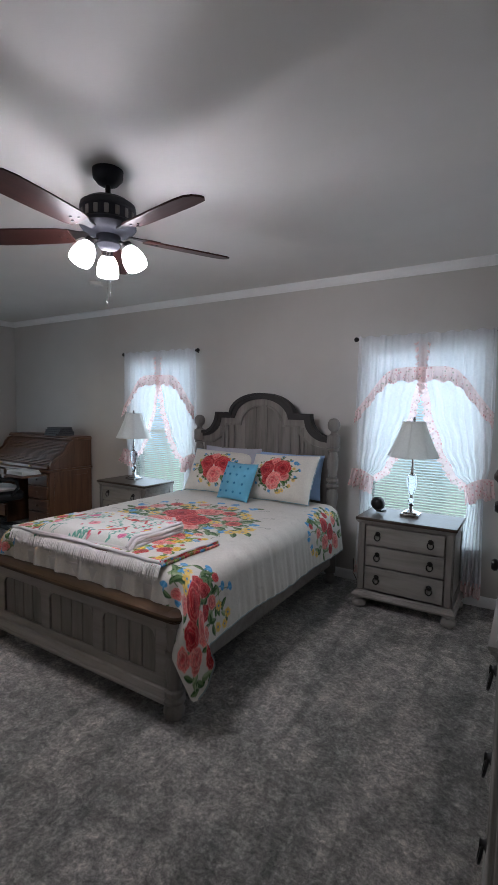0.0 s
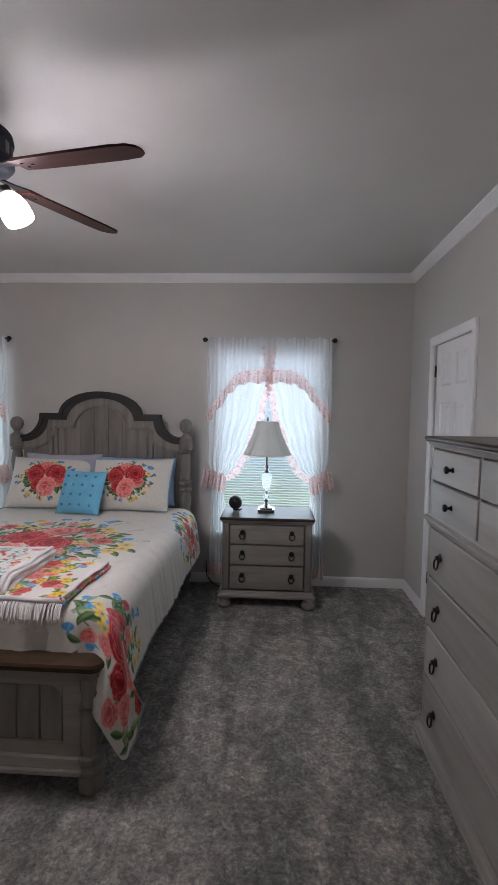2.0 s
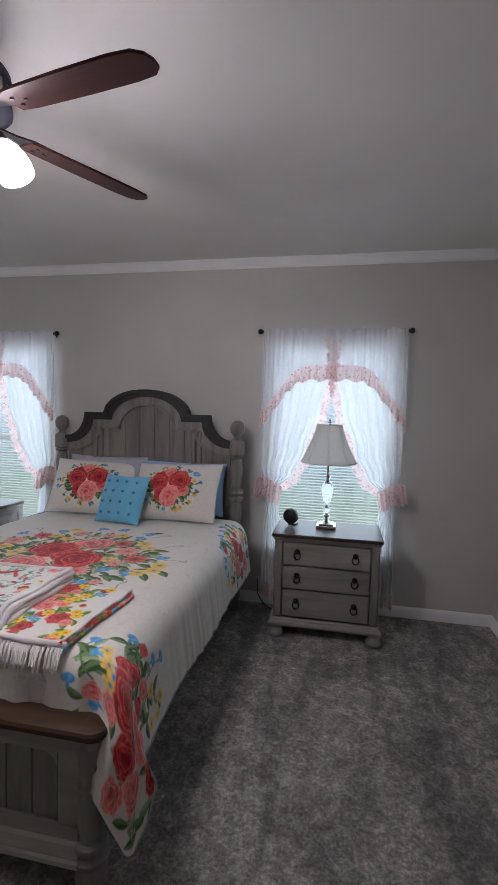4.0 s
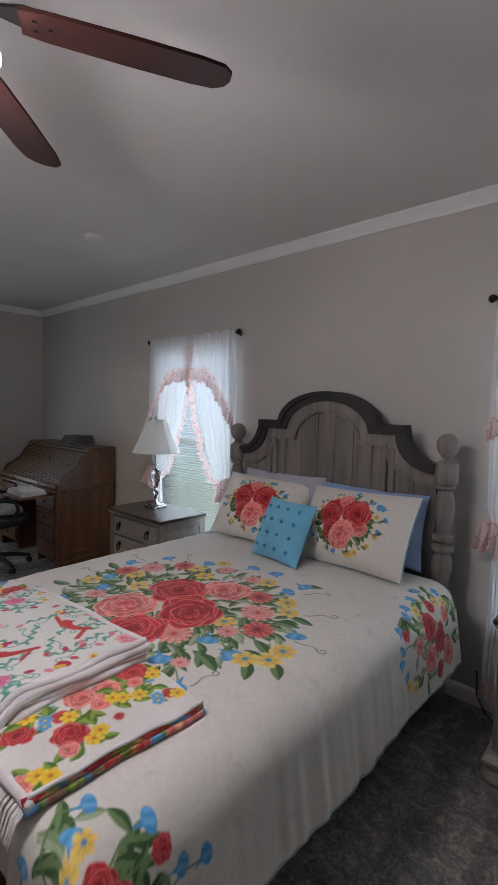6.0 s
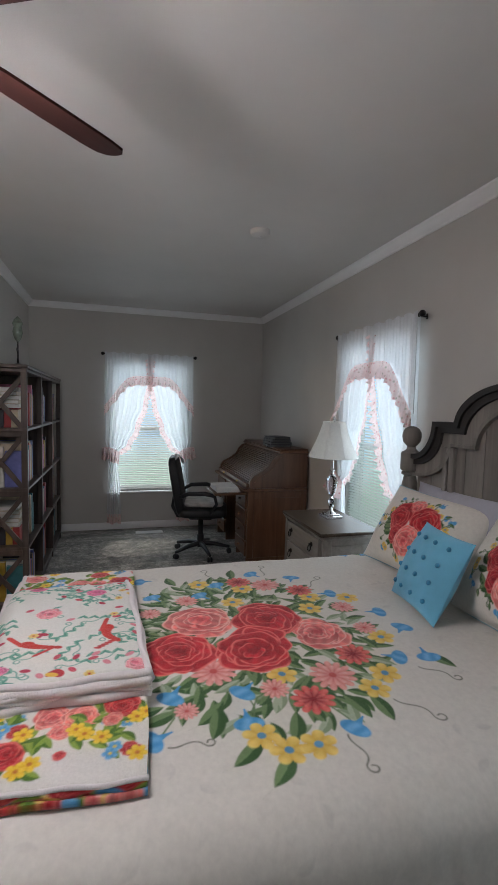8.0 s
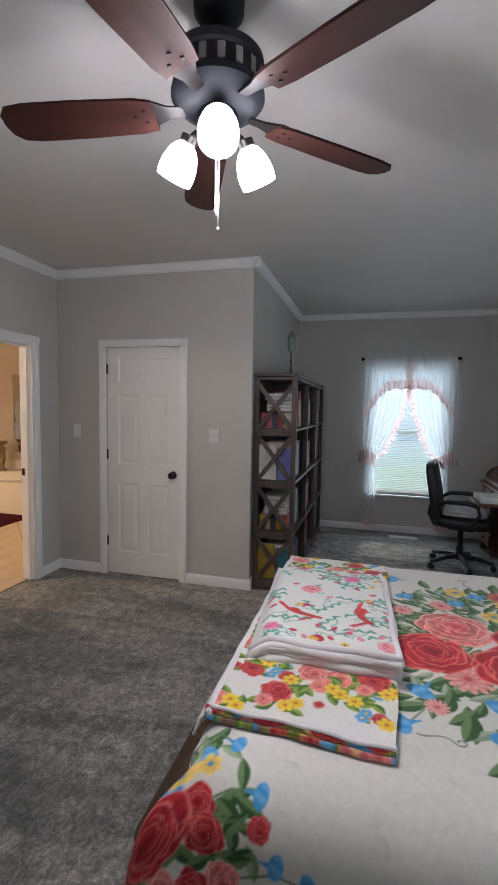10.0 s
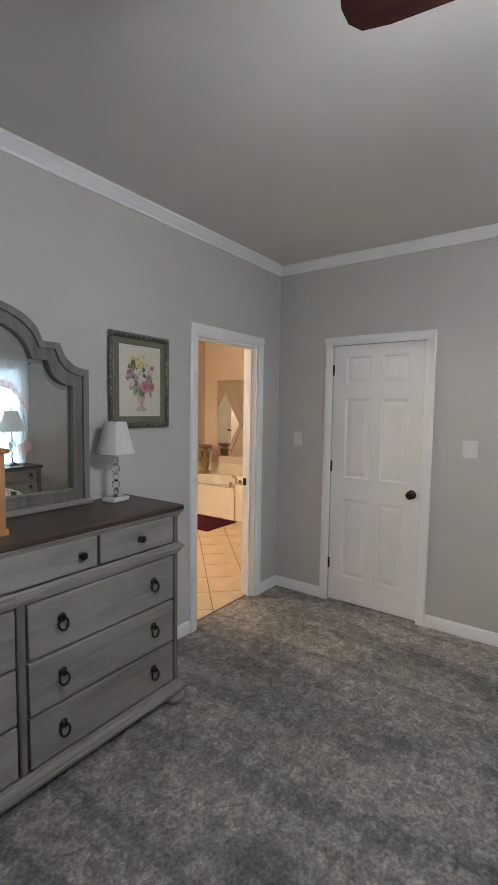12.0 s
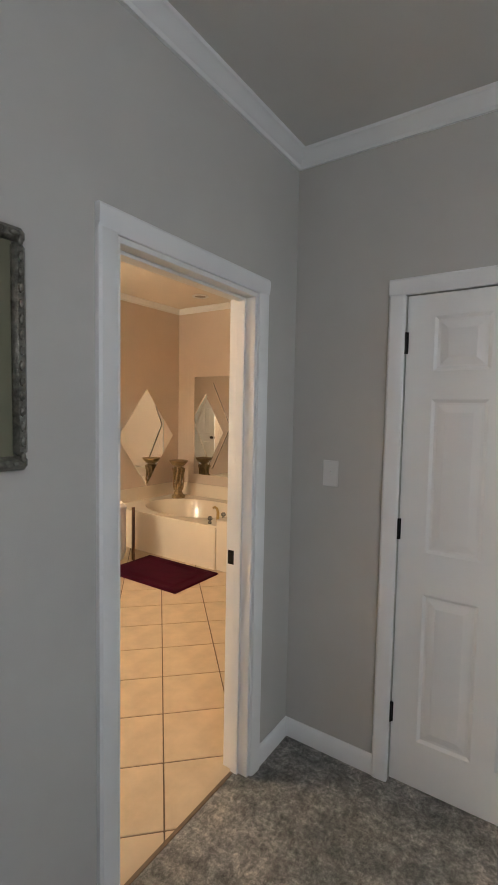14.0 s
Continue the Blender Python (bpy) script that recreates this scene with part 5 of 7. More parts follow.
part("crest_rail", M().strip(crest(0), crest(0.045), BYH - 0.04, BYH + 0.025), CREST, bed, "charcoal moulded crest rail", 50)
part("crest_lip", M().strip(crest(-0.012), crest(0.014), BYH - 0.055, BYH + 0.03), CREST, bed, "", 50)
part("arch_frame", M().strip(crest(0.045), crest(0.1), BYH - 0.024, BYH + 0.02), GREYWOODV, bed, "", 50)
part("arch_bead", M().strip(crest(0.096), crest(0.112), BYH - 0.031, BYH + 0.02), GREYWOODV, bed, "", 50)
bw = (BXR - BXL - 0.1) / 11
for i in range(11):
    a, b = BXL + 0.05 + i * bw + 0.002, BXL + 0.05 + (i + 1) * bw - 0.002
    q = np.linspace(a, b, 9)
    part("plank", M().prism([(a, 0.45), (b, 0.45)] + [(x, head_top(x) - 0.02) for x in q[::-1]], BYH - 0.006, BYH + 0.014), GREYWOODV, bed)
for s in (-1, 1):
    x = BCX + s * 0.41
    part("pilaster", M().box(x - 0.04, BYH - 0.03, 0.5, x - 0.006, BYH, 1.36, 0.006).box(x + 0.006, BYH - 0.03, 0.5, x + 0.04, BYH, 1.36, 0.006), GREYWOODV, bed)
# footboard
FX0, FX1 = -2.955, -1.405
FPOST = [(0.0, 0.0), (0.034, 0.0), (0.048, 0.014), (0.053, 0.04), (0.048, 0.064), (0.036, 0.078), (0.036, 0.084), (0.052, 0.088), (0.058, 0.098), (0.058, 0.108), (0.05, 0.116), (0.044, 0.12), (0.044, 0.126), (0.052, 0.132), (0.054, 0.142), (0.05, 0.152),
         (0.036, 0.158), (0.034, 0.175), (0.04, 0.2), (0.043, 0.25), (0.04, 0.3), (0.034, 0.325), (0.044, 0.331), (0.046, 0.34), (0.044, 0.349), (0.034, 0.355), (0.036, 0.38), (0.041, 0.42), (0.04, 0.455), (0.035, 0.468), (0.045, 0.474), (0.045, 0.5)]
for x in (FX0 + 0.02, FX1 - 0.02):
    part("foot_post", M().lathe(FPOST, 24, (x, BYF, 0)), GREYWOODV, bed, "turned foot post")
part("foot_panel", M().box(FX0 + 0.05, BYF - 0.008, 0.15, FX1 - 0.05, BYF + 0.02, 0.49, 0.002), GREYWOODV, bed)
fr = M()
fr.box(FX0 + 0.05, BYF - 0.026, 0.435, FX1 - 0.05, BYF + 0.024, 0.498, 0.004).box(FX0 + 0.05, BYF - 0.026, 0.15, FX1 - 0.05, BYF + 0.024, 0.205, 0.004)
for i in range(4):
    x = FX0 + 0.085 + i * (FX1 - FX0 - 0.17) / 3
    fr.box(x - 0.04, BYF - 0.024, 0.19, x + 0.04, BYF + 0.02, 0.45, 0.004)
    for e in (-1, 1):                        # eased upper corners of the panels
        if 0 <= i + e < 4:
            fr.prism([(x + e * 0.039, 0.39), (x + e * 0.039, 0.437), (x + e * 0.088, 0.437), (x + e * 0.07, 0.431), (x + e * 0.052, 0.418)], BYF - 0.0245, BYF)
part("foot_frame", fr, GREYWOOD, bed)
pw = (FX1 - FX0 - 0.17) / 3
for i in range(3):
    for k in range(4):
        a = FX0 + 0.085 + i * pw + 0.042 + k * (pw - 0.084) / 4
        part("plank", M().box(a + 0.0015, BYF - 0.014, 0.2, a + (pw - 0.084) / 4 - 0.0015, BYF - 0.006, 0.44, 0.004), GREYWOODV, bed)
bs = M()
bs.profile([(0, 0), (0.03, 0), (0.036, 0.008), (0.034, 0.02), (0.026, 0.026), (0.026, 0.034), (0.018, 0.046), (0.016, 0.06), (0.006, 0.068), (0, 0.068)], (FX0 + 0.04, BYF - 0.022, 0.088), (FX1 - 0.04, BYF - 0.022, 0.088), out=(0, -1, 0))
bs.box(FX0 + 0.03, BYF - 0.022, 0.089, FX1 - 0.03, BYF + 0.02, 0.155, 0.002)
part("foot_base", bs, GREYWOOD, bed)
cp = M()
CAPP = [(0.034, 0), (0.044, 0.004), (0.046, 0.012), (0.054, 0.017), (0.056, 0.028), (0.05, 0.038), (0.034, 0.043)]
cp.profile([(-o, u) for o, u in CAPP[::-1]] + CAPP, (FX0 + 0.01, BYF, 0.496), (FX1 - 0.01, BYF, 0.496), out=(0, -1, 0))
for x in (FX0 + 0.012, FX1 - 0.012):
    cp.lathe([(0, -0.0006)] + [(o + 0.0006, u * 1.01 - 0.0006) for o, u in CAPP] + [(0, 0.0434)], 28, (x, BYF, 0.4965))
part("foot_cap", cp, CAPWOOD, bed, "warm brown rounded cap rail")
for x in (BXL - 0.005, BXR + 0.005):
    part("side_rail", M().box(x - 0.016, BYF + 0.03, 0.165, x + 0.016, BYH - 0.05, 0.37, 0.005), GREYWOOD, bed)
solo("mattress", M().box(BXL + 0.02, BYF + 0.05, 0.2, BXR - 0.02, BYH - 0.04, 0.66, 0.05), MATTRESS, "white mattress and box spring under the comforter", "mattress")

# comforter: u runs across the bed from its far hem, v from head to foot
ZT = 0.712
UL, UT, UR = 0.36, 1.54, 0.37
VT, VF = 1.95, 0.3
XT0, YT0 = -2.96, 3.62
pat = Print(UL + UT + UR, VT + VF + 0.02, (0.69, 0.665, 0.607), 0.0025, XT0 - UL, YT0 - VT - VF)
rg = np.random.RandomState(11)
# faint tone-on-tone vines in the cloth
for i in range(170):
    pat.leaf(XT0 - UL + rg.rand() * 2.3, YT0 - rg.rand() * 2.1, rg.rand() * 6.28, 0.05, 0.022, (0.62, 0.598, 0.55), (0.65, 0.627, 0.575))
# the middle bouquet
for i in range(470):
    a, d = rg.rand() * 6.28, 0.1 + 0.31 * rg.rand() ** 0.75
    x, y = -2.17 + 1.3 * d * math.cos(a), 2.52 + 1.12 * d * math.sin(a)
    g = GRN if rg.rand() < 0.75 else ((0.25, 0.33, 0.2), (0.4, 0.47, 0.33))
    pat.leaf(x, y, a + rg.randn() * 0.6, 0.07 + 0.05 * rg.rand(), 0.032, *g)
for x, y, a in ((-1.607, 2.36, -0.9), (-1.535, 2.422, -0.7), (-1.679, 2.765, 0.1), (-1.767, 2.158, -1.2), (-1.762, 2.298, -0.8), (-1.72, 2.3, -0.3), (-1.8, 2.12, -1.4), (-1.66, 2.5, -0.4), (-1.7, 2.7, 0.3), (-1.84, 3.08, 0.6), (-2.72, 2.3, 3.4), (-2.75, 2.6, 3.0)):
    pat.leaf(x, y, a, 0.12, 0.045, *GRN)
for x, y, a, l in ((-1.659, 2.174, 1.0, 0.16), (-1.6, 2.62, -0.5, 0.18), (-1.7, 2.82, 0.2, 0.2), (-1.82, 2.99, 0.3, 0.18), (-2.4, 2.1, 3.6, 0.2), (-2.7, 2.5, 2.8, 0.2), (-2.5, 2.9, 1.9, 0.22), (-2.7, 2.75, 2.4, 0.2)):
    pat.curl(x, y, a, l)
for p, q, r in (((-1.87, 2.41), (-1.76, 2.42), (-1.7, 2.4)), ((-1.7, 2.39), (-1.64, 2.42), (-1.58, 2.46)), ((-1.76, 2.6), (-1.68, 2.64), (-1.63, 2.66)), ((-1.85, 2.55), (-1.8, 2.44), (-1.73, 2.4)), ((-1.83, 2.2), (-1.76, 2.2), (-1.7, 2.16))):
    pat.stem([p, q, r], 0.005, (0.12, 0.2, 0.08))
for x, y in ((-1.855, 2.208), (-1.716, 2.388), (-1.839, 2.416), (-1.628, 2.664), (-1.891, 2.945), (-1.881, 3.063), (-1.695, 2.152), (-2.52, 2.411), (-2.752, 2.174), (-2.531, 2.208), (-2.62, 2.5), (-2.72, 2.7), (-2.42, 2.95), (-2.2, 3.06), (-2.62, 2.86), (-2.05, 3.08)):
    pat.bell(x, y, math.atan2(y - 2.52, x + 2.17) + rg.randn() * 0.7, 0.052, *SKY)
for x, y in ((-1.886, 2.546), (-1.757, 2.793), (-1.587, 2.456), (-1.587, 2.534), (-1.648, 2.405), (-1.819, 2.866), (-2.427, 2.523), (-2.293, 2.816), (-2.015, 2.973), (-2.56, 2.6), (-2.4, 2.86), (-2.66, 2.42), (-2.36, 3.02)):
    pat.daisy(x, y, 0.05, 6, *YEL)
for x, y, r in ((-1.844, 2.698, 0.075), (-1.948, 2.343, 0.075), (-2.577, 2.715, 0.07), (-2.484, 2.338, 0.05), (-1.783, 2.236, 0.035), (-1.824, 2.501, 0.045), (-2.386, 2.18, 0.045), (-2.092, 2.951, 0.045), (-2.278, 2.956, 0.05)):
    pat.daisy(x, y, r, 13, (0.66, 0.19, 0.18), (0.84, 0.42, 0.38), (0.62, 0.12, 0.1))
    pat.daisy(x, y, r * 0.66, 11, (0.66, 0.19, 0.18), (0.86, 0.48, 0.42), (0.6, 0.1, 0.09))
for x, y, r in ((-1.752, 2.592, 0.065), (-1.937, 2.819, 0.062), (-2.645, 2.604, 0.06), (-2.481, 2.845, 0.06)):
    pat.daisy(x, y, r, 11, RED[1], RED[2], RED[0])
    pat.daisy(x, y, r * 0.66, 9, RED[0], RED[2], RED[0])
for x, y, r, k in ((-2.095, 2.76, 0.11, PINK), (-2.28, 2.362, 0.13, PINK), (-2.24, 2.61, 0.14, RED), (-2.075, 2.245, 0.13, RED), (-2.05, 2.51, 0.15, RED)):
    pat.rose(x, y, r, *k)


# corner clusters, mirrored to the far side
def corner_cluster(bells, yellows, roses, leaves, stems):
    for f in (lambda x: x, lambda x: -4.38 - x):
        for cx, cy, sx, sy, n in leaves:
            for i in range(n):
                pat.leaf(f(cx + rg.randn() * sx), cy + rg.randn() * sy, rg.rand() * 6.28, 0.06 + 0.03 * rg.rand(), 0.03, *(GRN if rg.rand() < 0.7 else ((0.2, 0.3, 0.14), (0.36, 0.45, 0.27))))
        for pts in stems:
            pat.stem([(f(x), y) for x, y in pts], 0.005, (0.12, 0.2, 0.08))
        for x, y in bells:
            pat.bell(f(x), y, 2.2 + rg.randn() * 0.9, 0.033, *SKY)
        for x, y in yellows:
            pat.daisy(f(x), y, 0.027, 6, *YEL)
        for x, y, r, k in roses:
            pat.rose(f(x), y, 0.8 * r, *k)


corner_cluster([(-1.509, 1.747), (-1.458, 1.691), (-1.401, 1.826), (-1.535, 1.589), (-1.385, 1.651), (-1.287, 1.871), (-1.262, 1.938), (-1.44, 1.53)],
               [(-1.427, 1.668), (-1.44, 1.71), (-1.41, 1.62), (-1.091, 1.865), (-1.138, 1.904), (-1.1, 1.8), (-1.2, 1.83)],
               [(-1.344, 1.843, 0.032, RED), (-1.458, 1.561, 0.04, PINK), (-1.395, 1.573, 0.045, PINK), (-1.236, 1.775, 0.05, PINK), (-1.365, 1.708, 0.045, RED), (-1.315, 1.73, 0.05, RED), (-1.335, 1.634, 0.08, RED),
                (-1.21, 1.7, 0.055, RED), (-1.29, 1.53, 0.075, RED), (-1.205, 1.62, 0.08, PINK), (-1.2, 1.5, 0.07, PINK), (-1.1, 1.58, 0.06, RED), (-1.12, 1.68, 0.05, PINK), (-1.27, 1.43, 0.06, PINK)],
               [(-1.318, 1.775, 0.04, 0.03, 16), (-1.15, 1.8, 0.04, 0.05, 14), (-1.483, 1.63, 0.03, 0.05, 8), (-1.5, 1.69, 0.02, 0.03, 5), (-1.25, 1.6, 0.1, 0.1, 30), (-1.1, 1.45, 0.05, 0.05, 12)],
               [[(-1.509, 1.747), (-1.53, 1.7), (-1.5, 1.65), (-1.46, 1.6)], [(-1.401, 1.826), (-1.4, 1.77), (-1.37, 1.72)], [(-1.344, 1.843), (-1.35, 1.79), (-1.34, 1.75)], [(-1.262, 1.938), (-1.27, 1.88), (-1.25, 1.8)]])
corner_cluster([(-1.406, 3.15), (-1.303, 3.0), (-1.37, 3.04), (-1.256, 2.99), (-1.478, 3.406), (-1.42, 3.5), (-1.46, 3.3), (-1.43, 3.2), (-1.2, 3.02)],
               [(-1.385, 3.44), (-1.133, 3.1), (-1.36, 3.5), (-1.16, 3.04), (-1.4, 3.25)],
               [(-1.349, 3.069, 0.032, RED), (-1.272, 3.165, 0.05, PINK), (-1.38, 3.372, 0.04, RED), (-1.313, 3.47, 0.05, PINK), (-1.315, 3.29, 0.08, RED), (-1.19, 3.27, 0.075, PINK), (-1.235, 3.38, 0.085, RED), (-1.15, 3.47, 0.075, PINK), (-1.12, 3.36, 0.05, RED)],
               [(-1.225, 3.2, 0.07, 0.06, 18), (-1.365, 3.17, 0.03, 0.06, 10), (-1.313, 3.52, 0.05, 0.03, 10), (-1.2, 3.4, 0.09, 0.1, 20), (-1.42, 3.4, 0.03, 0.06, 9)],
               [[(-1.303, 3.0), (-1.31, 3.06), (-1.29, 3.15)], [(-1.406, 3.15), (-1.37, 3.2), (-1.34, 3.24)], [(-1.478, 3.406), (-1.43, 3.4), (-1.39, 3.36)]])
nu, nv = 660, 680
u = np.concatenate([np.linspace(0, UL, 51)[:-1], np.linspace(UL, UL + UT + UR, nu - 49)])[None, :] * np.ones((nv + 1, 1))
v = np.linspace(0, VT + VF, nv + 1)[:, None] * np.ones((1, nu + 1))


def edge_drop(s, rad):
    """Arc length past the edge turned into (outward, downward) with a rounded shoulder."""
    a = np.clip(s / rad, 0, math.pi / 2 * 0.93)
    rest = np.clip(s - rad * math.pi / 2 * 0.93, 0, None)
    return rad * np.sin(a) + rest * math.cos(math.pi / 2 * 0.93), rad * (1 - np.cos(a)) + rest * math.sin(math.pi / 2 * 0.93)


def waves(a, b, seed, n=7, f0=1.5, f1=6.0):
    r = np.random.RandomState(seed)
    out = np.zeros_like(a)
    for _ in range(n):
        k = r.uniform(f0, f1)
        t = r.rand() * 6.28
        out += np.sin(k * (a * math.cos(t) + b * math.sin(t)) * 3 + r.rand() * 6.28) / n
    return out


sr, sl, sf = np.clip(u - UL - UT + 0.06, 0, None), np.clip(UL + 0.06 - u, 0, None), np.clip(v - VT + 0.05, 0, None)
(orr, drr), (oll, dll), (off, dff) = edge_drop(sr, 0.13), edge_drop(sl, 0.13), edge_drop(sf, 0.08)
X = XT0 + np.clip(u - UL, 0.06, UT - 0.06) + orr - oll
Y = YT0 - np.clip(v, 0, VT - 0.05) - off
side = np.clip(sr / 0.3, 0, 1.3) ** 1.5
fold = (0.35 + 0.65 * np.clip(np.sin(v * 3.1 + 4.6), 0, 1)) * (0.5 * np.sin(v * 37 + 2.6 * np.sin(v * 5) + 2 * sr) + 0.32 * np.sin(v * 71 + 3 * np.sin(v * 4) - 3 * sr) + 0.2 * np.sin(v * 117 + 4 * np.sin(v * 3))) + 0.6 * np.sin(v * 6.3 + 1)
X = X + side * (0.0055 * fold + 0.006 + 0.02 * np.clip(v - 1.5, 0, 1))
sidef = np.clip(sf / 0.12, 0, 1)
Y = Y + sidef * 0.012 * (np.sin(u * 31) + 0.5 * np.sin(u * 57 + 1))
hem = 0.05 * np.sin(v * 2.4 + 0.6) + 0.025 * np.sin(v * 7.7)
Z = ZT - ((drr * (1 + 0.04 * waves(v, u, 8, 4, 0.5, 1.4))) ** 1.35 + dff ** 1.35) ** (1 / 1.35) - dll
Z = Z + 0.008 * waves(u, v, 21, 9, 1.0, 5.0) * np.clip(1 - side, 0, 1) + 0.0035 * waves(u, v, 22, 9, 8, 18) + 0.012 * np.sin(np.clip((u - UL) / UT, 0, 1) * math.pi) ** 2
Z = Z - np.clip(sr - 0.25, 0, 1) * hem
# the loose corner hangs beside the foot post as a broad slanting ear
both = np.clip(np.minimum(sr, sf) / 0.17, 0, 1)
both = both * both * (3 - 2 * both)
run_ = sr - sf
wave = 0.016 * np.sin(15 * run_ + 1.2) + 0.006 * np.sin(41 * run_)
X = X * (1 - both) + both * (-1.322 + 0.31 * run_ + 0.75 * wave + 0.05 * np.minimum(sr, sf))
Y = Y * (1 - both) + both * (1.585 + 0.3 * run_ - 0.66 * wave - 0.05 * np.minimum(sr, sf))
Z = Z - both * 0.22 * np.minimum(sr, sf)
low_z = 0.115 + 0.25 * np.clip(run_, -0.06, 0.2) + 0.012 * np.sin(28 * run_)
Z = np.where(Z < low_z + 0.06, low_z + 0.06 * np.exp((Z - low_z - 0.06) / 0.06), Z)
hemline = [tuple(p) for p in np.stack([X, Y, Z], -1)[::8, -1]]
duvet = cloth_grid("comforter", np.stack([X, Y, Z], -1), np.stack([XT0 - UL + u, YT0 - v], -1), nu, nv, pat, PRINT)
tagged(duvet, "cream comforter printed with red roses and blue flowers on bed", "comforter")
part("binding", M().tube(hemline, 0.004, 6), cloth("teal_binding", (0.3, 0.36, 0.37)), duvet, "narrow blue-green bound hem", 180)
lx, ly = np.r_[0:nu + 1:10], np.r_[0:nv + 1:10]
back = np.stack([X - 0.014 * np.clip(sr / 0.15, 0, 1) + 0.014 * np.clip(sl / 0.15, 0, 1), Y + 0.014 * np.clip(sf / 0.1, 0, 1), Z - 0.012 * np.clip(1 - (sr + sl + sf) / 0.2, 0, 1)], -1)[np.ix_(ly, lx)]
cloth_grid("lining", back, back[..., :2], nu // 10, nv // 10, None, MATTRESS, duvet, "plain cream lining")


# ---- pillows ----
def pillow_pos(w, h, t, n=70):
    """Both faces of a stuffed pillow as one closed sheet folded at the seam."""
    a = np.linspace(-1, 1, n + 1)
    x, z = np.meshgrid(a, a)
    puff = np.clip((1 - np.abs(x) ** 2.2) * (1 - np.abs(z) ** 2.2), 0, 1) ** 0.6
    pinch = 1 - 0.05 * (1 - z * z) * np.abs(x) ** 3
    pinchz = 1 - 0.06 * (1 - x * x) * np.abs(z) ** 3
    return x, z, x * w / 2 * pinch, z * h / 2 * pinchz, puff * t / 2


def pillow(name, at, w, h, t, label, material, pattern=None, piping=None, lean=(0, 0, 0), seed=1):
    th = thing(name, (0, 0, 0), label, "pillow")
    th.matrix_basis = pose(*at, *lean)
    n = 170 if pattern else 50
    x, z, px, pz, puff = pillow_pos(w, h, t, n)
    wr = 0.009 * waves(x, z, seed, 8, 0.8, 3.0) + 0.004 * waves(x, z, seed + 50, 8, 3.0, 7.0)
    z0 = pz + h / 2
    cloth_grid("front", np.stack([px, -puff - wr * (puff / (t / 2)), z0], -1), np.stack([px, pz], -1), n, n, pattern, material, th)
    cloth_grid("back", np.stack([px[:, ::-1], (puff + wr * (puff / (t / 2)))[:, ::-1], z0[:, ::-1]], -1), np.stack([px, pz], -1), n, n, pattern, material if pattern is None else PRINT, th)
    if piping:
        e = [(px[0, i], 0, z0[0, i]) for i in range(0, n, 2)] + [(px[i, n], 0, z0[i, n]) for i in range(0, n, 2)] + [(px[n, n - i], 0, z0[n, n - i]) for i in range(0, n, 2)] + [(px[n - i, 0], 0, z0[n - i, 0]) for i in range(0, n, 2)]
        part("piping", M().tube(e, 0.0038, 6, closed=True), piping, th)
    return th


def pillow_print(seed):
    p = Print(0.7, 0.5, (0.76, 0.73, 0.66), 0.0025, -0.34, -0.25)
    r = np.random.RandomState(seed)
    for i in range(34):
        a = r.rand() * 6.28
        p.leaf(0.15 * math.cos(a), 0.0 + 0.12 * math.sin(a), a + r.randn() * 0.4, 0.07, 0.03, *GRN)
    for i in range(12):
        a = r.rand() * 6.28
        p.bell(0.225 * math.cos(a) * (0.85 + 0.3 * r.rand()), 0.17 * math.sin(a), r.rand() * 6.28, 0.02, *SKY)
    for i in range(14):
        a = r.rand() * 6.28
        p.daisy(0.2 * math.cos(a), -0.02 + 0.15 * math.sin(a), 0.017, 6, *YEL)
    for i in range(12):
        a = 0.52 * i + r.rand() * 0.3
        p.curl(0.16 * math.cos(a), 0.12 * math.sin(a), a, 0.075, (0.13, 0.2, 0.1))
        p.leaf(0.22 * math.cos(a + 0.2), 0.16 * math.sin(a + 0.2), a + r.randn(), 0.034, 0.014, *GRN)
    for x, y, rr, k in ((-0.02, 0.085, 0.06, PINK), (0.11, -0.03, 0.05, PINK), (-0.08, 0.03, 0.08, RED), (0.07, 0.04, 0.085, RED), (-0.06, -0.06, 0.05, RED), (0.015, -0.075, 0.075, PINK)):
        p.rose(x, y, rr, *k)
    return p


pillow("pillow", (-2.5, 3.64, 0.73), 0.66, 0.42, 0.17, "lavender-grey pillow leaning on the headboard", SHAM, lean=(-10, 0, 0), seed=2)
pillow("pillow", (-1.88, 3.64, 0.73), 0.7, 0.4, 0.17, "pale blue pillow leaning on the headboard", BLUESHAM, lean=(-10, 0, -2), seed=3)
pillow("pillow", (-2.54, 3.43, 0.722), 0.64, 0.445, 0.25, "cream pillow printed with red roses and pale blue piping", PRINT, pillow_print(3), PIPING, (-31, 2, 8), 4)
pillow("pillow", (-1.875, 3.41, 0.722), 0.68, 0.455, 0.26, "cream pillow printed with red roses and pale blue piping", PRINT, pillow_print(9), PIPING, (-31, -2, -4), 5)
cu = pillow("cushion", (-2.19, 3.22, 0.73), 0.355, 0.35, 0.15, "sky-blue square cushion dotted with deep blue pompons", BLUE, None, None, (-26, 0, -8), 6)
for i in range(4):
    for j in range(4):
        a, b = -0.66 + 0.44 * i, -0.66 + 0.44 * j
        pf = ((1 - abs(a) ** 2.2) * (1 - abs(b) ** 2.2)) ** 0.6 * 0.075
        part("pompon", M().lathe([(0, -0.004), (0.008, -0.002), (0.011, 0.003), (0.008, 0.009), (0, 0.011)], 10, m=pose(a * 0.172, -pf - 0.002, 0.175 + b * 0.17, 90, 0, 0)), BLUEDOT, cu)

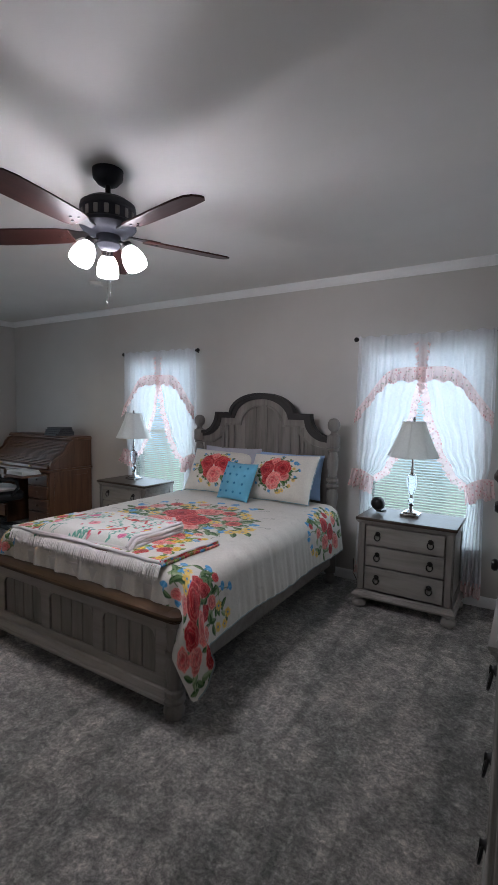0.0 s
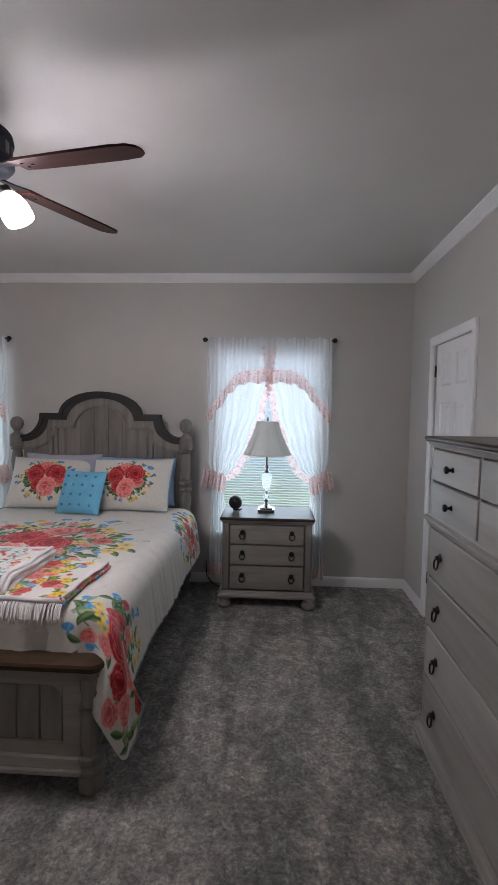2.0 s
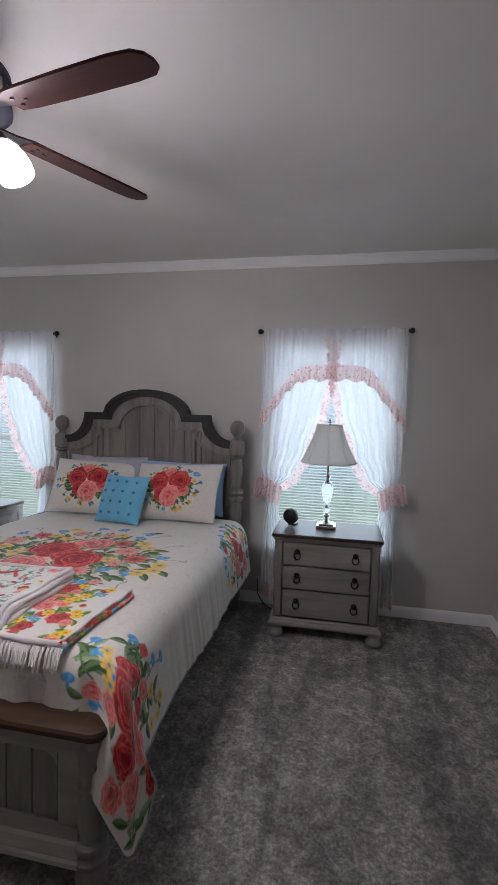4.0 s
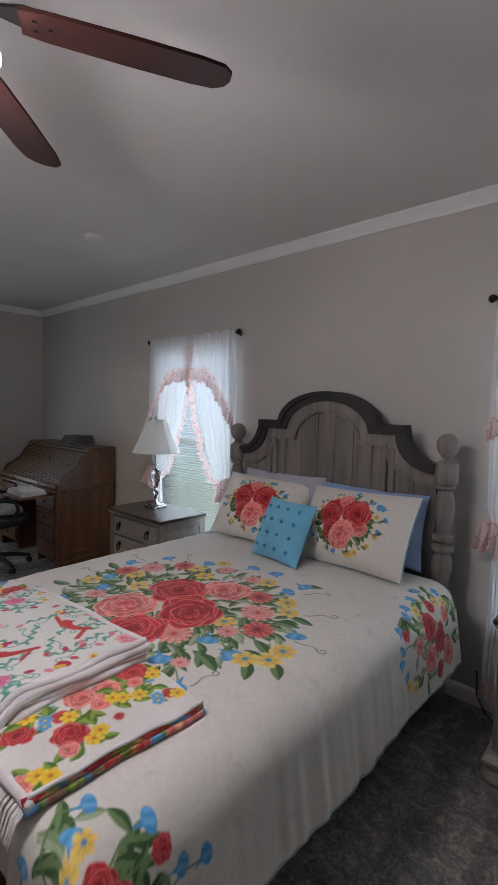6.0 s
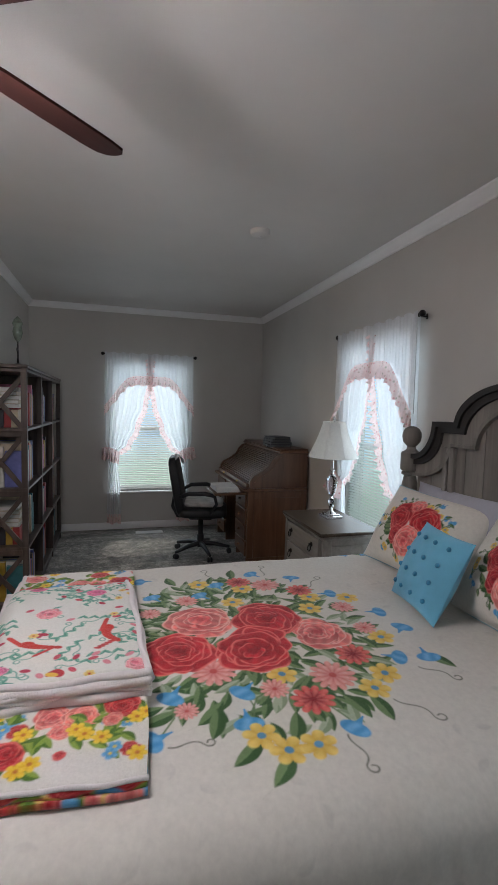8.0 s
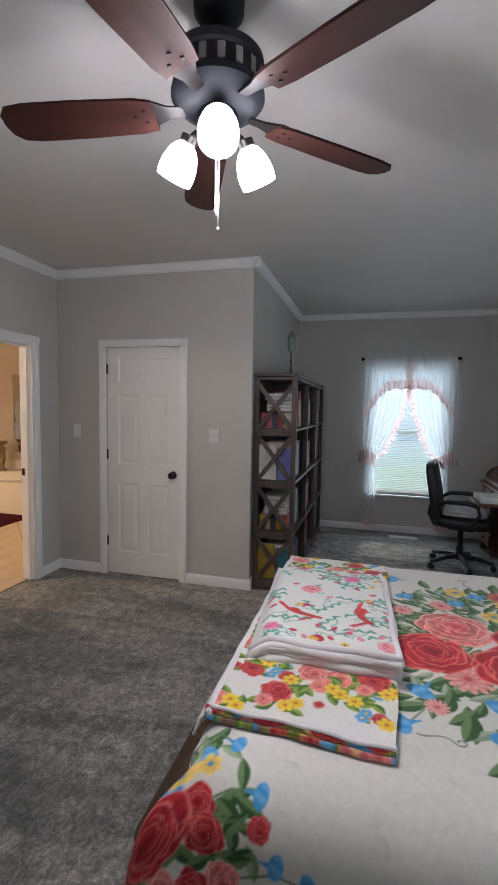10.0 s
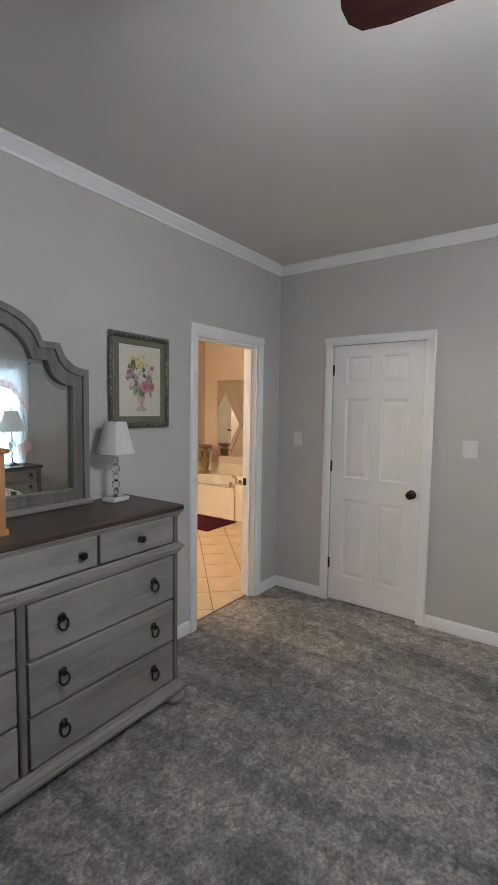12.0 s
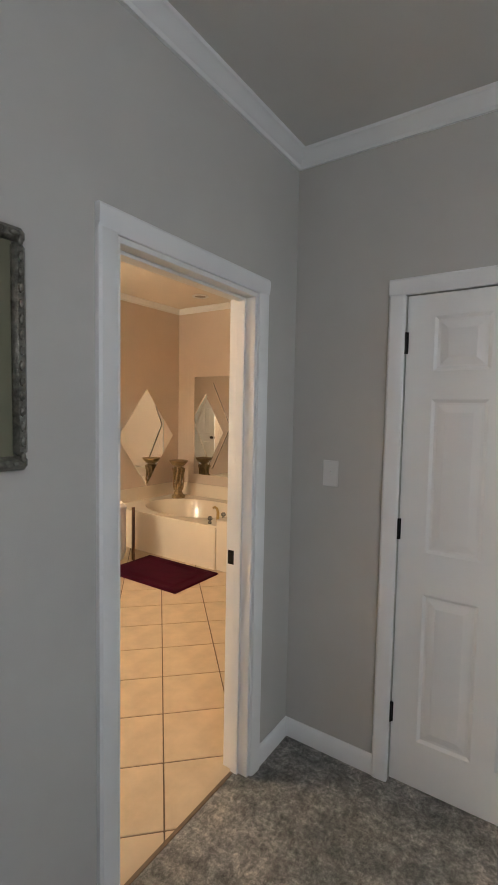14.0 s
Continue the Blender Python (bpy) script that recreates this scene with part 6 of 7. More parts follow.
# ---- throws at the foot of the bed ----
TH = thing("throw_blanket", (0, 0, 0), "folded cream throw printed with bright flowers, fringed at its edge", "blanket")
tp = Print(1.5, 0.62, (0.76, 0.74, 0.7), 0.0025, -3.0, 1.56)
rg = np.random.RandomState(23)
GOLD = ((0.8, 0.5, 0.02), (0.9, 0.68, 0.08), (0.6, 0.2, 0.03))
for i in range(4):
    for ox, oy in ((-0.3 * i, 0.0), (-0.3 * i - 0.12, 0.26), (-0.3 * i - 0.12, -0.26)):
        for x, y, sx, n in ((-1.67, 1.86, 0.035, 13), (-1.66, 1.79, 0.03, 9), (-1.8, 1.94, 0.045, 12), (-1.69, 2.03, 0.03, 8), (-1.78, 1.73, 0.03, 8), (-1.62, 1.71, 0.025, 6), (-1.78, 2.07, 0.025, 5)):
            for k in range(n):
                tp.leaf(x + ox + rg.randn() * sx, y + oy + rg.randn() * sx, rg.rand() * 6.28, 0.055, 0.028, *LIME)
        for x, y, r, c in ((-1.685, 1.81, 0.048, RED), (-1.8, 1.9, 0.048, PINK), (-1.785, 1.972, 0.045, PINK), (-1.78, 1.72, 0.04, RED), (-1.64, 1.785, 0.026, PINK), (-1.645, 2.085, 0.026, RED), (-1.66, 1.93, 0.016, RED), (-1.62, 1.665, 0.03, PINK)):
            tp.rose(x + ox, y + oy, r, *c)
        for x, y in ((-1.635, 1.845), (-1.65, 1.87), (-1.7, 2.02), (-1.83, 1.75), (-1.62, 1.7), (-1.6, 1.72), (-1.63, 2.1), (-1.84, 2.04)):
            tp.daisy(x + ox, y + oy, 0.025, 6, *GOLD)
        for x, y in ((-1.66, 2.05), (-1.64, 2.04), (-1.79, 1.8), (-1.76, 2.03), (-1.74, 2.08), (-1.81, 1.82)):
            tp.daisy(x + ox, y + oy, 0.019, 5, *SKY, (0.8, 0.6, 0.1))
nu, nv = 420, 160
u = np.linspace(0, 1, nu + 1)[None, :] * np.ones((nv + 1, 1))
v = np.linspace(0, 1, nv + 1)[:, None] * np.ones((1, nu + 1))


def bed_z(x, y):
    """Top of the comforter, its round edges included."""
    return ZT + 0.006 + 0.012 * np.sin((x - XT0) / UT * math.pi)


X = -2.86 + u * 1.30 + 0.004 * np.sin(v * 9) - 0.03 * (v - 0.5)
Yb = 2.125 - v * 0.47 + 0.008 * np.sin(u * 17)
fallf = np.clip((1.665 - Yb) / 0.05, 0, 1)
lft = np.clip((-2.93 - X) / 0.04, 0, 1)
lay = 0.02
Z = bed_z(X, Yb) + lay + 0.003 * waves(u * 2, v, 5, 6, 1, 4) - fallf * 0.015 - lft * 0.02
rollr = np.clip((u - 0.975) / 0.025, 0, 1)
Z = Z - (1 - np.sqrt(np.clip(1 - rollr ** 2, 0, 1))) * lay * 0.9
cloth_grid("upper_layer", np.stack([X, Yb, Z], -1), np.stack([X, Yb], -1), nu, nv, tp, PRINTFLEECE, TH)
Z2 = bed_z(X, Yb) + 0.002 + 0.002 * waves(u * 2, v, 6, 6, 1, 4)
lowp = Print(1.5, 0.62, (0.24, 0.13, 0.09), 0.005, -3.0, 1.56)
for i in range(60):
    bouquet(lowp, -1.7 + rg.rand() * 0.3, 1.6 + rg.rand() * 0.55, 0.03, 0.03, 2, rg, LIME, 0.9)
low = cloth_grid("under_layer", np.stack([X + 0.012 * (u > 0.5) + 0.0, Yb, Z2 + 0.0 + 0.008 * (u > 0.98)], -1), np.stack([X, Yb], -1), nu, nv, lowp, PRINTFLEECE, TH)
s2 = low.modifiers.new("thickness", "SOLIDIFY")
s2.thickness, s2.offset = 0.014, 1
ns, ny = 14, 90
sv = np.linspace(0, 1, ns + 1)[None, :] * np.ones((ny + 1, 1))
yv = np.linspace(0, 1, ny + 1)[:, None] * np.ones((1, ns + 1))
EX = -2.97 + 1.41 + 0.004 * np.sin(yv * 9) - 0.03 * (yv - 0.5)
EY = 2.125 - yv * 0.47 + 0.008 * math.sin(17)
RZ = 0.0115
cloth_grid("folded_edge", np.stack([EX - 0.006 + (RZ * 0.9 + 0.003 * np.sin(yv * 21)) * np.sin(math.pi * sv), EY, ZT + 0.012 + RZ * (1 + np.cos(math.pi * sv))], -1), np.stack([EX - 0.1 + 0.09 * sv, EY], -1), ns, ny, lowp, PRINTFLEECE, TH, "dark red and green folded edge")
part("rim", M().tube([(-2.97 + 1.41 + 0.004 * math.sin(b * 9) - 0.03 * (b - 0.5) - 0.002, 2.125 - b * 0.47, ZT + 0.0345 + 0.002 * math.sin(b * 23)) for b in np.linspace(0.01, 0.99, 40)], 0.0055, 8), WHITEFLEECE, TH, "white fleece rim", 180)
part("rim", M().tube([(x, 1.656 + 0.003 * math.sin(x * 31), ZT + 0.019 + 0.012 * math.sin((x - XT0) / UT * math.pi)) for x in np.linspace(-2.86, -1.56, 60)], 0.011, 8), WHITEFLEECE, TH, "", 180)
fr = M()
rr = random.Random(3)
for i in range(170):
    x = -2.85 + i * 1.285 / 169
    y, z = 1.662, ZT + 0.024
    l = 0.076 + rr.uniform(-0.012, 0.012)
    dx = rr.uniform(-0.012, 0.012)
    fr.tube([(x, y, z), (x + dx * 0.3, y - 0.028, z - 0.022), (x + dx * 0.7, y - 0.042, z - 0.06), (x + dx, y - 0.046, z - l)], [0.003, 0.0038, 0.0034, 0.0036], 5)
part("fringe", fr, FRINGE, TH, "knotted cream fringe", 180)

FB = thing("folded_blanket", (0, 0, 0), "folded white sherpa blanket with red and green floral print", "blanket")
bp = Print(1.05, 0.6, (0.74, 0.74, 0.69), 0.002, -2.85, 1.62)
rg = np.random.RandomState(41)
GR2 = ((0.09, 0.32, 0.24), (0.2, 0.45, 0.34))
for i in range(62):
    x, y, a = -2.8 + rg.rand() * 0.95, 1.68 + rg.rand() * 0.5, rg.rand() * 6.28
    bp.curl(x, y, a, 0.13, (0.2, 0.42, 0.34))
    for k in range(6):
        bp.leaf(x + 0.018 * k * math.cos(a), y + 0.018 * k * math.sin(a), a + (0.9 if k % 2 else -0.9), 0.034, 0.013, *GR2)
for i in range(60):
    c = ((0.5, 0.03, 0.07), (0.6, 0.08, 0.12), (0.72, 0.25, 0.3))[i % 3]
    bp.blob(-2.8 + rg.rand() * 0.97, 1.67 + rg.rand() * 0.5, 0.015, 0.009, rg.rand() * 6.28, c)
for i in range(10):
    bp.daisy(-2.8 + rg.rand() * 0.97, 1.67 + rg.rand() * 0.5, 0.016, 6, (0.75, 0.5, 0.1), (0.85, 0.7, 0.3), (0.5, 0.06, 0.05))
for x, y, r, k in ((-2.28, 1.83, 0.042, 0), (-2.45, 1.98, 0.04, 1), (-1.9, 2.11, 0.034, 0), (-2.65, 2.03, 0.04, 2), (-2.6, 1.98, 0.036, 2), (-2.56, 1.76, 0.036, 1), (-2.7, 1.86, 0.034, 0), (-1.94, 1.74, 0.032, 1)):
    bp.rose(x, y, r, *(((0.6, 0.12, 0.17), (0.8, 0.3, 0.34), (0.9, 0.6, 0.58)), ((0.55, 0.06, 0.2), (0.72, 0.16, 0.32), (0.85, 0.42, 0.5)), RED)[k])
bp.blob(-1.9, 1.9, 0.022, 0.016, 0.6, (0.5, 0.03, 0.04))
bp.blob(-1.895, 1.885, 0.018, 0.01, 1.2, (0.8, 0.5, 0.06))
for x, y, a in ((-2.08, 1.775, 1.2), (-2.14, 2.01, 0.3)):
    for k in range(9):                       # plain swooping shapes in red
        bp.blob(x + 0.012 * k * math.cos(a), y + 0.012 * k * math.sin(a) + 0.0012 * (k - 4) ** 2, 0.022 - 0.001 * k, 0.017 - 0.001 * k, a, (0.55, 0.04, 0.03))
    for k in range(5):
        bp.blob(x - 0.014 * k * math.cos(a - 0.5), y - 0.014 * k * math.sin(a - 0.5), 0.015, 0.008, a - 0.5, (0.58, 0.05, 0.04))
        bp.blob(x + 0.1 * math.cos(a) + 0.008 * k, y + 0.1 * math.sin(a) - 0.01 * k, 0.012, 0.006, a + 1, (0.55, 0.04, 0.04))
nu, nv = 300, 180
u = np.linspace(0, 1, nu + 1)[None, :] * np.ones((nv + 1, 1))
v = np.linspace(0, 1, nv + 1)[:, None] * np.ones((1, nu + 1))
X = -2.62 + u * 0.77 + 0.01 * np.sin(v * 7)
Y = 1.69 - 0.06 * (1 - u) + v * (0.455 + 0.03 * (1 - u))
ex = np.minimum(np.minimum(u * 0.77, (1 - u) * 0.77), np.minimum(v, 1 - v) * 0.455)
rim = np.clip(ex / 0.035, 0, 1)
BZ0 = ZT + 0.031
Z = BZ0 + 0.062 - 0.024 * (1 - np.sqrt(np.clip(1 - (1 - rim) ** 2, 0, 1))) + 0.004 * waves(u * 2, v, 9, 6, 0.8, 3)
droop = 0.055 * np.clip((1.755 - 0.06 * (1 - u) - Y) / 0.07, 0, 1) ** 2 + 0.045 * np.clip((-2.4 - X) / 0.29, 0, 1) ** 1.5
Z = Z - droop
cloth_grid("printed_top", np.stack([X, Y, Z], -1), np.stack([X, Y], -1), nu, nv, bp, PRINTFLEECE, FB)
for k in range(4):
    zz = BZ0 + 0.004 + 0.0135 * k
    rr2 = random.Random(k)
    m = M()

    def layer(a, b, zz=zz, k=k):
        x = -2.625 + a * 0.785 + 0.006 * math.sin(b * 11 + k * 2)
        y = 1.686 - 0.06 * (1 - a) + b * (0.463 + 0.03 * (1 - a))
        dz = 0.055 * min(1, max(0, (1.755 - 0.06 * (1 - a) - y) / 0.07)) ** 2 + 0.045 * min(1, max(0, (-2.4 - x) / 0.29)) ** 1.5
        return (x, y, max(ZT + 0.03 + 0.004 * k, zz + 0.002 * math.sin(a * 13 + b * 9 + k) - dz))
    m.grid(layer, 40, 24)
    ob = part("fold", m, WHITEFLEECE, FB, "white sherpa fold", 180)
    so = ob.modifiers.new("thickness", "SOLIDIFY")
    so.thickness = 0.0115
edge = M()
for k, (ins, rad) in enumerate(((0.0, 0.0135), (0.015, 0.011), (0.002, 0.013), (0.012, 0.011))):
    edge.tube([(-1.842 - ins + 0.006 * math.sin(y * 26 + k), y, BZ0 + 0.01 + 0.0155 * k + 0.003 * math.sin(y * 17 + k) - 0.05 * min(1, max(0, (1.775 - y) / 0.09)) ** 2) for y in np.linspace(1.69, 2.145, 36)], rad, 10)
    edge.tube([(x, 2.143 - 0.037 * (-1.85 - x) / 0.77 - ins * 0.5 + 0.004 * math.sin(x * 21 + k), BZ0 + 0.01 + 0.0155 * k - 0.042 * min(1, max(0, (-2.4 - x) / 0.29)) ** 1.5) for x in np.linspace(-2.61, -1.85, 40)], rad * 0.9, 10)
part("rolled_edge", edge, WHITEFLEECE, FB, "thick white sherpa edge", 180)

# ---- ceiling fan ----
MAHOG.node_tree.nodes["Principled BSDF"].inputs["Specular IOR Level"].default_value = 0.12
VENTM = simple("pale_bronze_vent", (0.2, 0.19, 0.18), 0.35, 0.6)
fan = thing("ceiling_fan", (-1.843, 1.567, ZC + 0.012), "dark bronze ceiling fan with mahogany blades and three lit glass shades", "ceiling fan")
part("canopy", M().lathe([(0.07, 0), (0.075, -0.012), (0.072, -0.05), (0.05, -0.075), (0.02, -0.085), (0, -0.085)], 32), FANM, fan)
part("downrod", M().lathe([(0.013, -0.08), (0.013, -0.15)], 16), IRON, fan)
part("motor_housing", M().lathe([(0.02, -0.14), (0.05, -0.148), (0.1, -0.158), (0.132, -0.18), (0.136, -0.2), (0.136, -0.205), (0.128, -0.212), (0.128, -0.262), (0.136, -0.27), (0.137, -0.285), (0.12, -0.305), (0.09, -0.318), (0.06, -0.325), (0, -0.325)], 40), FANM, fan)
for i in range(16):
    a = i / 16 * 6.283
    part("vent_slot", M().box(-0.011, -0.003, -0.022, 0.011, 0.003, 0.022, 0.003, pose(0.1285 * math.cos(a), 0.1285 * math.sin(a), -0.237, 0, 0, math.degrees(a) + 90)), VENTM, fan)
part("switch_housing", M().lathe([(0.055, -0.32), (0.06, -0.33), (0.06, -0.37), (0.045, -0.385), (0.02, -0.39), (0, -0.39)], 28), FANM, fan)
BL = M()
for k in range(0, 1):
    o = [(0.19, -0.05), (0.24, -0.06), (0.42, -0.067), (0.58, -0.068), (0.64, -0.06), (0.664, -0.035), (0.67, 0.0), (0.664, 0.035), (0.64, 0.06), (0.58, 0.068), (0.42, 0.067), (0.24, 0.06), (0.19, 0.05)]
    BL.prism(o, -0.004, 0.004, "z")
bdata = mesh_of("blade", BL, MAHOG, 30)
IR = M()
IR.prism([(0.1, -0.018), (0.15, -0.022), (0.2, -0.045), (0.26, -0.04), (0.27, 0), (0.26, 0.04), (0.2, 0.045), (0.15, 0.022), (0.1, 0.018)], 0.004, 0.01, "z")
for x, y in ((0.22, -0.02), (0.22, 0.02), (0.25, 0)):
    IR.lathe([(0.006, -0.008), (0.006, -0.004), (0, -0.004)], 8, (x, y, 0))
idata = mesh_of("blade_iron", IR, IRON, 30)
for i in range(5):
    a = 62 + 72 * i
    b = new("blade", bdata)
    b.parent = fan
    b.matrix_basis = pose(0, 0, -0.318, 0, 0, a) @ pose(0, 0, 0, 12, 0, 0)
    q = new("blade_iron", idata)
    q.parent = b
for i in range(3):
    a = 20 + 120 * i
    m = pose(0, 0, -0.36, 0, 0, a)
    arm = part("light_arm", M().tube([(0.03, 0, 0.0), (0.06, 0, 0.004), (0.085, 0, -0.006), (0.097, 0, -0.022)], 0.009, 10, m).lathe([(0.026, 0.0), (0.026, -0.02), (0.016, -0.026)], 18, m=m @ pose(0.095, 0, -0.008, 0, -28, 0)), IRON, fan)
    part("glass_shade", M().lathe([(0.02, -0.012), (0.034, -0.02), (0.049, -0.045), (0.058, -0.08), (0.06, -0.11), (0.057, -0.135), (0.054, -0.135), (0.057, -0.11), (0.055, -0.08), (0.045, -0.045), (0.03, -0.022)], 28, m=m @ pose(0.1, 0, -0.018, 0, -28, 0) @ Matrix.Diagonal((0.93, 0.93, 0.87, 1))), BULB, arm, "glowing frosted glass bell", 60)
for i in range(3):
    a = radians(20 + 120 * i)
    bl = bpy.data.lights.new("fan_bulb", "POINT")
    bl.energy, bl.color, bl.shadow_soft_size = BULB_WATTS, (1.0, 0.95, 0.97), 0.03
    new("fan_bulb", bl).location = (-1.843 + 0.152 * math.cos(a), 1.567 + 0.152 * math.sin(a), ZC - 0.348 - 0.135)
for dx, l in ((-0.012, 0.265), (0.012, 0.22)):
    ch = M().tube([(dx, 0, -0.385), (dx, 0, -0.385 - l)], 0.0015, 6)
    z = -0.39
    while z > -0.385 - l:
        ch.lathe([(0, -0.0025), (0.0028, 0), (0, 0.0025)], 6, (dx, 0, z))
        z -= 0.0075
    ch.lathe([(0.003, -0.385 - l + 0.006), (0.005, -0.385 - l), (0.003, -0.385 - l - 0.012), (0, -0.385 - l - 0.014)], 8, (dx, 0, 0))
    part("pull_chain", ch, CHROME, fan)

DARKPAGE = simple("grey_page_edges", (0.12, 0.12, 0.12), 0.8)
# ---- bookcase ----
bc = thing("bookcase", (-4.15, 1.105, 0), "dark espresso bookcase with X-braced ends, full of books", "bookcase")
SD, SH, SW = 0.345, 1.79, 2.0            # depth (y), height, length towards -x
levels = [0.09, 0.5, 0.925, 1.35, 1.765]
for x in (-0.0, -0.66, -1.32, -SW + 0.03):
    for y in (0.0, SD - 0.04):
        part("upright", M().box(x - 0.03, y, 0, x, y + 0.04, SH - 0.02, 0.003), ESPRESSO, bc)
for z in levels:
    part("shelf", M().box(-SW, 0.0, z - 0.022, 0.002, SD, z, 0.003), ESPRESSO, bc)
    if z < 1.7:
        part("rail", M().box(-0.031, 0.04, z - 0.06, -0.002, SD - 0.04, z - 0.022, 0.002), ESPRESSO, bc)
part("top", M().box(-SW - 0.01, -0.006, SH - 0.02, 0.012, SD + 0.008, SH + 0.005, 0.004), ESPRESSO, bc)
part("plinth", M().box(-SW + 0.01, 0.01, 0.0, -0.01, SD - 0.012, 0.07, 0.003), ESPRESSO, bc)
part("back_panel", M().box(-SW + 0.01, 0.0, 0.07, -0.02, 0.008, SH - 0.03, 0.001), ESPRESSO, bc)
for z0, z1 in zip(levels[:-1], levels[1:]):
    for s in (0, 1):
        a, b = ((0.035, z0 + 0.004), (SD - 0.035, z1 - 0.062))
        if s:
            a, b = (a[0], b[1]), (b[0], a[1])
        d = Vector((b[0] - a[0], b[1] - a[1])).normalized()
        n = Vector((-d.y, d.x)) * 0.016
        part("cross_brace", M().prism([(a[0] + n.x, a[1] + n.y), (b[0] + n.x, b[1] + n.y), (b[0] - n.x, b[1] - n.y), (a[0] - n.x, a[1] - n.y)], -0.022 + 0.006 * s, -0.006 + 0.006 * s, "x"), ESPRESSO, bc)
for x in (-0.675, -1.335):
    part("divider", M().box(x - 0.009, 0.01, 0.09, x + 0.009, SD - 0.03, SH - 0.03, 0.002), ESPRESSO, bc)
BOOKC = [((0.62, 0.6, 0.55), "white"), ((0.35, 0.04, 0.04), "red"), ((0.42, 0.27, 0.035), "yellow"), ((0.14, 0.16, 0.4), "violet-blue"), ((0.05, 0.2, 0.22), "teal"), ((0.5, 0.42, 0.3), "tan"), ((0.03, 0.03, 0.04), "black"), ((0.45, 0.12, 0.2), "magenta")]
BOOKM = [simple(nm.replace("-", "_") + "_book_cover", c, 0.5, 0, 0.25, 14, 0.05) for c, nm in BOOKC]


def book(x, y, z, th, dp, ht, k, flat=False, rz=0.0):
    """Covers round a paper block; spine towards +y, or lying flat."""
    m, w = M(), M()
    m.box(0, 0, 0, 0.003, dp, ht, 0.001).box(th - 0.003, 0, 0, th, dp, ht, 0.001).box(0.003, dp - 0.003, 0, th - 0.003, dp, ht, 0.001)
    w.box(0.003, 0.004, 0.004, th - 0.003, dp - 0.003, ht - 0.004, 0.001)
    t = thing("book", (0, 0, 0), ("%s book lying flat on the bookcase shelf" if flat else "%s book standing on the bookcase shelf") % BOOKC[k][1], "book", "books in the bookcase")
    part("cover", m, BOOKM[k], t, smooth=0)
    part("page_block", w, PAPER, t, smooth=0)
    t.matrix_basis = pose(x, y, z, 0, 0, rz) @ (pose(0, 0, th, 0, 90, 0) if flat else pose(0, 0, 0))
    return t


rb = random.Random(12)
BX, BY = -4.15, 1.105
for li, z in enumerate(levels[:-1]):
    for bay in range(3):
        x = BX - (0.045 if bay == 0 else 0.012) - 0.66 * bay
        end = BX - 0.66 * (bay + 1) + 0.03
        if bay == 0:
            # things seen through the crossed end: a flat stack, large volumes face out
            if li in (1, 3):
                for q in range(5):
                    book(x - 0.27 - rb.uniform(0, 0.02), BY + 0.06 + rb.uniform(0, 0.02), z + 0.03 * q + (0.14 if li == 3 else 0.13), 0.028, 0.2, 0.24, 5 if q % 2 else 0, True)
                for q in range(5):
                    book(x - 0.3, BY + 0.04 + 0.047 * q, z + 0.001, 0.27, 0.045, 0.127, ((1, 7, 6, 1, 5) if li == 3 else (2, 5, 6, 2, 1))[q])
                x -= 0.32
            else:
                book(x - 0.03, BY + 0.02, z + 0.001, 0.028, 0.16, 0.29, 0 if li == 2 else 2)
                book(x - 0.034, BY + 0.19, z + 0.001, 0.03, 0.12, 0.26, 3 if li == 2 else 4)
                x -= 0.045
        while x - 0.045 > end + rb.uniform(0.0, 0.12):
            th, ht, dp = rb.uniform(0.016, 0.042), rb.uniform(0.2, 0.32), rb.uniform(0.17, 0.25)
            book(x - th, BY + 0.3 - dp, z + 0.001, th, dp, ht, rb.randrange(len(BOOKM)))
            x -= th + 0.002
# a tall ornament on the bookcase
orn = thing("ornament", (-4.24, 1.38, SH + 0.005), "slim green and bronze flower-shaped ornament on the bookcase", "ornament")
part("stand", M().lathe([(0.03, 0), (0.03, 0.006), (0.008, 0.014), (0.005, 0.05), (0.005, 0.2)], 16), IRON, orn)
part("figure", M().lathe([(0.005, 0.16), (0.024, 0.19), (0.034, 0.23), (0.026, 0.27), (0.036, 0.29), (0.022, 0.32), (0.008, 0.335), (0, 0.345)], 14), simple("verdigris", (0.16, 0.2, 0.16), 0.5, 0.4, 0.4, 40, 0.4, 80), orn)
part("leaf", M().prism([(-0.02, 0.1), (0.0, 0.085), (0.032, 0.1), (0.028, 0.118), (0.0, 0.112)], -0.004, 0.004), IRON, orn)

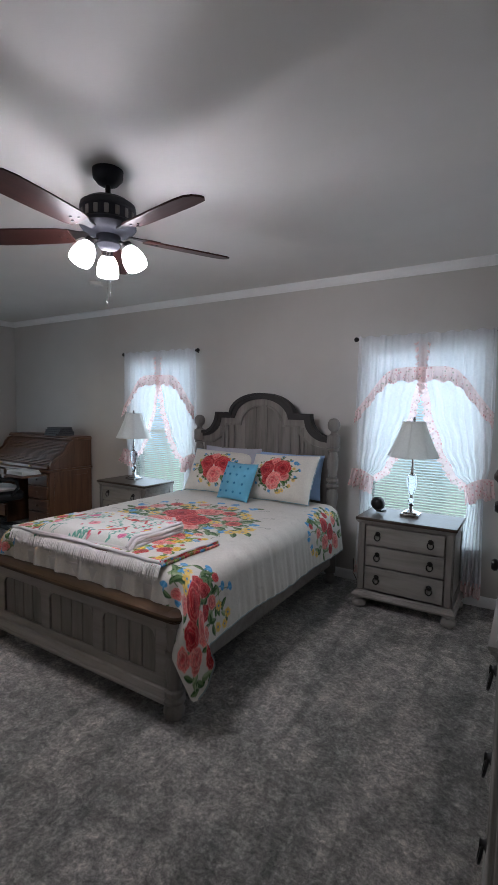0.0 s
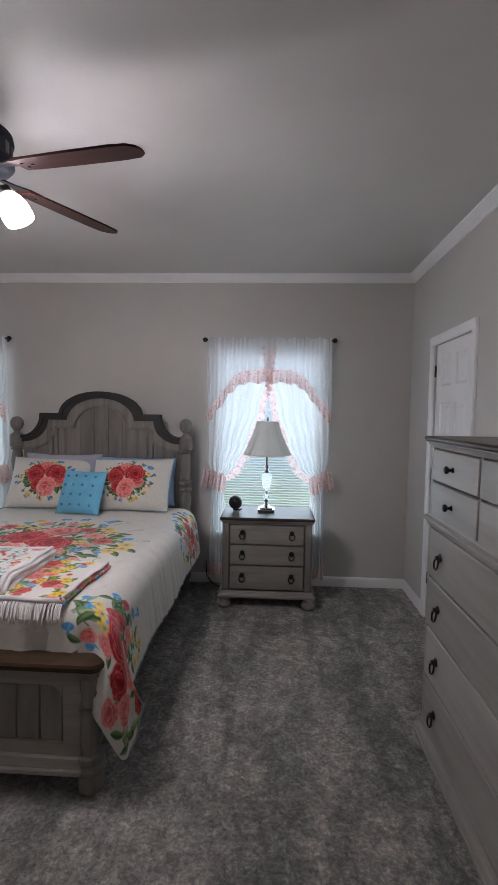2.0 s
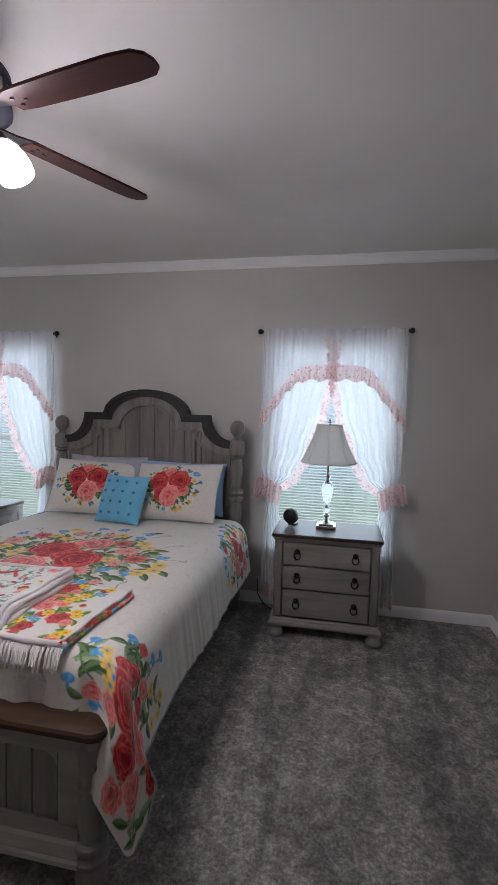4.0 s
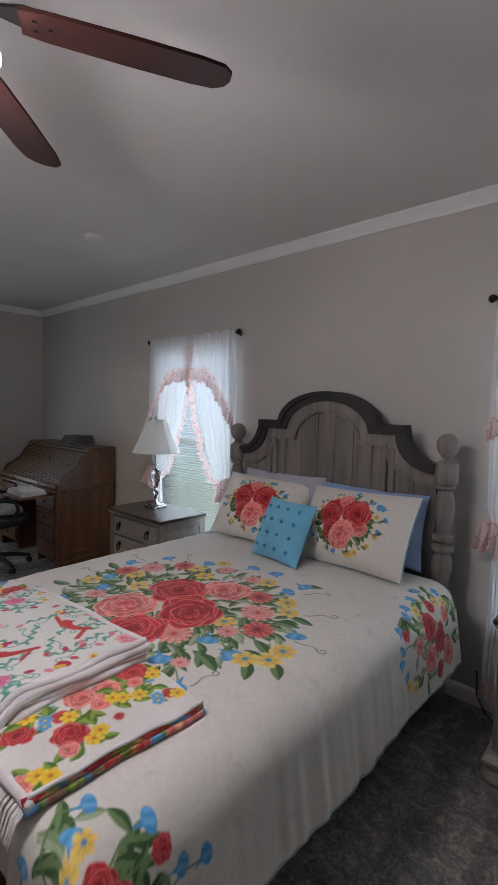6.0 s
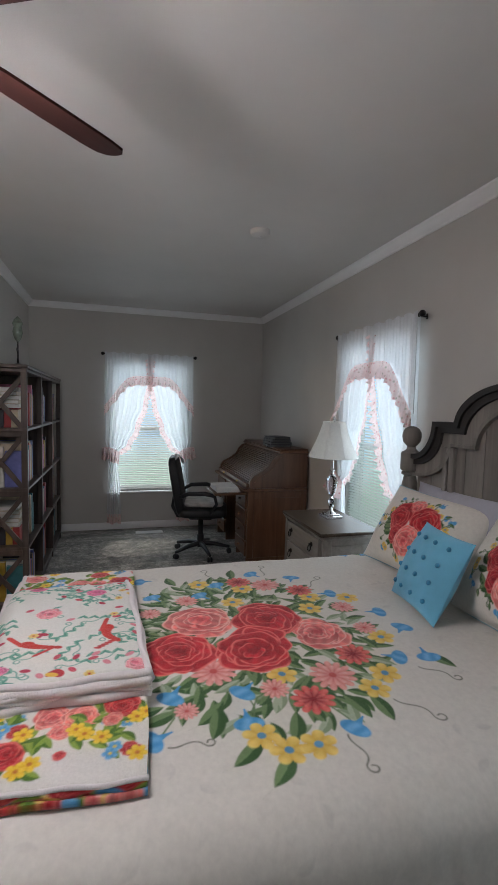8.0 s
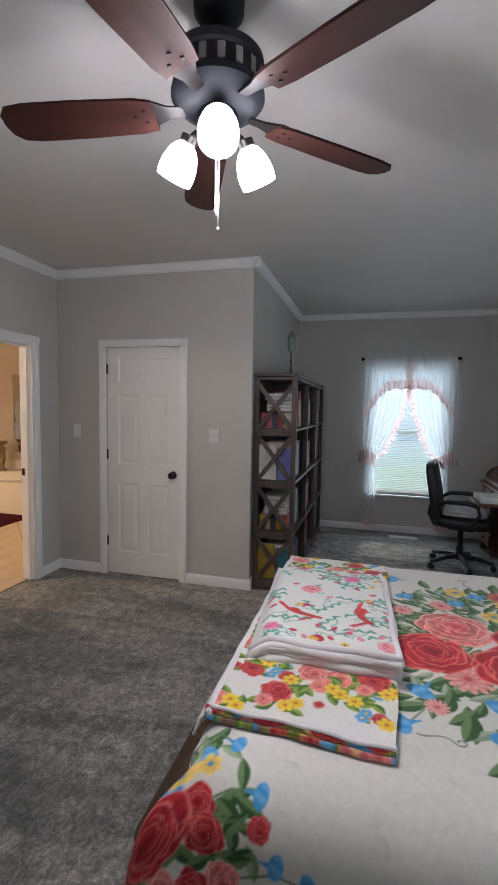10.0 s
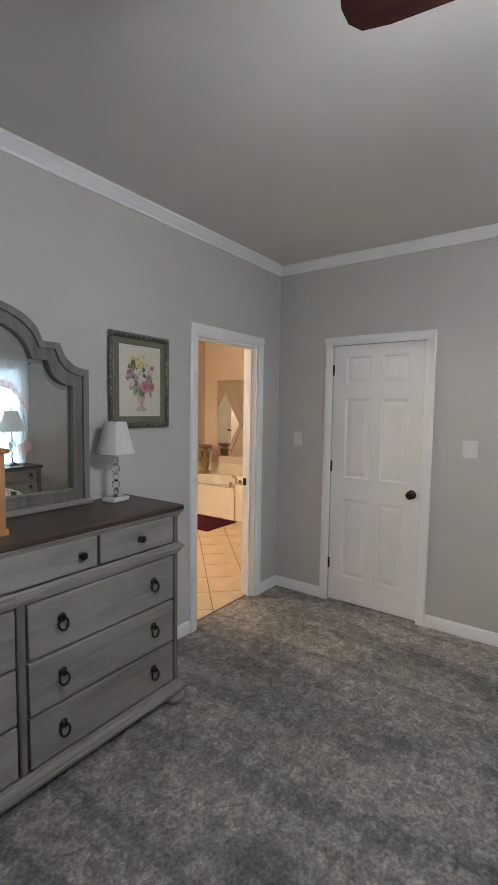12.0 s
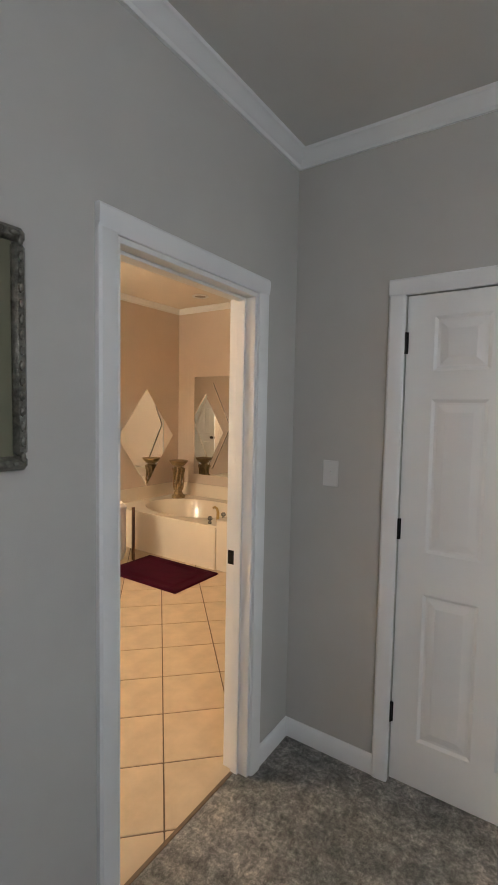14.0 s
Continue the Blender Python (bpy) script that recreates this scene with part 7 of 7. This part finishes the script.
# ---- roll-top desk ----
dk = thing("rolltop_desk", (-5.42, 3.24, 0), "red-brown oak roll-top desk, closed, standing in the corner", "desk")
DW, DD = 1.3, 0.62
S = [(0.03, 0.765), (0.035, 0.84), (0.07, 0.885), (0.15, 0.925), (0.22, 0.975), (0.255, 1.04), (0.3, 1.085), (0.36, 1.1)]
for s in (-1, 1):
    x = s * (DW / 2 - 0.012)
    part("side_panel", M().prism([(0.02, 0.09), (DD, 0.09), (DD, 0.735), (0.02, 0.735)], x - 0.012, x + 0.012, "x"), OAKV, dk)
    part("side_frame", M().box(x - 0.016, 0.015, 0.09, x + 0.016, 0.08, 0.735, 0.004).box(x - 0.016, DD - 0.065, 0.09, x + 0.016, DD, 0.735, 0.004).box(x - 0.015, 0.08, 0.09, x + 0.015, DD - 0.065, 0.16, 0.003).box(x - 0.015, 0.08, 0.67, x + 0.015, DD - 0.065, 0.735, 0.003), OAKV, dk)
    part("side_scroll", M().prism([(DD, 0.765)] + S + [(DD, 1.1)], x - 0.013, x + 0.013, "x"), OAKV, dk, "S-curved side panel")
    part("scroll_bead", M().tube([(x + s * 0.013, y + 0.045, z - 0.02) for y, z in S[1:-1]], 0.006, 8), OAK, dk)
    part("plinth", M().box(x - 0.02, 0.01, 0, x + 0.02, DD, 0.09, 0.006), OAKV, dk)
part("writing_top", M().box(-DW / 2 - 0.025, -0.03, 0.735, DW / 2 + 0.025, DD, 0.765, 0.009), OAK, dk)
part("top", M().box(-DW / 2 - 0.02, 0.32, 1.1, DW / 2 + 0.02, DD, 1.128, 0.009).box(-DW / 2 - 0.008, 0.335, 1.128, DW / 2 + 0.008, DD, 1.142, 0.005), OAK, dk)
part("back_panel", M().box(-DW / 2, DD - 0.015, 0.09, DW / 2, DD - 0.003, 1.1, 0.002), OAKV, dk)
L = [Vector(p) for p in S]
seg = [0]
for a, b in zip(L[:-1], L[1:]):
    seg.append(seg[-1] + (b - a).length)
sl = mesh_of("tambour_slat", M().lathe([(0.0085, -DW / 2 + 0.026), (0.0085, DW / 2 - 0.026)], 8, m=pose(0, 0, 0, 0, 90, 0)), OAK, 60)
for i in range(24):
    d = (i + 0.5) / 24 * seg[-1]
    j = max(k for k in range(len(seg) - 1) if seg[k] <= d)
    p = L[j] + (L[j + 1] - L[j]) * ((d - seg[j]) / (seg[j + 1] - seg[j]))
    o = new("tambour_slat", sl)
    o.parent = dk
    o.matrix_basis = pose(0, p.x + 0.02, p.y - 0.012)
part("lift_rail", M().box(-DW / 2 + 0.03, 0.008, 0.768, DW / 2 - 0.03, 0.035, 0.81, 0.006), OAK, dk)
for x in (-0.3, 0.3):
    part("lift_knob", M().lathe([(0, 0), (0.008, 0), (0.008, 0.008), (0.014, 0.018), (0, 0.024)], 12, m=pose(x, 0.008, 0.79, 90, 0, 0)), BRASS, dk)
for s in (-1, 1):
    for i in range(4):
        z = 0.1 + i * 0.155
        dd = part("drawer", M().box(s * (DW / 2 - 0.03), 0.0, z, s * (DW / 2 - 0.4), 0.3, z + 0.145, 0.006), OAK, dk)
        part("pull", M().lathe([(0, 0), (0.01, 0), (0.01, 0.008), (0.016, 0.018), (0, 0.024)], 12, m=pose(s * (DW / 2 - 0.215), 0.0, z + 0.075, 90, 0, 0)), OAK, dd)
    part("inner_side", M().box(s * (DW / 2 - 0.4), 0.02, 0.02, s * (DW / 2 - 0.42), DD - 0.02, 0.735, 0.003), OAKV, dk)
part("kneehole_drawer", M().box(-0.21, 0.005, 0.63, 0.21, 0.3, 0.73, 0.004), OAK, dk)
tray = part("pull_out_board", M().box(0.24, -0.3, 0.7, 0.62, 0.1, 0.722, 0.003), OAK, dk)
for i in range(4):
    solo("paper", M().box(-5.16 + 0.006 * i, 2.97, 0.7225 + 0.012 * i, -4.84 - 0.004 * i, 3.2 - 0.006 * i, 0.7343 + 0.012 * i, 0.002), PAPER, "stack of white papers on the desk's pull-out board", "papers")
for i, (w, d, c) in enumerate(((0.31, 0.24, 6), (0.3, 0.22, 6), (0.27, 0.2, 6), (0.24, 0.18, 6))):
    z = 1.142 + i * 0.026
    t = thing("binder", (-5.14 + 0.012 * (i % 2), 3.66, z), "black flat binder stacked on the roll-top desk", "binder", "binders on the desk", 6 * i - 8)
    part("cover", M().box(-w / 2, -d / 2, 0, w / 2, d / 2, 0.004, 0.001).box(-w / 2, -d / 2, 0.0205, w / 2, d / 2, 0.0245, 0.001).box(-w / 2, d / 2 - 0.004, 0.004, w / 2, d / 2, 0.0205, 0.001), BOOKM[c], t, smooth=0)
    part("page_block", M().box(-w / 2 + 0.005, -d / 2 + 0.005, 0.004, w / 2 - 0.005, d / 2 - 0.004, 0.0205, 0.001), DARKPAGE, t, smooth=0)

# ---- office chair ----
oc = thing("office_chair", (-5.28, 2.9, 0), "black leather office chair with armrests on a five-star base", "office chair", rz=-12)
for i in range(5):
    a = 2 * math.pi * i / 5 + 0.35
    c, s = math.cos(a), math.sin(a)
    leg = part("base_leg", M().tube([(0.03 * c, 0.03 * s, 0.115), (0.15 * c, 0.15 * s, 0.105), (0.27 * c, 0.27 * s, 0.078), (0.305 * c, 0.305 * s, 0.07)], [0.026, 0.022, 0.017, 0.014], 10), BLACK, oc)
    for k in (-1, 1):
        part("caster", M().lathe([(0, -0.008), (0.024, -0.008), (0.027, 0), (0.024, 0.008), (0, 0.008)], 16, m=pose(0.3 * c - s * 0.014 * k, 0.3 * s + c * 0.014 * k, 0.0275, 0, 0, math.degrees(a)) @ pose(0, 0, 0, 90, 0, 0)), BLACK, leg)
part("gas_column", M().lathe([(0.035, 0.08), (0.035, 0.2), (0.026, 0.21), (0.026, 0.4)], 18), BLACK, oc)
part("tilt_mechanism", M().box(-0.1, -0.12, 0.38, 0.1, 0.12, 0.42, 0.012), BLACK, oc)


def padded(w, d, h, e=2.6, n=22):
    """A cushion block with full rounded edges."""
    m = M()

    def fn(a, b):
        th, ph = (a - 0.5) * 2 * math.pi, (b - 0.5) * math.pi
        f = lambda t, k: math.copysign(abs(t) ** k, t)
        return (w / 2 * f(math.cos(ph), 0.35) * f(math.cos(th), 0.4), d / 2 * f(math.cos(ph), 0.35) * f(math.sin(th), 0.4), h / 2 * f(math.sin(ph), 0.5))
    return m.grid(fn, n * 2, n)


seat = part("seat", padded(0.5, 0.5, 0.11), LEATHER, oc, "padded black leather seat", 180)
seat.matrix_basis = pose(0, 0.02, 0.47)
back = part("backrest", padded(0.48, 0.1, 0.6), LEATHER, oc, "tall padded black leather backrest", 180)
back.matrix_basis = pose(0, -0.24, 0.73, 10, 0, 0)
part("back_bracket", M().tube([(0, -0.05, 0.39), (0, -0.24, 0.4), (0, -0.29, 0.5), (0, -0.27, 0.62)], 0.02, 10), BLACK, oc)
for s in (-1, 1):
    part("armrest", M().tube([(s * 0.24, -0.2, 0.64), (s * 0.28, -0.12, 0.68), (s * 0.285, 0.05, 0.685), (s * 0.28, 0.14, 0.66), (s * 0.27, 0.16, 0.58), (s * 0.25, 0.1, 0.48)], [0.018, 0.022, 0.024, 0.02, 0.016, 0.016], 10), BLACK, oc)
cs = solo("seat_cushion", padded(0.42, 0.4, 0.05), cloth("white_floral_cushion_cloth", (0.5, 0.47, 0.44), 0.9, 0.3, 200, 0.3), "thin off-white patterned cushion on the office chair", "cushion", smooth=180)
cs.matrix_basis = pose(-5.28, 2.93, 0.55, 0, 0, -12)
# pale sheet added over the backrest in place of the leather's light sheen
jk = solo("folded_cloth", M().grid(lambda a, b: (-5.4 + 0.24 * a + 0.0, 2.655 - 0.05 * math.cos(b * 3.14) + 0.005 * math.sin(a * 20), 0.985 + 0.055 * math.sin(b * 3.14) - 0.03 * abs(b - 0.5)), 20, 12), WHITEFLEECE, "pale sheet standing in for the light sheen on the chair's backrest", "cloth", smooth=180)
so = jk.modifiers.new("thickness", "SOLIDIFY")
so.thickness = 0.006

# ---- bathroom ----
BFL = structure("floor_bathroom", M().box(BX0 - 0.1, BYS - 0.1, -0.1, BX1 + 0.1, YS - 0.061, -0.004, 0), GROUT, "cream ceramic tile floor laid diagonally", "tile floor", 0)
structure("ceiling_bathroom", M().box(BX0 - 0.1, BYS - 0.1, BZ, BX1 + 0.1, YS - 0.121, BZ + 0.1, 0), wall_mat("bathroom_ceiling_paint", (0.8, 0.73, 0.64)), "cream painted bathroom ceiling", "ceiling", 0)
structure("wall_bathroom_south", M().box(BX0 - 0.1, BYS - 0.1, 0, BX1 + 0.1, BYS, BZ, 0), BATHWALL, "warm cream bathroom wall", "wall", 0)
structure("wall_bathroom_west", M().box(BX0 - 0.1, BYS, 0, BX0, YS - 0.121, BZ, 0), BATHWALL, "warm cream bathroom wall", "wall", 0)
structure("wall_bathroom_east", M().box(BX1, BYS, 0, BX1 + 0.1, YS - 0.121, BZ, 0), BATHWALL, "warm cream bathroom wall", "wall", 0)
structure("wall_bathroom_north", M().box(XC, YS - 0.135, 0, BD0 - 0.07, YS - 0.121, BZ, 0).box(BD1 + 0.07, YS - 0.135, 0, BX1, YS - 0.121, BZ, 0).box(BD0 - 0.07, YS - 0.135, DH + 0.07, BD1 + 0.07, YS - 0.121, BZ, 0).box(BX0, YS - 0.24, 0, XC, YS - 0.121, BZ, 0), BATHWALL, "warm cream bathroom wall round the doorway", "wall", 0)
run("crown_bathroom", CROWN, [((BX0, BYS), (BX1, BYS), (0, 1)), ((BX0, YS - 0.24), (BX0, BYS), (1, 0))], "white painted crown moulding in the bathroom", "crown moulding", BZ - 0.0665)
run("baseboard_bathroom", BASE, [((BX0, YS - 0.24), (BX0, -2.4), (1, 0)), ((-5.69, BYS), (BX1, BYS), (0, 1))], "white painted baseboard in the bathroom", "baseboard", 0.001)
TP = 0.335
tile = mesh_of("tile", M().box(-TP / 2 + 0.003, -TP / 2 + 0.003, -0.007, TP / 2 - 0.003, TP / 2 - 0.003, -0.001, 0.002), TILE, 0)
r45 = pose(-3.875, -1.31, 0, 0, 0, 45)
for i in range(-12, 13):
    for j in range(-12, 13):
        p = r45 @ Vector(((i + 0.5) * TP, (j + 0.5) * TP, 0))
        if BX0 < p.x < -2.6 and BYS < p.y < YS + 0.15 and (p.y < YS - 0.29 or BD0 - 0.25 < p.x < BD1 + 0.25):
            o = new("tile", tile)
            o.parent = BFL
            o.matrix_basis = Matrix.Translation(p) @ pose(0, 0, 0, 0, 0, 45)
structure("trim_threshold", M().box(BD0, YS - 0.075, -0.004, BD1, YS - 0.058, 0.003, 0.002), GROUT, "thin metal strip between carpet and tile", "threshold")

tub = thing("bathtub", (0, 0, 0), "ivory built-in bathtub with a wide deck in the corner", "bathtub")
TX0, TX1, TY0, TY1, TZ = BX0 + 0.003, -5.70, BYS + 0.003, -2.415, 0.435
part("skirt", M().box(TX1 - 0.03, TY0, 0, TX1, TY1, TZ - 0.02, 0.004).box(TX0, TY1 - 0.03, 0, TX1 - 0.03, TY1, TZ - 0.02, 0.004), TUBW, tub)
cx, cy, ra, rb2 = (TX0 + TX1) / 2 + 0.04, (TY0 + TY1) / 2 + 0.02, 0.43, 0.62
dm = M()
n = 64
ring_o, rings = [], []
for i in range(n):
    a = 2 * math.pi * i / n
    c, s = math.cos(a), math.sin(a)
    k = min((TX1 + 0.012 - cx) / abs(c) if c > 1e-6 else (cx - TX0) / abs(c) if c < -1e-6 else 9, (TY1 + 0.012 - cy) / abs(s) if s > 1e-6 else (cy - TY0) / abs(s) if s < -1e-6 else 9)
    ring_o.append((cx + c * k, cy + s * k))
prof = [(1.0, TZ), (0.985, TZ - 0.012), (0.95, TZ - 0.04), (0.86, TZ - 0.2), (0.72, TZ - 0.34), (0.4, TZ - 0.37), (0.0, TZ - 0.375)]
v = [(x, y, TZ - 0.025) for x, y in ring_o] + [(x, y, TZ) for x, y in ring_o]
for k, z in prof:
    v += [(cx + ra * k * math.cos(2 * math.pi * i / n), cy + rb2 * k * math.sin(2 * math.pi * i / n), z) for i in range(n)]
f = []
for j in range(len(prof) + 1):
    for i in range(n):
        l = (i + 1) % n
        f.append((j * n + i, j * n + l, (j + 1) * n + l, (j + 1) * n + i))
part("basin", dm.add(v, f), TUBW, tub, "oval tub basin", 40)
part("backsplash", M().box(TX0, TY0, TZ - 0.002, TX0 + 0.018, TY1, 0.6, 0.004).box(TX0 + 0.018, TY0, TZ - 0.002, TX1, TY0 + 0.018, 0.6, 0.004), TUBW, tub)
fx, fy = -5.86, -2.51
part("faucet_spout", M().tube([(fx, fy, TZ), (fx, fy, TZ + 0.1), (fx - 0.01, fy - 0.02, TZ + 0.13), (fx - 0.04, fy - 0.07, TZ + 0.135), (fx - 0.055, fy - 0.1, TZ + 0.12)], [0.016, 0.014, 0.013, 0.013, 0.012], 12), BRASS, tub, "brass spout")
for dx in (-0.12, 0.1):
    part("faucet_handle", M().lathe([(0.02, 0), (0.014, 0.02), (0.01, 0.03), (0.024, 0.04), (0.026, 0.055), (0.015, 0.07), (0, 0.072)], 14, (fx + dx, fy + 0.0 - 0.02, TZ)), CRYSTAL, tub, "clear knob handle")
solo("tub_end_wall", M().box(-6.82, TY1 + 0.001, 0, -5.71, -1.7, 0.5, 0.006), TUBW, "low ivory partition at the end of the bathtub", "partition")
um = thing("urn", (-6.57, -3.7, TZ), "antique gold pedestal urn on the tub deck", "urn")
part("pedestal", M().lathe([(0.085, 0), (0.085, 0.03), (0.06, 0.05), (0.045, 0.09), (0.055, 0.12), (0.042, 0.2), (0.05, 0.3), (0.06, 0.36), (0.045, 0.4)], 20), STONE, um)
part("bowl", M().lathe([(0.045, 0.4), (0.08, 0.42), (0.115, 0.46), (0.12, 0.475), (0.1, 0.478), (0.05, 0.45), (0, 0.445)], 24), STONE, um)
for i in range(8):
    a = i * 0.785
    part("scroll", M().tube([(0.05 * math.cos(a), 0.05 * math.sin(a), 0.1), (0.07 * math.cos(a + 0.3), 0.07 * math.sin(a + 0.3), 0.2), (0.06 * math.cos(a + 0.6), 0.06 * math.sin(a + 0.6), 0.3), (0.075 * math.cos(a + 0.7), 0.075 * math.sin(a + 0.7), 0.38)], 0.011, 6), STONE, um)


def wall_mirror(name, poly, put, label):
    """Frameless bevelled mirror on the wall."""
    t = thing(name, (0, 0, 0), label, "mirror")
    n = len(poly)
    c = (sum(p[0] for p in poly) / n, sum(p[1] for p in poly) / n)
    q = [(c[0] + (a - c[0]) * 0.965, c[1] + (b - c[1]) * 0.965) for a, b in poly]
    part("glass", M().add([put(a, 0.0065, b) for a, b in q], [tuple(range(n))]), MIRROR, t, smooth=0)
    part("bevel", M().add([put(a, 0.0065, b) for a, b in q] + [put(a, 0.005, b) for a, b in poly] + [put(a, 0.0, b) for a, b in poly], [(i, (i + 1) % n, n + (i + 1) % n, n + i) for i in range(n)] + [(n + i, n + (i + 1) % n, 2 * n + (i + 1) % n, 2 * n + i) for i in range(n)]), MIRROR, t, smooth=0)
    return t


wall_mirror("wall_mirror", [(-6.25, 0.6), (-5.79, 1.215), (-6.25, 1.8), (-6.72, 1.215)], lambda a, o, z: (a, BYS + o, z), "wide diamond mirror hanging on the warm cream bathroom wall")
wall_mirror("wall_mirror", [(-3.67, 0.72), (-2.8, 0.72), (-2.8, 1.98), (-3.67, 1.98)], lambda a, o, z: (BX0 + o, a, z), "large rectangular plain mirror hanging above the bathtub")
wall_mirror("wall_mirror", [(-3.36, 0.8), (-3.08, 1.35), (-3.36, 1.9), (-3.64, 1.35)], lambda a, o, z: (BX0 + 0.012 + o, a, z), "tall narrow diamond-shaped mirror hanging above the bathtub")
mt = thing("bath_mat", (-5.34, -2.78, 0), "burgundy plush bath mat with a stitched border on the tiles", "bath mat", rz=90)
mm = M()


def mat_fn(a, b):
    x, y = (a - 0.5) * 0.92, (b - 0.5) * 0.6
    ex = min(0.46 - abs(x), 0.3 - abs(y))
    z = 0.016 * min(1, max(0, ex) / 0.012) ** 0.5
    if 0.07 < ex < 0.085 or 0.1 < ex < 0.112:
        z -= 0.006
    return (x, y, z + 0.001)


part("mat_body", mm.grid(mat_fn, 92, 60), RUGM, mt, smooth=180)
hp = thing("laundry_hamper", (-5.28, -3.43, 0), "white cloth hamper on a wooden stand beside the tub", "hamper")
part("bag", M().lathe([(0.0, 0.03), (0.13, 0.03), (0.15, 0.1), (0.15, 0.5), (0.16, 0.56), (0.12, 0.6), (0.0, 0.58)], 20), WHITEFLEECE, hp)
for s in (-1, 1):
    part("leg", M().box(s * 0.16 - 0.012, 0.14, 0, s * 0.16 + 0.012, 0.17, 0.55, 0.003), OAKV, hp)
DIML = simple("unlit_lamp_glass", (0.3, 0.27, 0.22), 0.3)
t = thing("recessed_light", (-6.39, -3.22, BZ), "unlit recessed ceiling light above the bathtub", "ceiling light")
part("rim", M().lathe([(0.095, 0), (0.095, -0.006), (0.07, -0.01), (0.066, -0.001)], 28), TRIM, t)
part("lamp", M().lathe([(0.064, -0.003), (0.05, -0.006), (0, -0.007)], 24), DIML, t)
VAN = glow("warm_vanity_bulb", (1.0, 0.8, 0.57), VANITY_GLOW)
t = thing("vanity_light", (-2.6, BYS, 2.05), "brass vanity bar with four lit warm globes", "wall light")
part("back_plate", M().box(-0.42, 0, -0.05, 0.42, 0.03, 0.05, 0.006), BRASS, t)
for i in range(4):
    part("globe", M().lathe([(0.0, -0.055), (0.028, -0.048), (0.05, -0.02), (0.055, 0.0), (0.05, 0.02), (0.028, 0.048), (0.0, 0.055)], 16, (-0.33 + 0.22 * i, 0.14, 0)), VAN, t, "glowing warm globe")
